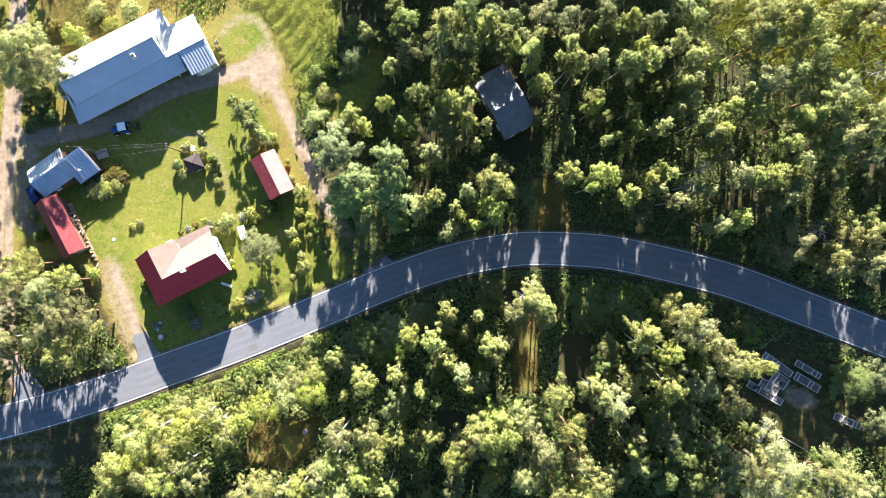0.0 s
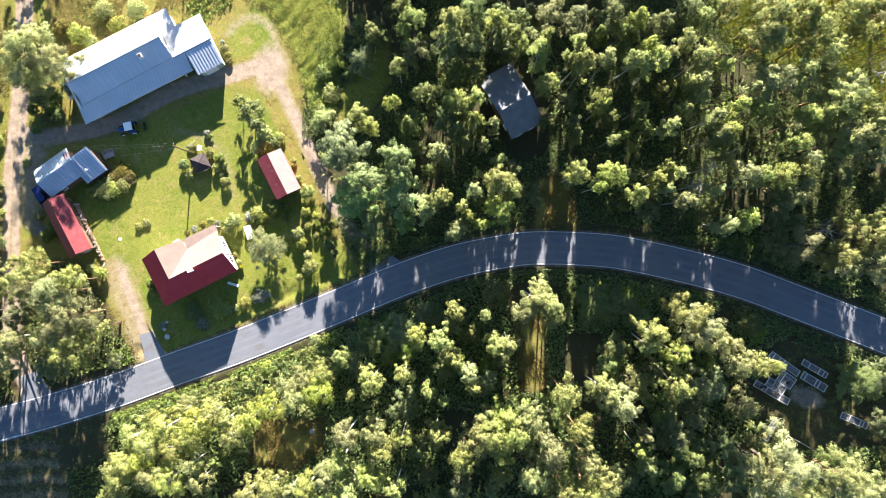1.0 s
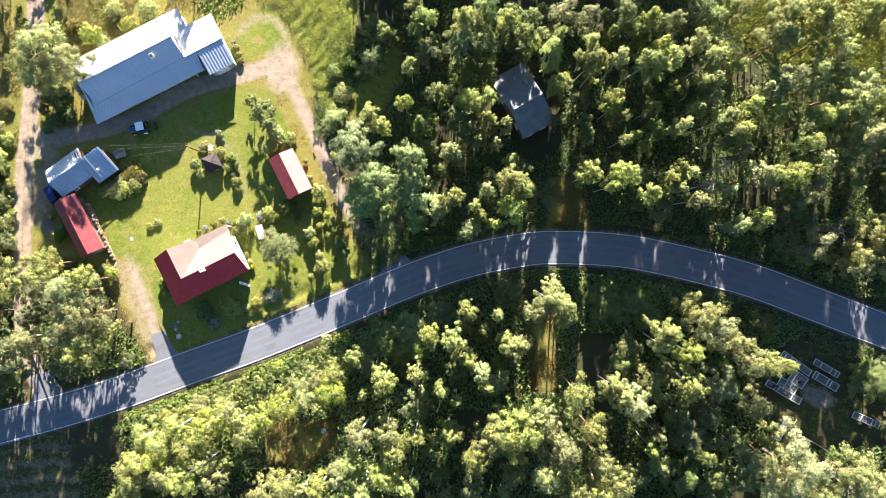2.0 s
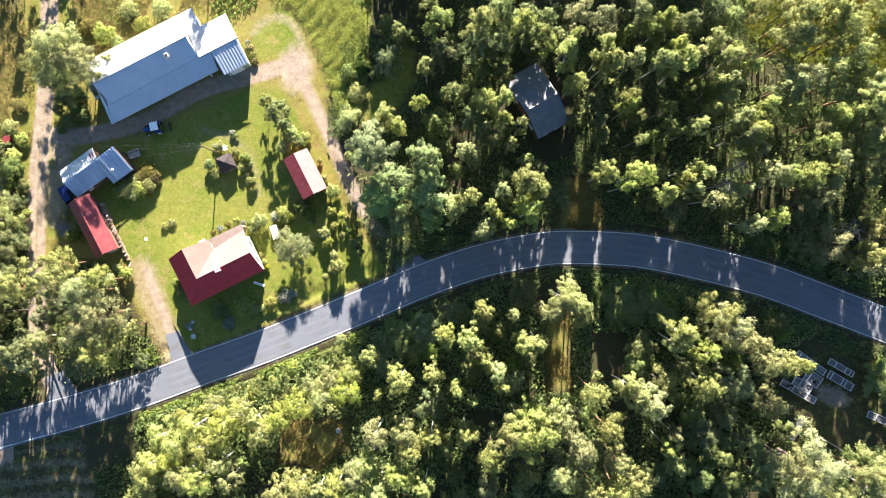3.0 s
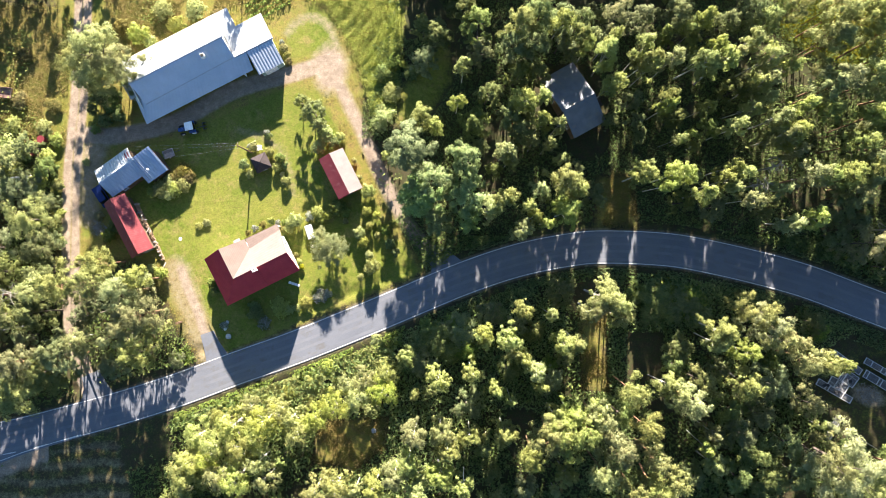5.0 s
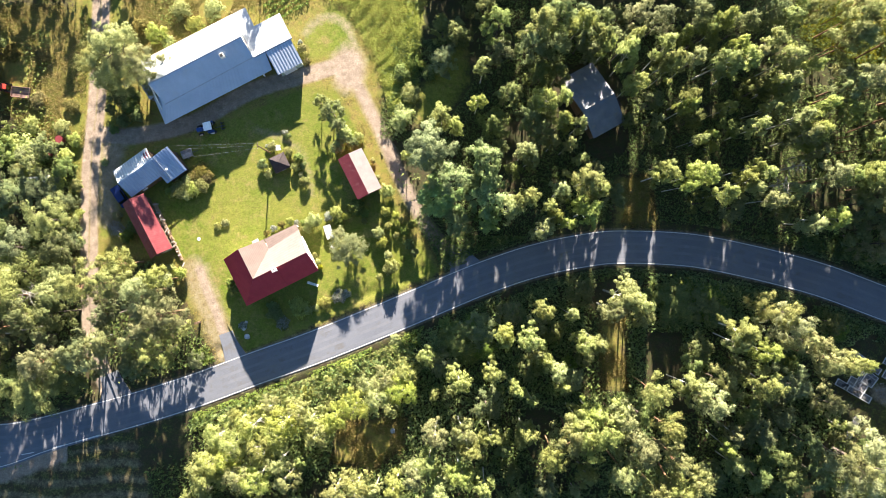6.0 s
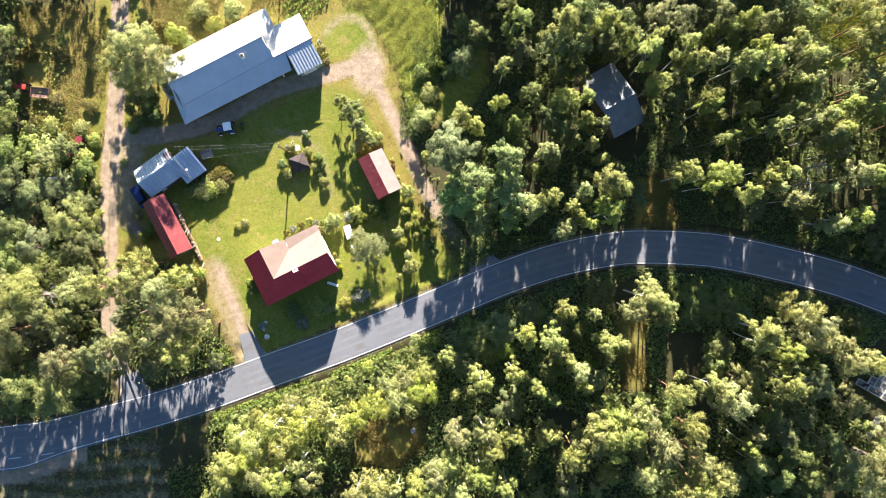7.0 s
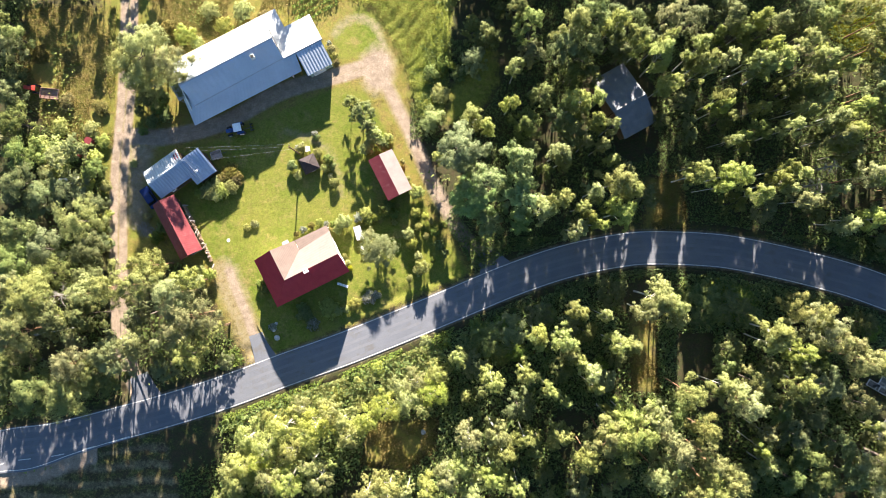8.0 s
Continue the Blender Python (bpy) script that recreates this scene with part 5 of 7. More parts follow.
def red_shed():
    s = thing("shed", -62.56, -1.68, None, 27.0, "narrow woodshed with a faded red sheet roof", "shed")
    wall_ring(s, [(0.35, 0.3), (1.75, 0.3), (3.4, 0.3), (3.4, 9.8), (1.75, 9.8), (0.35, 9.8)], [2.3, 3.1, 2.3, 2.3, 3.1, 2.3], M_BROWN_WOOD)
    slope("roof", (0, 10.15, 2.35), (0, 0, 2.35), (1.75, 10.15, 3.32), (1.75, 0, 3.32), M_RED_SHEET, s, 0.40, 0.006)
    slope("roof", (3.95, 0, 2.3), (3.95, 10.15, 2.3), (1.75, 0, 3.32), (1.75, 10.15, 3.32), M_RED_SHEET, s, 0.40, 0.003, 16)
    cap("ridge_cap", (1.75, 0, 3.32), (1.75, 10.15, 3.32), 0.14, M_RED_SHEET, s)
    bm = bmesh.new()
    box(bm, (1.5, 0.07, 1.9), (2.3, 0.27, 0.9), bevel=0.01)
    part("door", bm, M_GREY_WOOD, s)
    return s


def orchard_shed():
    s = thing("shed", -28.29, 7.96, None, 26.5, "garden shed with one red and one pale roof slope", "shed")
    wall_ring(s, [(0.3, 0.3), (2.1, 0.3), (4.05, 0.3), (4.05, 7.0), (2.1, 7.0), (0.3, 7.0)], [2.45, 3.05, 2.45, 2.45, 3.05, 2.45], M_RED_WALL)
    slope("roof", (0, 7.35, 2.55), (0, 0, 2.55), (2.05, 7.35, 3.22), (2.05, 0, 3.22), M_RED_SHEET, s, 0.35, 0.0012)
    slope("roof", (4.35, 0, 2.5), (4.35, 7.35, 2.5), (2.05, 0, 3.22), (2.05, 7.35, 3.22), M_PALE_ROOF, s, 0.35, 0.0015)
    bm = bmesh.new()
    box(bm, (1.2, 0.07, 1.9), (2.1, 0.27, 0.95), bevel=0.01)
    part("door", bm, M_BROWN_WOOD, s)
    return s


def garden_hut():
    s = thing("garden_hut", -41.63, 14.31, None, 26.0, "small wooden garden hut with a dark pyramid roof", "hut")
    h, e, a = 1.36, 1.25, 1.95
    cs = [(-h, -h), (h, -h), (h, h), (-h, h)]
    for i in range(4):
        p, q = cs[i], cs[(i + 1) % 4]
        slope("roof", (*p, e), (*q, e), (0, 0, a), (0, 0, a), M_BROWN_ROOF, s, 0.5, 0.012, 7)
        cap("hip_cap", (0, 0, a), (*p, e), 0.05, M_BROWN_ROOF, s)
        bm = bmesh.new()
        box(bm, (0.12, 0.12, 1.7), (p[0] * 0.86, p[1] * 0.86, 0.5), bevel=0.01)
        part("post", bm, M_BROWN_WOOD, s)
    w = h * 0.84
    wall_ring(s, [(-w, -w), (w, -w), (w, w), (-w, w)], [e + 0.12] * 4, M_BROWN_WOOD, 0.06)
    bm = bmesh.new()
    box(bm, (0.7, 0.05, 1.2), (0, -w - 0.03, 0.6), bevel=0.01)
    part("door", bm, M_GREY_WOOD, s)
    return s


def forest_house():
    s = thing("house", 10.09, 17.66, None, 29.0, "grey house with a dark felt roof among trees", "house")
    wall_ring(s, [(0.3, 0.3), (5.4, 0.3), (5.4, 4.6), (5.4, 10.4), (0.3, 10.4), (0.3, 4.6)], [3.5, 3.5, 5.1, 3.3, 3.3, 5.1], M_BROWN_WOOD)
    slope("roof", (-0.1, 0, 3.5), (5.7, 0, 3.5), (-0.1, 4.6, 5.4), (5.7, 4.6, 5.4), M_FELT, s, 0.9, 0.012)
    slope("roof", (5.7, 10.9, 3.4), (-0.2, 10.9, 3.4), (5.7, 4.6, 5.38), (-0.2, 4.6, 5.38), M_FELT, s, 0.9, 0.012)
    cap("ridge_cap", (-0.2, 4.6, 5.4), (5.7, 4.6, 5.4), 0.10, M_FELT, s)
    slope("lean_to_roof", (7.0, 2.6, 2.2), (7.0, 5.6, 2.2), (5.45, 2.6, 2.7), (5.45, 5.6, 2.7), M_BROWN_ROOF, s, 0.5, 0.02)
    for y in (2.8, 5.4):
        bm = bmesh.new()
        box(bm, (0.12, 0.12, 2.8), (6.8, y, 0.8))
        part("post", bm, M_BROWN_WOOD, s)
    for at, turn in (((1.6, 0.29, 1.6), 0), ((4.0, 0.29, 1.6), 0), ((0.29, 2.5, 1.6), -90), ((0.29, 7.5, 1.6), -90), ((5.41, 8.0, 1.6), 90)):
        window_on(s, at, turn, 1.0, 1.1)
    return s


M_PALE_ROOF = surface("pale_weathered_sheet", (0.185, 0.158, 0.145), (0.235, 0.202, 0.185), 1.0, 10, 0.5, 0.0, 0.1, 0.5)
farmhouse()
barn()
blue_shed()
red_shed()
orchard_shed()
garden_hut()
forest_house()


# ---- garden plants ----
def build_shrub(leaf, seed, size=0.15, aspect=0.6, n_clumps=26, per=46):
    """A shrub 1 m high and 1 m in radius: stems and leaves."""
    rng = np.random.RandomState(seed)
    shrub = new("shrub")
    clumps = []
    for k in range(n_clumps):
        ang, rad = k * 2.39996 + rng.rand(), math.sqrt((k + 0.5) / n_clumps) * 0.78
        clumps.append((rad * math.cos(ang), rad * math.sin(ang), 0.30 + 0.48 * (1 - rad ** 2) + 0.1 * rng.rand(), 0.22 + 0.14 * rng.rand()))
    bm = bmesh.new()
    for c in clumps[::2]:
        rod(bm, (c[0] * 0.15, c[1] * 0.15, -0.1), c[:3], 0.03, 0.01, 5)
    part("stem", bm, M_BARK, shrub)
    pts, nrm, way = crown_points(clumps, per, 1.0, rng, 0.2)
    pts[:, 2] = np.maximum(pts[:, 2], 0.02)
    soft_n = unit(0.7 * way + 0.5 * nrm + 0.4 * pts + rng.normal(size=pts.shape) * 0.15)
    nrm[(nrm * soft_n).sum(1) < 0] *= -1
    leaves_mesh("leaves", pts, nrm, size, aspect, rng, leaf, shrub, soft_n)
    return shrub


# leaf colour and label of each kind
SHRUB_KINDS = {
    "green": (L_SHRUB, "rounded green garden shrub"),
    "lime": (L_ASPEN, "rounded yellow-green garden shrub"),
    "yellow": (L_YELLOW, "low bush with bright yellow foliage"),
    "russet": (L_RUSSET, "garden shrub with russet-tinged leaves"),
    "pale": (L_WILLOW, "garden shrub with pale silvery leaves"),
    "white": (L_FLOWER, "low bush covered in pale blossom"),
}
SHRUBS = {}
shrub_rng = random.Random(3)


def shrub(kind, x, y, r, h):
    v = shrub_rng.randrange(2)
    if (kind, v) not in SHRUBS:
        SHRUBS[kind, v] = tagged(build_shrub(SHRUB_KINDS[kind][0], 40 + 7 * v + len(kind)), SHRUB_KINDS[kind][1], "shrub", kind + " shrubs")
    m = pose(x, y, gz(x, y), 0, 0, shrub_rng.uniform(0, 360)) @ Matrix.Diagonal((r, r * shrub_rng.uniform(0.85, 1.1), h * 0.75, 1))
    return copy_thing(SHRUBS[kind, v], m)

# beside the old shed
shrub("russet", -55.3, 12.9, 2.08, 1.6)
shrub("russet", -56.3, 12.0, 1.51, 1.6)
shrub("lime", -58.0, 10.4, 1.60, 2.0)
shrub("lime", -55.0, 10.6, 1.41, 1.8)
shrub("lime", -56.3, 9.9, 1.41, 2.0)
shrub("russet", -54.2, 11.8, 1.13, 1.5)
shrub("lime", -57.3, 11.4, 1.23, 1.6)
shrub("lime", -58.9, 9.7, 1.41, 2.0)
shrub("lime", -60.4, 9.5, 0.95, 1.5)
shrub("lime", -57.3, 9.1, 1.13, 1.8)
shrub("russet", -53.9, 12.4, 0.95, 1.4)
shrub("lime", -52.3, 3.7, 0.76, 0.7)
shrub("lime", -51.0, 4.3, 0.85, 0.7)
# round the farmhouse
shrub("russet", -43.9, 2.6, 0.66, 0.9)
shrub("white", -42.7, 3.3, 0.66, 0.9)
shrub("russet", -41.4, 4.0, 0.76, 1.0)
shrub("lime", -40.0, 4.6, 0.76, 1.1)
shrub("white", -38.9, 4.3, 0.57, 0.8)
shrub("lime", -35.9, 4.6, 1.40, 2.6)
shrub("lime", -36.9, 3.3, 0.94, 1.8)
shrub("green", -37.7, 4.2, 0.75, 1.4)
shrub("yellow", -35.8, -1.1, 0.56, 1.0)
shrub("lime", -35.2, -2.2, 0.56, 1.0)
shrub("yellow", -34.8, -3.1, 0.56, 0.9)
shrub("green", -49.8, -5.8, 0.85, 1.6)
shrub("green", -49.1, -6.8, 0.85, 1.5)
shrub("white", -33.5, 5.2, 0.94, 1.4)
shrub("yellow", -32.2, 5.9, 1.22, 1.6)
shrub("yellow", -30.5, 5.4, 0.85, 1.4)
shrub("green", -31.7, 4.6, 0.94, 1.2)
shrub("yellow", -34.0, -9.1, 1.31, 1.2)
shrub("lime", -35.4, -9.9, 0.75, 1.0)
shrub("white", -31.6, -8.0, 1.31, 0.8)
shrub("white", -30.5, -7.6, 0.84, 0.7)
shrub("green", -42.4, -10.8, 1.59, 1.4)
shrub("lime", -38.3, -9.8, 1.78, 1.6)
shrub("lime", -36.8, -10.2, 0.94, 1.3)
shrub("white", -41.0, -12.4, 1.31, 0.8)
shrub("green", -43.0, -9.6, 0.94, 1.2)
shrub("white", -47.8, -12.9, 0.75, 0.5)
# by the gazebo
shrub("green", -44.6, 14.1, 1.04, 1.8)
shrub("lime", -43.6, 12.5, 0.85, 1.4)
shrub("lime", -43.0, 17.2, 0.95, 1.4)
shrub("lime", -40.4, 16.2, 1.04, 1.4)
shrub("green", -38.5, 15.1, 1.13, 1.9)
shrub("lime", -39.1, 13.7, 0.95, 1.6)
shrub("green", -37.8, 14.0, 0.76, 1.4)
shrub("white", -40.9, 19.5, 0.67, 0.9)
shrub("green", -40.6, 19.0, 0.76, 0.9)
shrub("pale", -37.5, 11.2, 1.04, 1.6)
shrub("pale", -38.2, 12.4, 0.57, 1.0)
shrub("white", -44.0, 17.2, 0.48, 0.8)
# round the garden shed and orchard
shrub("lime", -30.8, 18.9, 1.69, 3.0)
shrub("lime", -32.0, 17.0, 1.32, 2.6)
shrub("green", -29.4, 17.6, 1.13, 2.2)
shrub("lime", -28.5, 18.7, 0.95, 1.6)
shrub("lime", -26.1, 14.7, 0.57, 1.0)
shrub("lime", -25.4, 11.8, 0.66, 1.0)
shrub("lime", -23.7, 9.5, 1.40, 2.2)
shrub("green", -28.6, 6.8, 1.68, 2.6)
shrub("green", -27.5, 5.9, 0.94, 1.6)
shrub("lime", -23.9, 6.1, 0.94, 2.0)
shrub("lime", -22.3, 5.5, 0.75, 1.8)
shrub("lime", -23.4, 3.7, 0.84, 2.2)
shrub("lime", -25.1, 2.5, 1.12, 2.4)
shrub("lime", -24.4, 0.9, 1.02, 2.4)
shrub("lime", -21.4, 4.8, 0.56, 1.4)
shrub("lime", -22.1, 2.2, 0.56, 1.2)
shrub("lime", -23.4, -1.1, 0.84, 2.4)
shrub("pale", -22.9, -3.1, 1.39, 3.4)
shrub("lime", -24.9, -4.8, 0.65, 2.0)
shrub("green", -20.7, 2.9, 0.93, 2.0)
shrub("green", -20.0, 0.6, 1.03, 2.0)
shrub("green", -21.1, -1.8, 0.56, 1.4)
shrub("green", -19.0, -0.7, 0.93, 2.2)
shrub("green", -19.5, 4.0, 0.93, 2.2)
shrub("lime", -27.5, 4.5, 0.57, 1.0)
shrub("lime", -84.0, 16.6, 2.85, 3.0)
shrub("lime", -86.1, 16.0, 2.09, 2.6)
shrub("green", -82.4, 16.0, 1.71, 2.2)
shrub("green", -69.1, 25.7, 1.71, 3.4)
shrub("green", -67.0, 24.2, 1.61, 3.2)
shrub("green", -68.2, 21.7, 1.42, 2.8)
shrub("green", -70.5, 23.5, 1.14, 2.4)
shrub("green", -65.9, 22.5, 1.33, 2.8)
shrub("green", -70.1, 20.2, 0.96, 1.6)
shrub("green", -66.6, 26.0, 1.33, 2.6)
# near the barn and the woodshed
shrub("lime", -63.0, 36.5, 2.30, 2.4)
shrub("lime", -56.4, 37.9, 1.92, 1.8)
shrub("lime", -53.3, 40.6, 2.11, 2.0)
shrub("lime", -61.1, 35.2, 1.34, 1.6)
shrub("russet", -66.2, 37.8, 1.73, 1.6)
shrub("lime", -58.9, 40.7, 1.92, 1.8)
shrub("russet", -38.2, 34.0, 0.86, 1.0)
shrub("yellow", -37.6, 32.9, 0.77, 0.9)
shrub("white", -38.6, 35.0, 0.58, 0.8)
shrub("russet", -37.4, 31.7, 0.77, 0.9)
shrub("lime", -58.3, -4.2, 1.31, 2.2)
shrub("lime", -59.9, -3.3, 0.94, 1.6)
shrub("green", -66.4, 3.6, 1.33, 1.6)
shrub("green", -67.3, 2.2, 1.32, 1.8)
shrub("pale", -69.2, 5.5, 0.95, 1.2)
shrub("lime", -52.7, 36.8, 1.35, 1.2)
shrub("russet", -49.8, 39.7, 1.35, 1.2)
# weeds and bushes west of the track
shrub("lime", -83.7, 13.6, 2.09, 2.4)
shrub("lime", -79.7, 10.7, 1.89, 2.6)
shrub("lime", -78.0, 15.5, 1.71, 2.2)
shrub("lime", -84.2, 20.9, 1.72, 1.6)
shrub("russet", -83.4, 25.3, 1.73, 1.4)
shrub("russet", -77.6, 24.3, 1.73, 1.2)
shrub("lime", -78.9, 20.4, 1.72, 1.6)
shrub("green", -81.3, 17.3, 1.15, 1.4)
shrub("lime", -76.9, 18.5, 1.34, 1.4)
shrub("lime", -87.6, 17.4, 2.28, 2.6)
shrub("lime", -85.6, 13.6, 1.90, 2.4)
shrub("lime", -76.2, 10.8, 1.14, 1.6)
shrub("lime", -75.6, 6.0, 0.95, 1.6)
shrub("lime", -75.4, 1.2, 0.95, 1.6)
shrub("green", -78.7, 4.5, 1.33, 2.2)
shrub("lime", -71.8, 14.7, 0.77, 0.6)
shrub("green", -91.9, 30.0, 2.30, 2.4)
shrub("russet", -88.1, 33.6, 1.74, 1.4)
shrub("russet", -82.7, 33.1, 1.54, 1.4)
# at the wood's southern edge
shrub("lime", -36.6, -24.0, 1.67, 1.6)
shrub("lime", -32.8, -22.2, 1.67, 1.6)
shrub("lime", -30.1, -19.9, 1.67, 1.6)
shrub("lime", -40.3, -25.2, 1.49, 1.4)
shrub("lime", -22.3, -15.3, 1.30, 1.0)
shrub("green", -12.4, -14.7, 2.77, 2.2)
shrub("green", -8.7, -12.8, 2.40, 2.0)
shrub("green", -10.5, -17.4, 2.39, 2.2)
shrub("green", -15.1, -15.6, 2.03, 2.0)
shrub("green", 24.3, -9.5, 3.65, 2.6)
shrub("green", 28.8, -9.0, 3.28, 2.4)
shrub("green", 20.7, -7.7, 2.39, 2.0)
shrub("green", 67.7, -22.4, 2.34, 1.8)
shrub("green", 64.7, -19.8, 2.35, 1.6)
shrub("green", 69.6, -19.8, 2.35, 1.6)
shrub("green", -21.2, 29.5, 1.70, 1.8)
shrub("green", -18.8, 31.3, 1.89, 2.0)
shrub("green", -21.0, 22.2, 2.25, 2.6)
shrub("lime", -19.8, 26.1, 1.89, 1.4)
shrub("green", -16.5, 29.5, 1.71, 1.4)
shrub("green", 25.7, -7.7, 2.74, 2.6)
shrub("green", 30.1, -10.8, 2.55, 2.6)
shrub("green", 22.5, -11.3, 2.19, 2.2)
shrub("green", -7.7, -16.5, 2.21, 2.4)
shrub("green", -13.3, -12.9, 2.03, 2.0)
shrub("green", 6.0, -19.1, 1.65, 2.4)
shrub("green", -2.2, -11.0, 1.84, 2.2)
shrub("green", 41.2, -18.9, 2.17, 2.6)
shrub("green", 42.9, -22.5, 1.98, 2.6)
shrub("green", 37.6, -25.2, 2.17, 2.4)
shrub("green", 49.5, -13.5, 1.81, 2.2)
shrub("green", 26.9, -18.1, 2.00, 2.6)
for template in SHRUBS.values():
    for o in (*template.children_recursive, template):
        bpy.data.objects.remove(o)


# ---- vehicles and machines ----
def wheel(parent, at, r, w, rim_mat, turn=0):
    """A wheel with its axle along local y."""
    bm = bmesh.new()
    rod(bm, (0, -w / 2, 0), (0, w / 2, 0), r, r, 18)
    bmesh.ops.bevel(bm, geom=[e for e in bm.edges if abs(e.verts[0].co.y - e.verts[1].co.y) < 1e-4], offset=w * 0.2, segments=2, affect="EDGES")
    t = part("wheel", bm, M_RUBBER, parent)
    t.matrix_basis = pose(*at, 0, 0, turn)
    bm = bmesh.new()
    rod(bm, (0, -w / 2 - 0.012, 0), (0, w / 2 + 0.012, 0), r * 0.58, r * 0.58, 14)
    part("rim", bm, rim_mat, t)
    return t


def blue_tractor(x, y, turn):
    t = thing("tractor", x, y, None, turn, "small blue farm tractor with a white cab roof", "tractor")
    bm = bmesh.new()
    box(bm, (1.65, 0.62, 0.62), (1.05, 0, 0.98), bevel=0.10)
    box(bm, (1.5, 0.4, 0.4), (0.2, 0, 0.66), bevel=0.05)
    part("bonnet", bm, M_BLUE_PAINT, t)
    for sx in (-0.95, 0.25):
        for sy in (-0.62, 0.62):
            bm = bmesh.new()
            box(bm, (0.07, 0.07, 1.25), (sx, sy, 1.55), bevel=0.01)
            part("cab_post", bm, M_DARK_METAL, t)
    bm = bmesh.new()
    box(bm, (1.35, 1.40, 0.12), (-0.35, 0, 2.22), bevel=0.05)
    part("cab_roof", bm, M_WHITE_METAL, t, "white cab roof")
    bm = bmesh.new()
    box(bm, (1.15, 1.2, 0.95), (-0.35, 0, 1.62), bevel=0.03)
    part("cab_glass", bm, M_DARK_GLASS, t)
    for s in (-1, 1):
        wheel(t, (-0.55, s * 0.78, 0.66), 0.68, 0.36, M_WHITE_METAL)
        wheel(t, (1.45, s * 0.66, 0.42), 0.44, 0.24, M_WHITE_METAL)
        bm = bmesh.new()
        box(bm, (1.15, 0.42, 0.10), (-0.55, s * 0.78, 1.40), bevel=0.04)
        part("fender", bm, M_BLUE_PAINT, t)
    bm = bmesh.new()
    rod(bm, (0.9, 0.18, 1.2), (0.9, 0.18, 1.95), 0.04, 0.04, 8)
    part("exhaust", bm, M_DARK_METAL, t)
    bm = bmesh.new()
    box(bm, (1.3, 0.10, 0.10), (-1.75, 0.1, 0.62), bevel=0.02)
    box(bm, (0.12, 1.35, 0.12), (-2.2, 0.05, 0.60), bevel=0.02)
    for k in (-0.5, 0.0, 0.5):
        box(bm, (0.5, 0.09, 0.5), (-2.3, k, 0.35), (0, 25, 0), 0.02)
    part("implement", bm, M_DARK_METAL, t, "dark rear-mounted implement")
    return t


def car(x, y, turn, paint, label, length=4.1, width=1.68):
    c = thing("car", x, y, None, turn, label, "car")
    bm = bmesh.new()
    box(bm, (length, width, 0.58), (0, 0, 0.58), bevel=0.16)
    body = part("body", bm, paint, c)
    bm = bmesh.new()
    made = bmesh.ops.create_cube(bm, size=1.0, matrix=pose(-0.25, 0, 1.10) @ Matrix.Diagonal((length * 0.56, width * 0.9, 0.55, 1)))
    for v in made["verts"]:
        if v.co.z > 1.1:
            v.co.x = -0.25 + (v.co.x + 0.25) * 0.72
            v.co.y *= 0.84
    bmesh.ops.bevel(bm, geom=list(bm.edges), offset=0.06, segments=2, affect="EDGES")
    part("windows", bm, M_DARK_GLASS, c, "dark glazed cabin")
    bm = bmesh.new()
    box(bm, (length * 0.40, width * 0.76, 0.06), (-0.25, 0, 1.39), bevel=0.025)
    part("roof", bm, paint, c)
    for s in (-1, 1):
        for u in (-length * 0.31, length * 0.31):
            wheel(c, (u, s * (width / 2 - 0.1), 0.31), 0.31, 0.2, M_STEEL)
        bm = bmesh.new()
        box(bm, (0.10, 0.34, 0.14), (length / 2 - 0.04, s * 0.56, 0.68), bevel=0.03)
        part("headlight", bm, M_WHITE_METAL, c)
    return c


def cart(x, y, turn, length, width, material, label):
    c = thing("trailer", x, y, None, turn, label, "trailer")
    for k in range(6):
        bm = bmesh.new()
        box(bm, (length, width / 6 - 0.02, 0.05), (0, (k - 2.5) * width / 6, 0.62), bevel=0.01)
        part("plank", bm, material, c)
    for s in (-1, 1):
        bm = bmesh.new()
        box(bm, (length, 0.05, 0.35), (0, s * (width / 2 + 0.03), 0.78), bevel=0.01)
        part("side_board", bm, material, c)
        bm = bmesh.new()
        box(bm, (0.05, width, 0.35), (s * (length / 2 + 0.03), 0, 0.78), bevel=0.01)
        part("end_board", bm, material, c)
        wheel(c, (-0.1, s * (width / 2 - 0.05), 0.28), 0.30, 0.18, M_STEEL)
    bm = bmesh.new()
    rod(bm, (length / 2, 0, 0.45), (length / 2 + 1.0, 0, 0.40), 0.05, 0.04, 8)
    part("drawbar", bm, M_DARK_METAL, c)
    return c


def red_tractor(x, y, turn):
    t = thing("tractor", x, y, None, turn, "old red tractor standing in tall weeds", "tractor")
    bm = bmesh.new()
    box(bm, (1.3, 0.6, 0.6), (0.8, 0, 0.95), bevel=0.08)
    part("bonnet", bm, M_RED_PAINT, t)
    bm = bmesh.new()
    box(bm, (0.9, 0.9, 0.12), (-0.35, 0, 1.55), bevel=0.04)
    part("cab_roof", bm, M_RED_PAINT, t)
    bm = bmesh.new()
    box(bm, (0.75, 0.75, 0.8), (-0.35, 0, 1.1), bevel=0.03)
    part("cab_glass", bm, M_DARK_GLASS, t)
    for s in (-1, 1):
        wheel(t, (-0.4, s * 0.6, 0.55), 0.58, 0.3, M_RED_PAINT)
        wheel(t, (1.1, s * 0.5, 0.36), 0.38, 0.2, M_RED_PAINT)
    return t


blue_tractor(-53.93, 20.31, 192)
car(-68.75, 8.85, 124, M_CAR_BLUE, "dark blue car parked between two sheds", 3.8, 1.62)
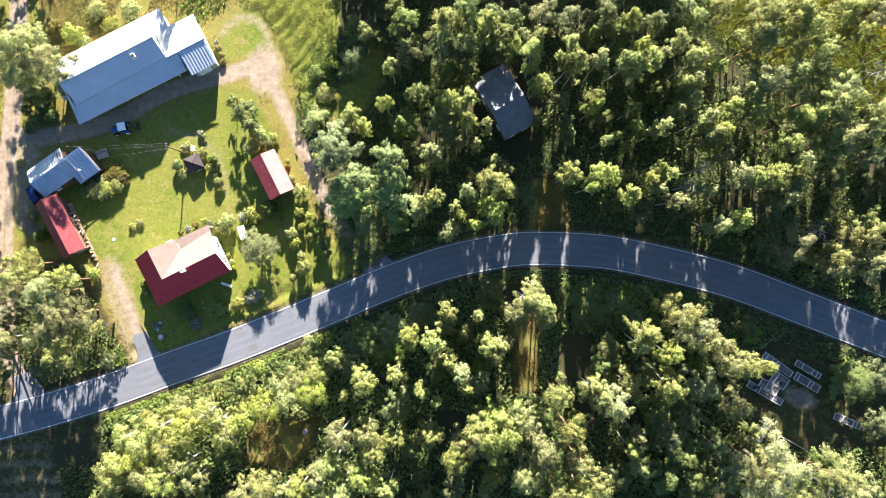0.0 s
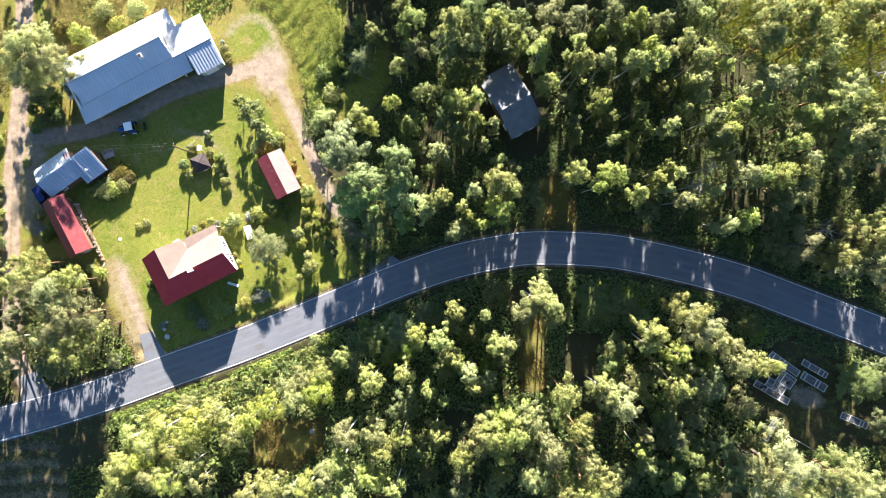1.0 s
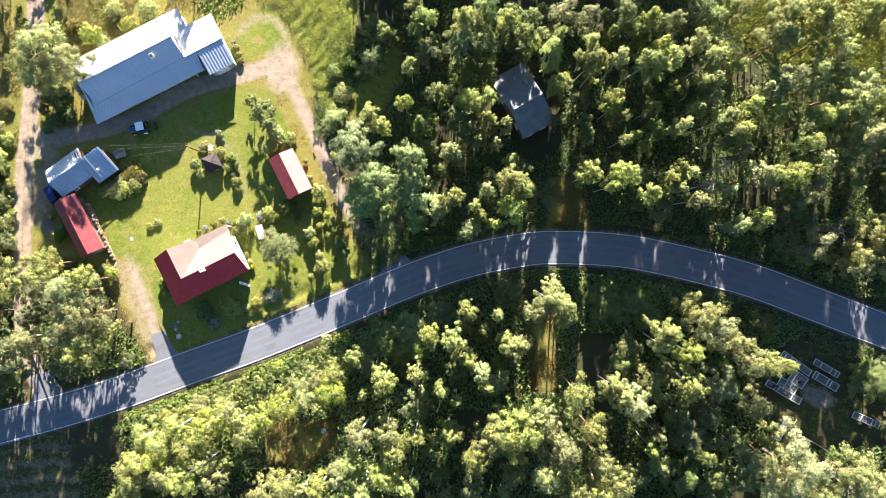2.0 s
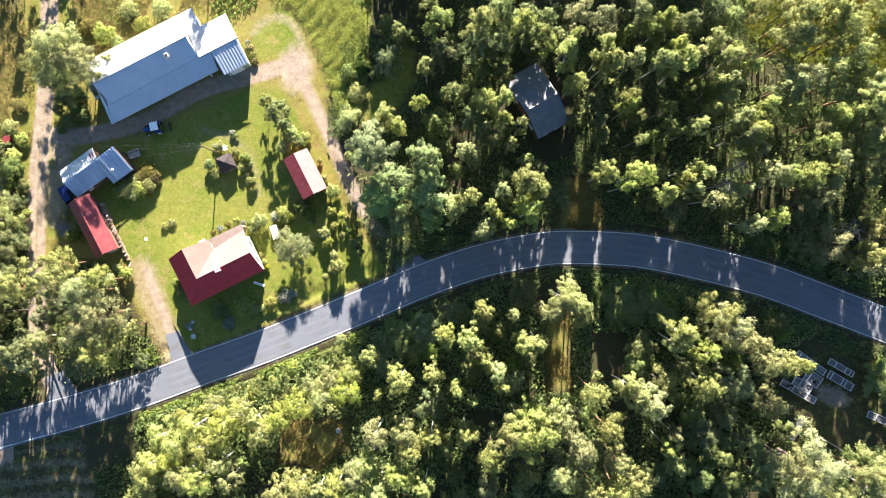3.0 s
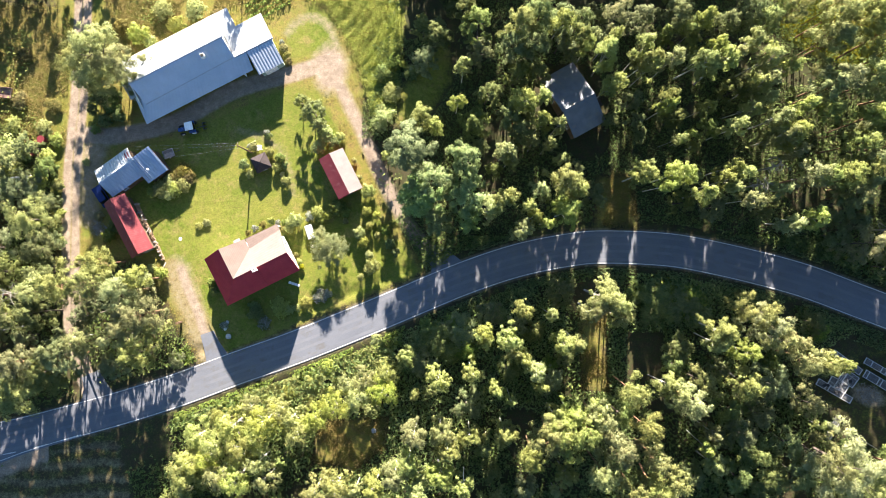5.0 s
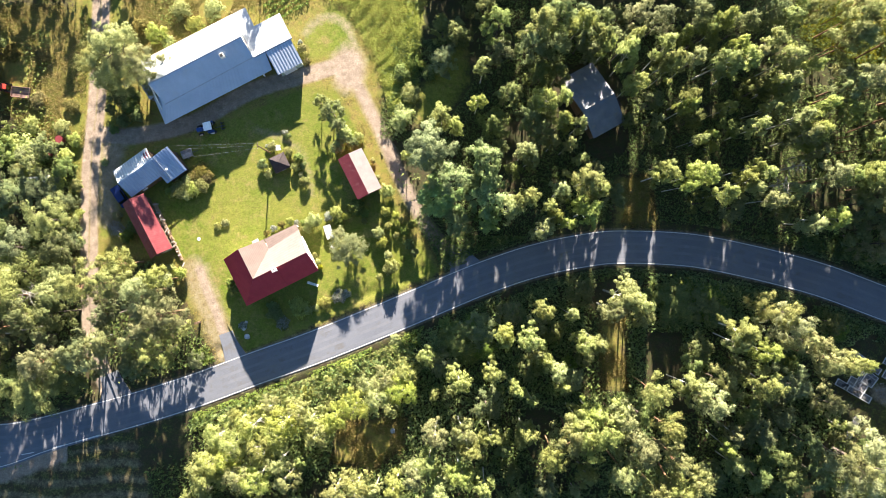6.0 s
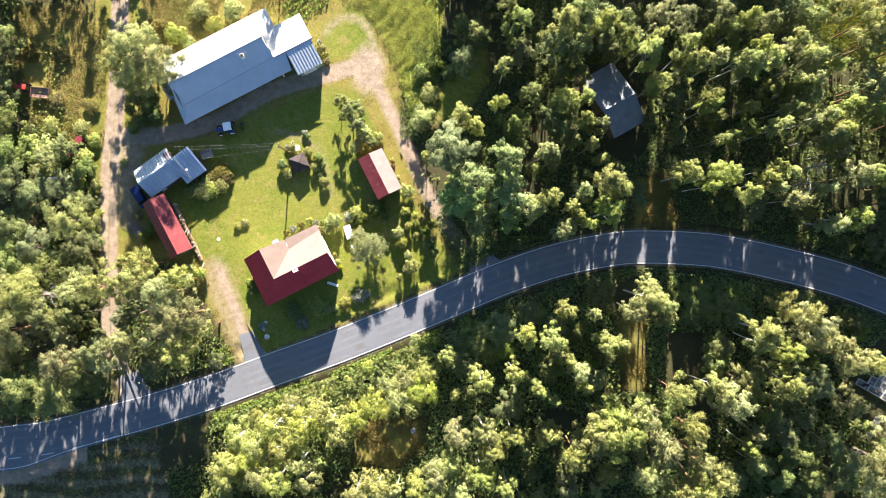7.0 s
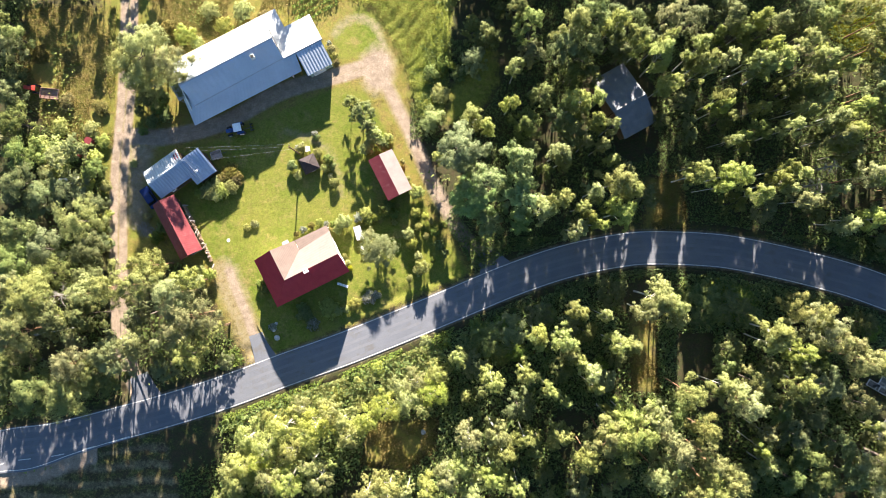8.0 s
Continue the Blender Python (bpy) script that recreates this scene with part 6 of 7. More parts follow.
cart(-57.51, 16.00, 20, 1.7, 1.25, M_GREY_WOOD, "small grey two-wheeled garden trailer")
red_tractor(-88.98, 27.56, 172)
cart(-86.23, 26.67, 174, 3.0, 1.7, M_RUST_WOOD, "flat farm trailer with rusty brown planks")
car(-82.85, 11.55, 5, M_WHITE_METAL, "abandoned pale car among bushes", 3.9, 1.6)


def drum(x, y, r, h, material, label):
    d = thing("drum", x, y, None, 0, label, "drum")
    bm = bmesh.new()
    rod(bm, (0, 0, -0.1), (0, 0, h), r, r, 20)
    part("shell", bm, material, d)
    for z in (0.3 * h, 0.65 * h, h - 0.03):
        bm = bmesh.new()
        rod(bm, (0, 0, z), (0, 0, z + 0.05), r * 1.04, r * 1.04, 20)
        part("hoop", bm, material, d)
    return d


drum(-79.27, 18.55, 0.6, 1.1, M_RED_SHEET, "red-painted tank beside the track verge")
drum(-81.25, 16.17, 0.45, 0.8, M_RED_SHEET, "faded pink metal drum in bushes")


# ---- small things of the yard ----
def garden_bench(x, y, turn, length, label):
    b = thing("bench", x, y, None, turn, label, "bench")
    for k in (-0.14, 0, 0.14):
        bm = bmesh.new()
        box(bm, (length, 0.12, 0.05), (0, k, 0.45), bevel=0.01)
        part("seat_plank", bm, M_WHITE_METAL, b)
    for s in (-1, 1):
        bm = bmesh.new()
        box(bm, (0.08, 0.38, 0.48), (s * (length / 2 - 0.2), 0, 0.20), bevel=0.01)
        part("leg", bm, M_WHITE_METAL, b)
    return b


def table(x, y, turn, w, d, label):
    t = thing("table", x, y, None, turn, label, "table")
    bm = bmesh.new()
    box(bm, (w, d, 0.06), (0, 0, 0.74), bevel=0.015)
    part("tabletop", bm, M_WHITE_METAL, t)
    for sx in (-1, 1):
        for sy in (-1, 1):
            bm = bmesh.new()
            box(bm, (0.07, 0.07, 0.8), (sx * (w / 2 - 0.08), sy * (d / 2 - 0.08), 0.32))
            part("leg", bm, M_WHITE_METAL, t)
    return t


def lidded_chest(x, y, turn, w, d):
    c = thing("storage_chest", x, y, None, turn, "white storage chest with a slanted lid", "chest")
    bm = bmesh.new()
    box(bm, (w, d, 0.85), (0, 0, 0.35), bevel=0.02)
    part("body", bm, M_GREY_WOOD, c)
    bm = bmesh.new()
    box(bm, (w + 0.12, d + 0.12, 0.06), (0, 0, 0.86), (5, 0, 0), 0.02)
    part("lid", bm, M_WHITE_METAL, c)
    return c


garden_bench(-36.06, -5.94, -18, 1.9, "white plank garden bench by the house")
table(-42.12, 16.92, 10, 0.85, 0.85, "small white garden table")
lidded_chest(-33.42, 2.72, 16, 1.05, 2.2)
table(-32.66, 0.28, 60, 0.5, 0.7, "small white side table under a tree")

well = thing("well_cover", -55.52, 1.61, None, 0, "round pale concrete well cover in the lawn", "well cover")
bm = bmesh.new()
rod(bm, (0, 0, -0.3), (0, 0, 0.04), 0.26, 0.26, 20)
part("ring", bm, M_CONCRETE, well)
bm = bmesh.new()
rod(bm, (0, 0, 0.04), (0, 0, 0.07), 0.29, 0.28, 20)
part("lid", bm, M_WHITE_WALL, well)


def stone(x, y, r):
    bm = bmesh.new()
    bmesh.ops.create_icosphere(bm, subdivisions=3, radius=r)
    for v in bm.verts:
        v.co *= 1 + 0.25 * noise.noise(v.co * 1.7 / r + Vector((x, y, 0)))
        v.co.z *= 0.6
    ob = part("stone", bm, M_STONE)
    ob.matrix_basis = pose(x, y, gz(x, y) + r * 0.2)
    tagged(ob, "pale weathered boulder lying in grass", "stone", "boulders")


stone(-47.09, -14.70, 0.46)
stone(-47.68, -13.39, 0.35)
stone(-47.31, -12.36, 0.3)
stone(-22.7, -30.1, 0.42)


# an added post, as high as the dark bar on the ground needs
def gate_post(x, y, height):
    p = thing("gate_post", x, y, None, 8, "stout brown timber post added beside the entry for its shadow", "post")
    bm = bmesh.new()
    box(bm, (0.32, 0.32, height + 0.4), (0, 0, height / 2 - 0.2), bevel=0.02)
    part("shaft", bm, M_BROWN_WOOD, p)
    bm = bmesh.new()
    box(bm, (0.40, 0.40, 0.06), (0, 0, height + 0.03), bevel=0.015)
    part("cap", bm, M_BROWN_WOOD, p)


gate_post(-55.1, -12.3, 1.9)


def log_pile(x, y, turn, length, height, seed):
    """Split firewood, stacked with its ends out."""
    rng = random.Random(seed)
    p = thing("firewood_stack", x, y, None, turn, "stack of split firewood along the woodshed", "firewood", "firewood stacks")
    shared = []
    for k in range(3):
        bm = bmesh.new()
        rod(bm, (0, -0.2, 0), (0, 0.2, 0), 0.065 + 0.015 * k, 0.06 + 0.015 * k, 6 + k)
        first = part("log", bm, M_LOG_END, p)
        shared.append(first.data)
        bpy.data.objects.remove(first)
    n = int(length / 0.16)
    for i in range(n):
        top = height * (0.6 + 0.4 * math.sin(i * 0.7 + seed) ** 2)
        for j in range(max(1, int(top / 0.15))):
            o = new("log", rng.choice(shared))
            o.parent = p
            o.matrix_basis = pose((i - n / 2) * 0.16 + rng.uniform(-0.03, 0.03) + 0.07 * (j % 2), rng.uniform(-0.08, 0.08), 0.06 + j * 0.145,
                                  rng.uniform(-6, 6), rng.uniform(0, 180), rng.uniform(-8, 8))
    return p


log_pile(-62.35, 6.30, -63, 3.0, 0.9, 1)
log_pile(-60.95, 3.55, -63, 2.9, 1.0, 2)
log_pile(-59.60, 0.90, -63, 2.8, 0.8, 3)
log_pile(-58.55, -1.25, -63, 1.6, 0.7, 5)


def utility_pole(x, y, height):
    p = thing("utility_pole", x, y, None, 0, "weathered wooden utility pole beside the gazebo", "pole")
    bm = bmesh.new()
    rod(bm, (0, 0, -0.6), (0, 0, height), 0.13, 0.09, 10)
    part("pole", bm, M_BROWN_WOOD, p)
    bm = bmesh.new()
    box(bm, (0.10, 1.0, 0.10), (0, 0, height - 0.3), bevel=0.01)
    part("crossarm", bm, M_BROWN_WOOD, p)
    for k in (-0.4, 0, 0.4):
        bm = bmesh.new()
        rod(bm, (0, k, height - 0.25), (0, k, height - 0.05), 0.05, 0.03, 8)
        part("insulator", bm, M_WHITE_METAL, p)
    return p


POLE = (-43.52, 16.17)
utility_pole(*POLE, 7.6)


def wire(a, b, sag):
    bm = bmesh.new()
    a, b = Vector(a), Vector(b)
    prev = a
    for k in range(1, 13):
        t = k / 12
        p = a.lerp(b, t) - Vector((0, 0, sag * 4 * t * (1 - t)))
        rod(bm, prev, p, 0.005, 0.005, 4)
        prev = p
    tagged(part("power_line", bm, M_STEEL), "thin overhead power line", "cable", "power lines")


TOP = gz(*POLE) + 7.5
for dy, ex, ey, ez in ((0.4, -61.34, 16.65, 1.6), (0.0, -61.33, 16.09, 1.6), (-0.4, -57.76, 14.91, 0.2)):
    wire((POLE[0], POLE[1] + dy, TOP), (ex, ey, ez), 0.35)


# ---- old timber racks in the clearing ----
def timber_rack(x0, y0, x1, y1, width, seed, height=0.55):
    """A long low rack: plank top, pale cross battens and trestle legs."""
    rng = random.Random(seed)
    length, turn = math.hypot(x1 - x0, y1 - y0), math.degrees(math.atan2(y1 - y0, x1 - x0))
    x, y = (x0 + x1) / 2, (y0 + y1) / 2
    r = thing("timber_rack", x, y, None, turn, "low rack of weathered grey planks with pale battens", "rack", "timber racks")
    n = max(3, int(width / 0.17))
    for k in range(n):
        bm = bmesh.new()
        box(bm, (length - rng.uniform(0, 0.25), width / n - 0.025, 0.04), (rng.uniform(-0.06, 0.06), (k + 0.5 - n / 2) * width / n, height + rng.uniform(-0.01, 0.01)), bevel=0.006)
        part("plank", bm, M_OLD_PLANK, r)
    for side in (-1, 1):
        bm = bmesh.new()
        box(bm, (length, 0.09, 0.07), (0, side * (width / 2 - 0.03), height + 0.05), bevel=0.008)
        part("side_rail", bm, M_STONE, r)
    for u in sorted([-0.485, 0.485] + [rng.uniform(-0.4, 0.4) for _ in range(3)]):
        bm = bmesh.new()
        box(bm, (0.16, width - 0.16, 0.06), (u * length, 0, height + 0.05), bevel=0.008)
        part("batten", bm, M_STONE, r)
    for u in (-0.4, 0.0, 0.4):
        for s in (-1, 1):
            bm = bmesh.new()
            box(bm, (0.08, 0.08, height + 0.2), (u * length, s * (width / 2 - 0.06), height / 2 - 0.12))
            part("leg", bm, M_GREY_WOOD, r)
    return r


timber_rack(56.71, -18.21, 60.68, -20.53, 1.0, 1)
timber_rack(51.62, -16.96, 56.21, -20.28, 1.1, 2)
timber_rack(56.57, -20.28, 60.44, -22.60, 1.3, 3)
timber_rack(48.99, -21.58, 54.56, -24.78, 1.1, 4)
timber_rack(62.56, -26.62, 66.87, -28.47, 1.1, 5)
timber_rack(50.56, -30.81, 52.43, -27.49, 1.0, 6, 0.4)
timber_rack(52.97, -20.30, 55.18, -21.91, 2.0, 7, 0.7)
timber_rack(50.97, -21.39, 53.80, -22.99, 1.6, 8, 0.62)


def loose_board(x, y, turn, length, lift=0.82, tilt=0.0, label="loose weathered board lying across the racks"):
    bm = bmesh.new()
    box(bm, (length, 0.16, 0.04), (0, 0, 0), bevel=0.006)
    ob = part("board", bm, M_GREY_WOOD)
    ob.matrix_basis = pose(x, y, gz(x, y) + lift, 0, tilt, turn)
    tagged(ob, label, "board", "loose boards")


board_rng = random.Random(17)
for k in range(11):
    u = (k + board_rng.uniform(-0.4, 0.4)) / 10
    loose_board(-62.9 + 4.9 * u + board_rng.uniform(0.0, 0.3), 7.3 - 9.6 * u + board_rng.uniform(-0.2, 0.2), 27 + board_rng.uniform(-50, 50),
                board_rng.uniform(0.5, 1.1), 0.85, board_rng.uniform(4, 22), "grey board leaning over the stacked firewood")


for bx, by, turn, length in ((52.6, -22.2, -62, 1.9), (53.3, -22.0, -20, 1.6), (54.2, -21.2, 40, 1.3), (51.6, -22.0, -35, 1.5), (54.6, -21.0, -34, 1.8), (52.2, -22.6, 12, 1.2), (53.9, -21.8, -75, 1.1)):
    loose_board(bx, by, turn, length)


def planter(x, y, r):
    p = thing("barrel", x, y, None, 0, "small black barrel set on the timber racks", "barrel", "black barrels")
    p.location.z += 0.6
    bm = bmesh.new()
    rod(bm, (0, 0, 0), (0, 0, 0.35), r * 0.9, r, 14)
    part("shell", bm, M_RUBBER, p)


planter(50.08, -22.23, 0.24)
planter(50.62, -22.22, 0.24)
planter(51.93, -23.29, 0.22)
planter(52.47, -23.29, 0.22)
planter(54.16, -21.56, 0.27)


def brush_heap(x, y, r, seed):
    """Loose twigs and splinters, thrown out in a ragged oval."""
    rng = random.Random(seed)
    bm = bmesh.new()
    for _ in range(300):
        a, d = rng.uniform(0, 6.28), r * rng.random() ** 0.7 * rng.uniform(0.6, 1.25)
        h = 0.25 * max(0, 1 - d / r) * rng.random()
        c = Vector((1.25 * d * math.cos(a), 0.8 * d * math.sin(a), 0.05 + h))
        w = Vector((rng.gauss(0.8, 0.6), rng.gauss(-0.4, 0.6), rng.uniform(-0.12, 0.12))).normalized() * rng.uniform(0.12, 0.5)
        rod(bm, c - w, c + w, 0.022, 0.012, 4)
    ob = part("brush_heap", bm, M_DEAD)
    ob.matrix_basis = pose(x, y, gz(x, y), 0, 0, -30)
    tagged(ob, "heap of dry grey brushwood on bare ground", "brushwood", "brushwood heaps", kind="stuff")


brush_heap(PILE_X, PILE_Y, 1.9, 4)
brush_heap(-69.4, 3.2, 1.6, 9)


# ---- dead trees and fallen trunks ----
def dead_tree(x, y, h, spread, seed, lean=(0, 0)):
    rng = random.Random(seed)
    t = thing("dead_tree", x, y, None, 0, "bare grey dead tree with spreading branches", "tree", "dead trees")
    bm = bmesh.new()
    rod(bm, (0, 0, -0.5), (lean[0] * 0.6, lean[1] * 0.6, h * 0.6), 0.17, 0.12, 8)
    rod(bm, (lean[0] * 0.6, lean[1] * 0.6, h * 0.6), (lean[0], lean[1], h), 0.12, 0.04, 8)
    part("trunk", bm, M_DEAD, t)
    for k in range(16):
        z = h * (0.45 + 0.55 * k / 16)
        base = Vector((lean[0] * z / h, lean[1] * z / h, z))
        a = k * 2.4 + rng.uniform(-0.4, 0.4)
        tip = base + Vector((math.cos(a), math.sin(a), 0.35)) * spread * rng.uniform(0.5, 1.0)
        mid = base.lerp(tip, 0.5) + Vector((rng.uniform(-0.2, 0.2), rng.uniform(-0.2, 0.2), 0.12))
        bm = bmesh.new()
        rod(bm, base, mid, 0.055, 0.035, 5)
        rod(bm, mid, tip, 0.035, 0.012, 5)
        for j in range(5):
            p = mid.lerp(tip, rng.random())
            rod(bm, p, p + Vector((rng.uniform(-1, 1), rng.uniform(-1, 1), rng.uniform(0, 0.6))) * spread * 0.3, 0.018, 0.006, 4)
        part("branch", bm, M_DEAD, t)
    return t


dead_tree(58.29, 2.75, 6.5, 2.6, 1)
dead_tree(67.06, 27.19, 10.0, 3.0, 2)
dead_tree(39.57, 12.37, 10.0, 1.6, 3)
dead_tree(37.78, 9.73, 9.0, 1.5, 4)
dead_tree(58.81, -36.34, 9.5, 2.2, 5)
dead_tree(-79.86, -6.99, 8.0, 2.4, 6)


def fallen_trunk(x0, y0, x1, y1, z0, z1, r, material, label):
    a, b = Vector((x0, y0, gz(x0, y0) + z0)), Vector((x1, y1, gz(x1, y1) + z1))
    bm = bmesh.new()
    rod(bm, a, a.lerp(b, 0.5) + Vector((0.05, 0.08, 0)), r, r * 0.8, 9)
    rod(bm, a.lerp(b, 0.5) + Vector((0.05, 0.08, 0)), b, r * 0.8, r * 0.45, 9)
    tagged(part("fallen_trunk", bm, material), label, "trunk", "fallen trunks")


fallen_trunk(-88.04, -14.19, -78.65, -12.43, -0.1, 4.5, 0.19, M_BIRCH_BARK, "leaning pale birch trunk among the trees")
fallen_trunk(-73.60, -15.01, -67.72, -13.86, -0.1, 4.0, 0.18, M_BIRCH_BARK, "leaning pale birch trunk among the trees")
fallen_trunk(-88.82, -5.27, -83.51, -5.01, -0.1, 3.0, 0.12, M_DEAD, "grey leaning dead trunk in thicket")
fallen_trunk(54.25, -30.13, 58.67, -32.61, 0.1, 0.5, 0.12, M_DEAD, "grey dead trunk lying in the clearing")
fallen_trunk(33.67, -19.23, 32.93, -19.62, -0.1, 7.0, 0.2, M_BIRCH_BARK, "leaning pale birch trunk among the trees")
fallen_trunk(53.17, 33.91, 49.41, 32.03, -0.1, 0.3, 0.14, M_PINE_BARK, "windfallen pine trunk on the forest floor")
fallen_trunk(63.65, 33.96, 65.23, 34.17, -0.1, 9.0, 0.16, M_PINE_BARK, "leaning pine trunk at the wood's edge")


# ---- undergrowth, grass and crop ----
def scatter(count, x0, x1, y0, y1, keep, seed):
    rng = np.random.RandomState(seed)
    x, y = rng.uniform(x0, x1, count), rng.uniform(y0, y1, count)
    ok = keep(x, y)
    return x[ok], y[ok], rng


def patchy(x, y, scale, seed):
    """Smooth values from 0 to 1 in patches of about scale metres."""
    rng = np.random.RandomState(seed)
    out = np.zeros(x.shape)
    for _ in range(7):
        a, f, p = rng.uniform(0, 6.28), rng.uniform(0.6, 1.7) * 3.1 / scale, rng.uniform(0, 6.28)
        out += np.sin((x * np.cos(a) + y * np.sin(a)) * f + p)
    return 0.5 + 0.5 * np.tanh(out / 2.2)


def stuff(name, x, y, rng, height, size, aspect, upright, material, label, category):
    n = len(x)
    z = gz_many(x, y) + height * rng.rand(n) ** 1.3 + 0.03
    nrm = rng.normal(size=(n, 3))
    nrm[:, 2] = np.abs(nrm[:, 2]) * (1 - upright) * 2 + 0.1
    nrm /= np.linalg.norm(nrm, axis=1, keepdims=True)
    soft_n = unit(nrm * 0.8 + np.array([0, 0.12, 0.55]) + rng.normal(size=nrm.shape) * 0.12)
    ob = leaves_mesh(name, np.stack((x, y, z), -1), nrm, size, aspect, rng, material, None, soft_n)
    tagged(ob, label, category, kind="stuff")


def blades(name, x, y, rng, height, width, material, label, category):
    """Tall grass: thin upright blades that bend over."""
    n = len(x)
    base = np.stack((x, y, gz_many(x, y) - 0.05), -1)
    a = rng.uniform(0, 6.28, n)
    side = np.stack((np.cos(a), np.sin(a), np.zeros(n)), -1) * width
    h = height * (0.5 + 0.8 * rng.rand(n))
    b = rng.uniform(0, 6.28, n)
    bend = np.stack((np.cos(b) * 0.55 * h, np.sin(b) * 0.55 * h, h), -1)
    verts = np.stack((base - side, base + side, base + bend * 0.6 + side * 0.8, base + bend + np.array([0, 0, -0.1])), 1).reshape(-1, 3)
    i = np.arange(n) * 4
    faces = np.concatenate((np.stack((i, i + 1, i + 2), -1), np.stack((i, i + 2, i + 3), -1)))
    tagged(part_data(name, verts.tolist(), faces.tolist(), material), label, category, kind="stuff")


def sunlit(x, y):
    return np.maximum.reduce([inside(p, x, y) for p in SUNLIT_GRASS])


def wooded(x, y):
    return (sunlit(x, y) < 0) & ((distance_to(ROAD, x, y) > 4.2) & (inside(YARD, x, y) < 0.5) & (inside(FIELD_EDGE, x, y) < 0) & (inside(BARE_SOUTH, x, y) < 0)
            & (distance_to(TRACK, x, y) > 2.2) & (inside(WEST_MEADOW, x, y) < 0) & (inside(CLEARING, x, y) < -0.5) & (inside(SHADY_GRASS, x, y) < -0.3) & (np.hypot(x - 10, y - 24.5) > 6.5))


x, y, rng = scatter(280000, -104, 82, -2, 46, lambda x, y: wooded(x, y) & (patchy(x, y, 9, 1) > np.where(x > 0, 0.15, 0.4)), 41)
stuff("bilberry", x, y, rng, 0.5, 0.24, 0.6, 0.3, L_UNDER, "low carpet of bilberry and moss on the forest floor", "undergrowth")
x, y, rng = scatter(130000, -104, 82, -46, 2, lambda x, y: wooded(x, y) & (patchy(x, y, 9, 1) > 0.32), 21)
stuff("undergrowth", x, y, rng, 1.1, 0.36, 0.6, 0.35, L_UNDER, "low green undergrowth of bilberry, ferns and saplings", "undergrowth")
x, y, rng = scatter(26000, -104, 82, -46, 46, lambda x, y: wooded(x, y) & (patchy(x, y, 6, 5) > 0.62), 22)
stuff("bracken", x, y, rng, 1.6, 0.5, 0.5, 0.3, L_SHRUB, "thickets of bracken and young leafy shoots", "bracken")

x, y, rng = scatter(120000, -56, 80, -46, 0, lambda x, y: wooded(x, y) & (patchy(x, y, 8, 31) > 0.35), 33)
stuff("thicket", x, y, rng, 1.6, 0.34, 0.6, 0.3, L_SHRUB, "leafy green thicket between the southern trees", "thicket")


def south_verge(x, y):
    d = distance_to(ROAD, x, y)
    return (d > 3.45) & (d < 6.4) & (inside(FIELD_EDGE, x, y) < 0) & (patchy(x, y, 4, 8) > 0.25)


x, y, rng = scatter(240000, -56, 76, -32, 2, lambda x, y: south_verge(x, y) & (inside(YARD, x, y) < 0), 23)
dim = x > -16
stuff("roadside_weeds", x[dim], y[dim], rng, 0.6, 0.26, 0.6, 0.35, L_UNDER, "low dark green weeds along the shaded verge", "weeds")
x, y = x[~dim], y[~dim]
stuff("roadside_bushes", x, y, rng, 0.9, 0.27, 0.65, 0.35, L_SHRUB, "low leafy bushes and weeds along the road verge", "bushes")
x, y, rng = scatter(210000, -104, -18, 14, 62, lambda x, y: ((inside(MEADOW, x, y) > 0.3) | (inside(WEST_MEADOW, x, y) > 0)) & (patchy(x, y, 5, 9) > 0.2), 24)
blades("meadow_grass", x, y, rng, 0.45, 0.03, L_GRASS, "tall dry golden meadow grass", "grass")
x, y, rng = scatter(260000, -56, -16, -33, -14, lambda x, y: (inside(LOW_WEEDS, x, y) > -0.6) & (distance_to(ROAD, x, y) > 4.4) & (patchy(x, y, 2.5, 37) > 0.12), 38)
stuff("low_weeds", x, y, rng, 0.25 + 0.75 * patchy(x, y, 3.5, 39), 0.24, 0.55, 0.3, L_ASPEN, "sunlit yellow-green weeds and suckers on the bank", "weeds")
x, y, rng = scatter(110000, 42, 82, 20, 48, lambda x, y: (inside(GLADE, x, y) > -1.5) & (patchy(x, y, 4, 43) > 0.12), 44)
blades("glade_grass", x, y, rng, 0.5, 0.035, L_GLADE, "sunlit yellow-green grass under the pines", "grass")
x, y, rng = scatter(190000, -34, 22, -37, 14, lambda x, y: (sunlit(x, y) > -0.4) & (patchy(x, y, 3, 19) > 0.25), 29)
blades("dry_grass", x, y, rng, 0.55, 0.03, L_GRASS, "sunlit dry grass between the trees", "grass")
x, y, rng = scatter(26000, -104, -18, 14, 62, lambda x, y: ((inside(MEADOW, x, y) > 0.3) | (inside(WEST_MEADOW, x, y) > 0)) & (patchy(x, y, 7, 12) > 0.78), 25)
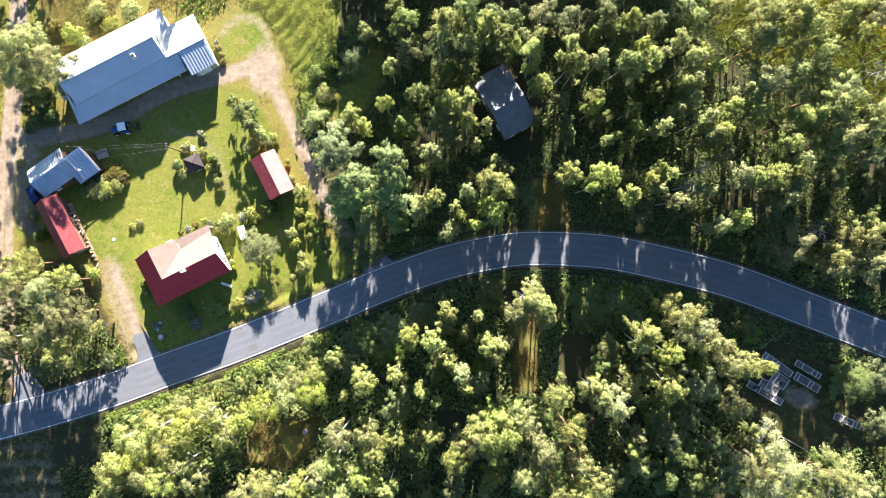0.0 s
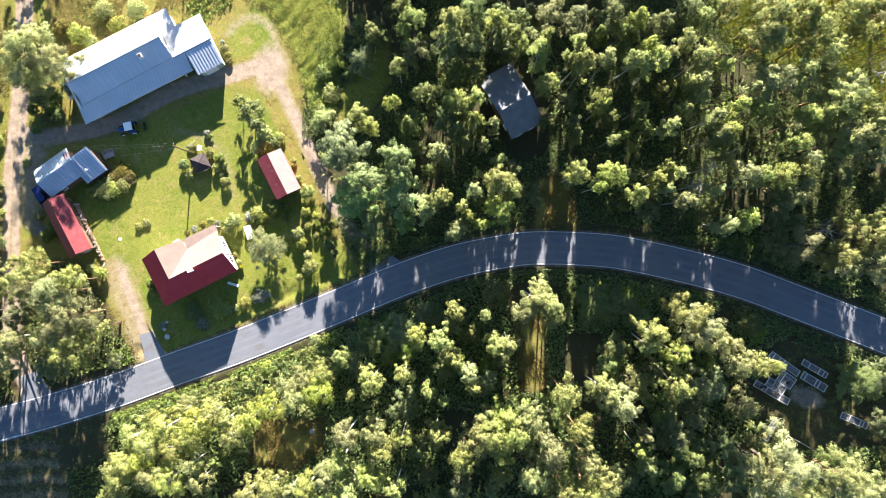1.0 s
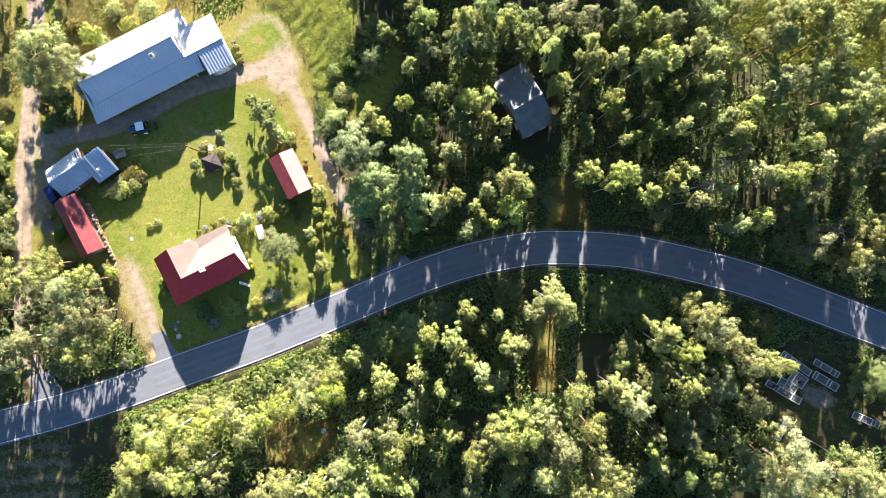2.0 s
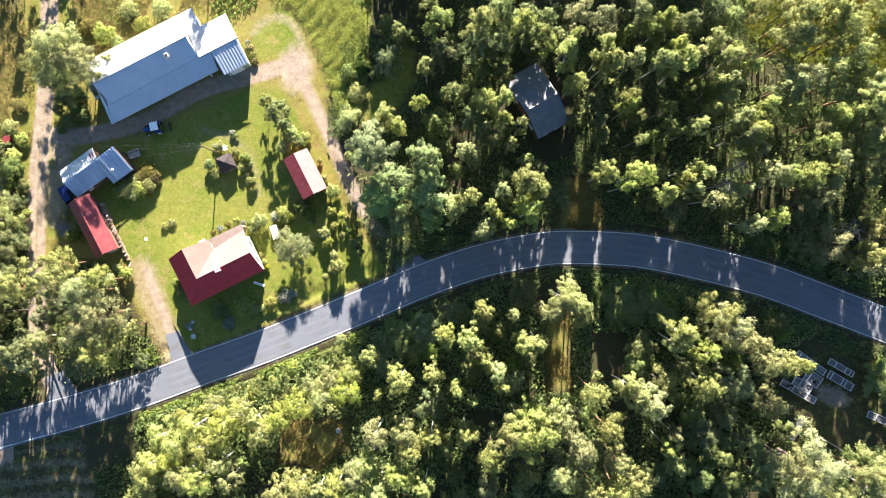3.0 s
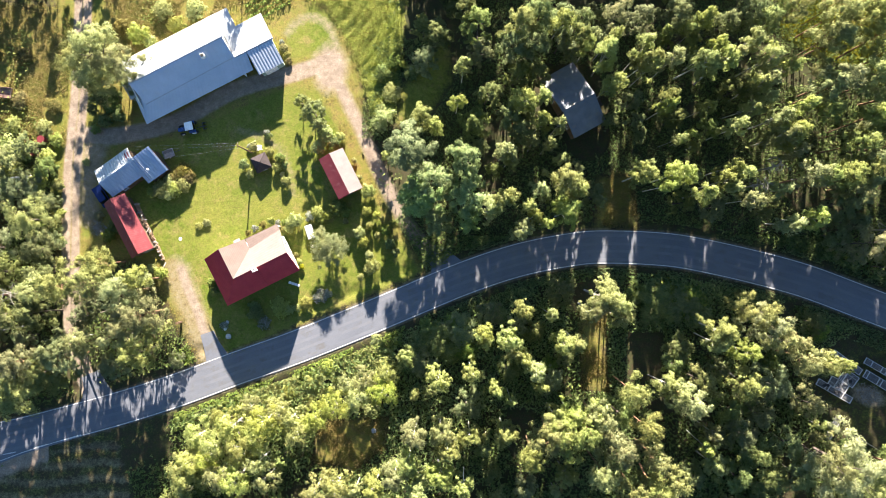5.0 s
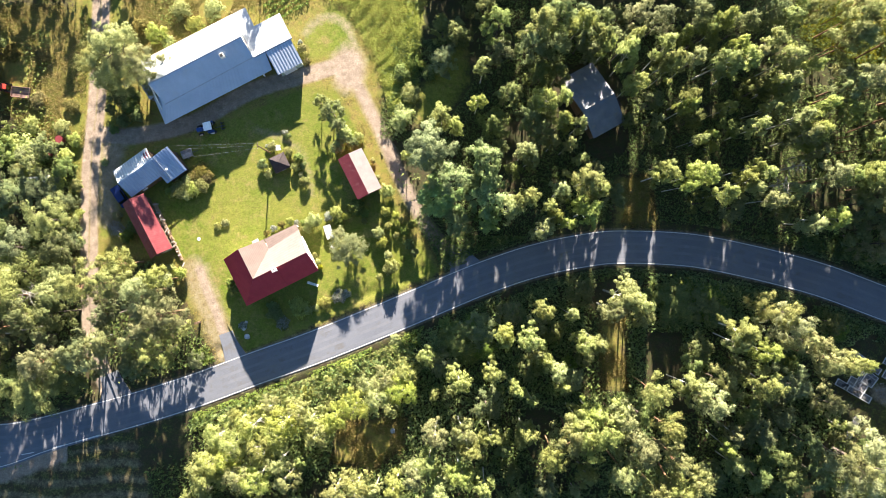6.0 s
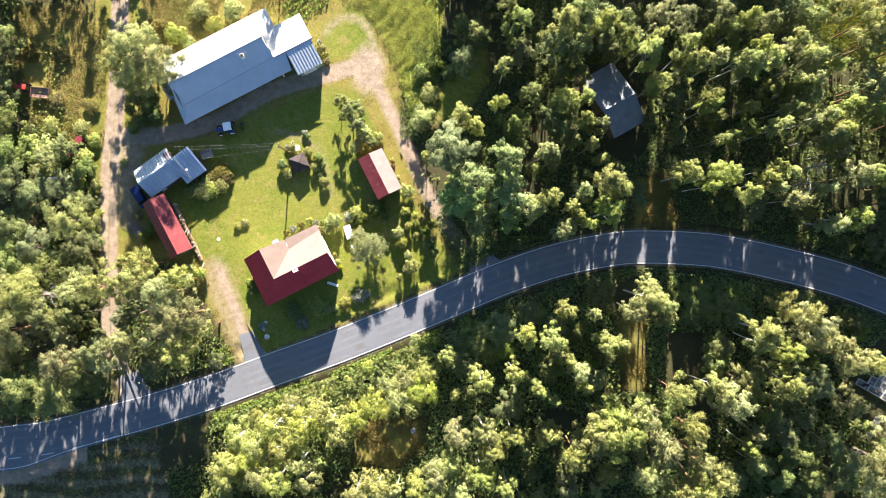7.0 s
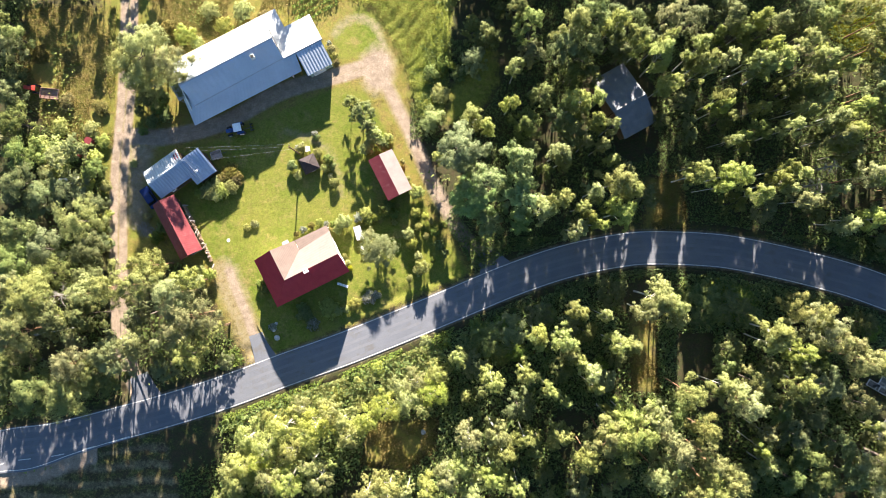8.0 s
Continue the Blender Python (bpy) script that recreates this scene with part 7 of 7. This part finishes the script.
stuff("meadow_weeds", x, y, rng, 0.9, 0.36, 0.5, 0.4, L_CROP, "patches of green weeds in the meadow", "weeds")


def weedy_edge(x, y):
    rim = (inside(YARD, x, y) > -0.5) & (inside(LAWN, x, y) < -0.3) & (inside(MEADOW, x, y) < 0) & (inside(NORTH_GRASS, x, y) < 0)
    lanes = np.minimum.reduce([distance_to(TRACK, x, y) - 1.75, distance_to(LANE, x, y) - 1.5, distance_to(LOOP, x, y) - 1.5, distance_to(ENTRY, x, y) - 2.0])
    return rim & (lanes > 0) & (np.hypot(x - GRAVEL_X, y - GRAVEL_Y) > 3.8) & (patchy(x, y, 4, 15) > 0.35)


x, y, rng = scatter(160000, -80, -14, -24, 62, weedy_edge, 26)
blades("verge_grass", x, y, rng, 0.28, 0.025, L_GRASS, "unmown yellowing grass along the tracks", "grass")


def crop_rows(x, y):
    """How high the lodged growth stands, 0 to 1, in slanting ragged swathes."""
    row = np.sin((x * 0.62 - y * 0.78) * 2 * np.pi / 2.1 + 2.4 * np.sin(0.42 * x + 0.27 * y) + 1.2 * np.sin(0.9 * x - 0.7 * y))
    return np.clip(0.5 + 0.22 * row + 0.5 * (patchy(x, y, 2.2, 17) - 0.5) + 0.45 * (patchy(x, y, 6, 18) - 0.5), 0.05, 1)


x, y, rng = scatter(230000, -38, -12, 8, 62, lambda x, y: inside(CROP, x, y) > 1.2 * np.random.RandomState(8).rand(len(x)) - 0.6, 27)
stuff("crop", x, y, rng, 0.75 * crop_rows(x, y), 0.17, 0.35, 0.3, L_BRACKEN, "lush lime-green bracken-like growth in slanting swathes", "crop")
GARDEN_ROWS = [(-44.1, 38.0), (-37.4, 41.4), (-35.5, 46.8), (-41.3, 46.8), (-45.2, 41.9)]
x, y, rng = scatter(16000, -56, -30, 34, 52, lambda x, y: (inside(GARDEN_ROWS, x, y) > 0) & (np.sin((x * -0.5 + y * 0.87) * 2 * np.pi / 1.1) > 0.0), 28)
stuff("potato_rows", x, y, rng, 0.5, 0.3, 0.6, 0.3, L_SHRUB, "rows of leafy green potato plants", "crop")
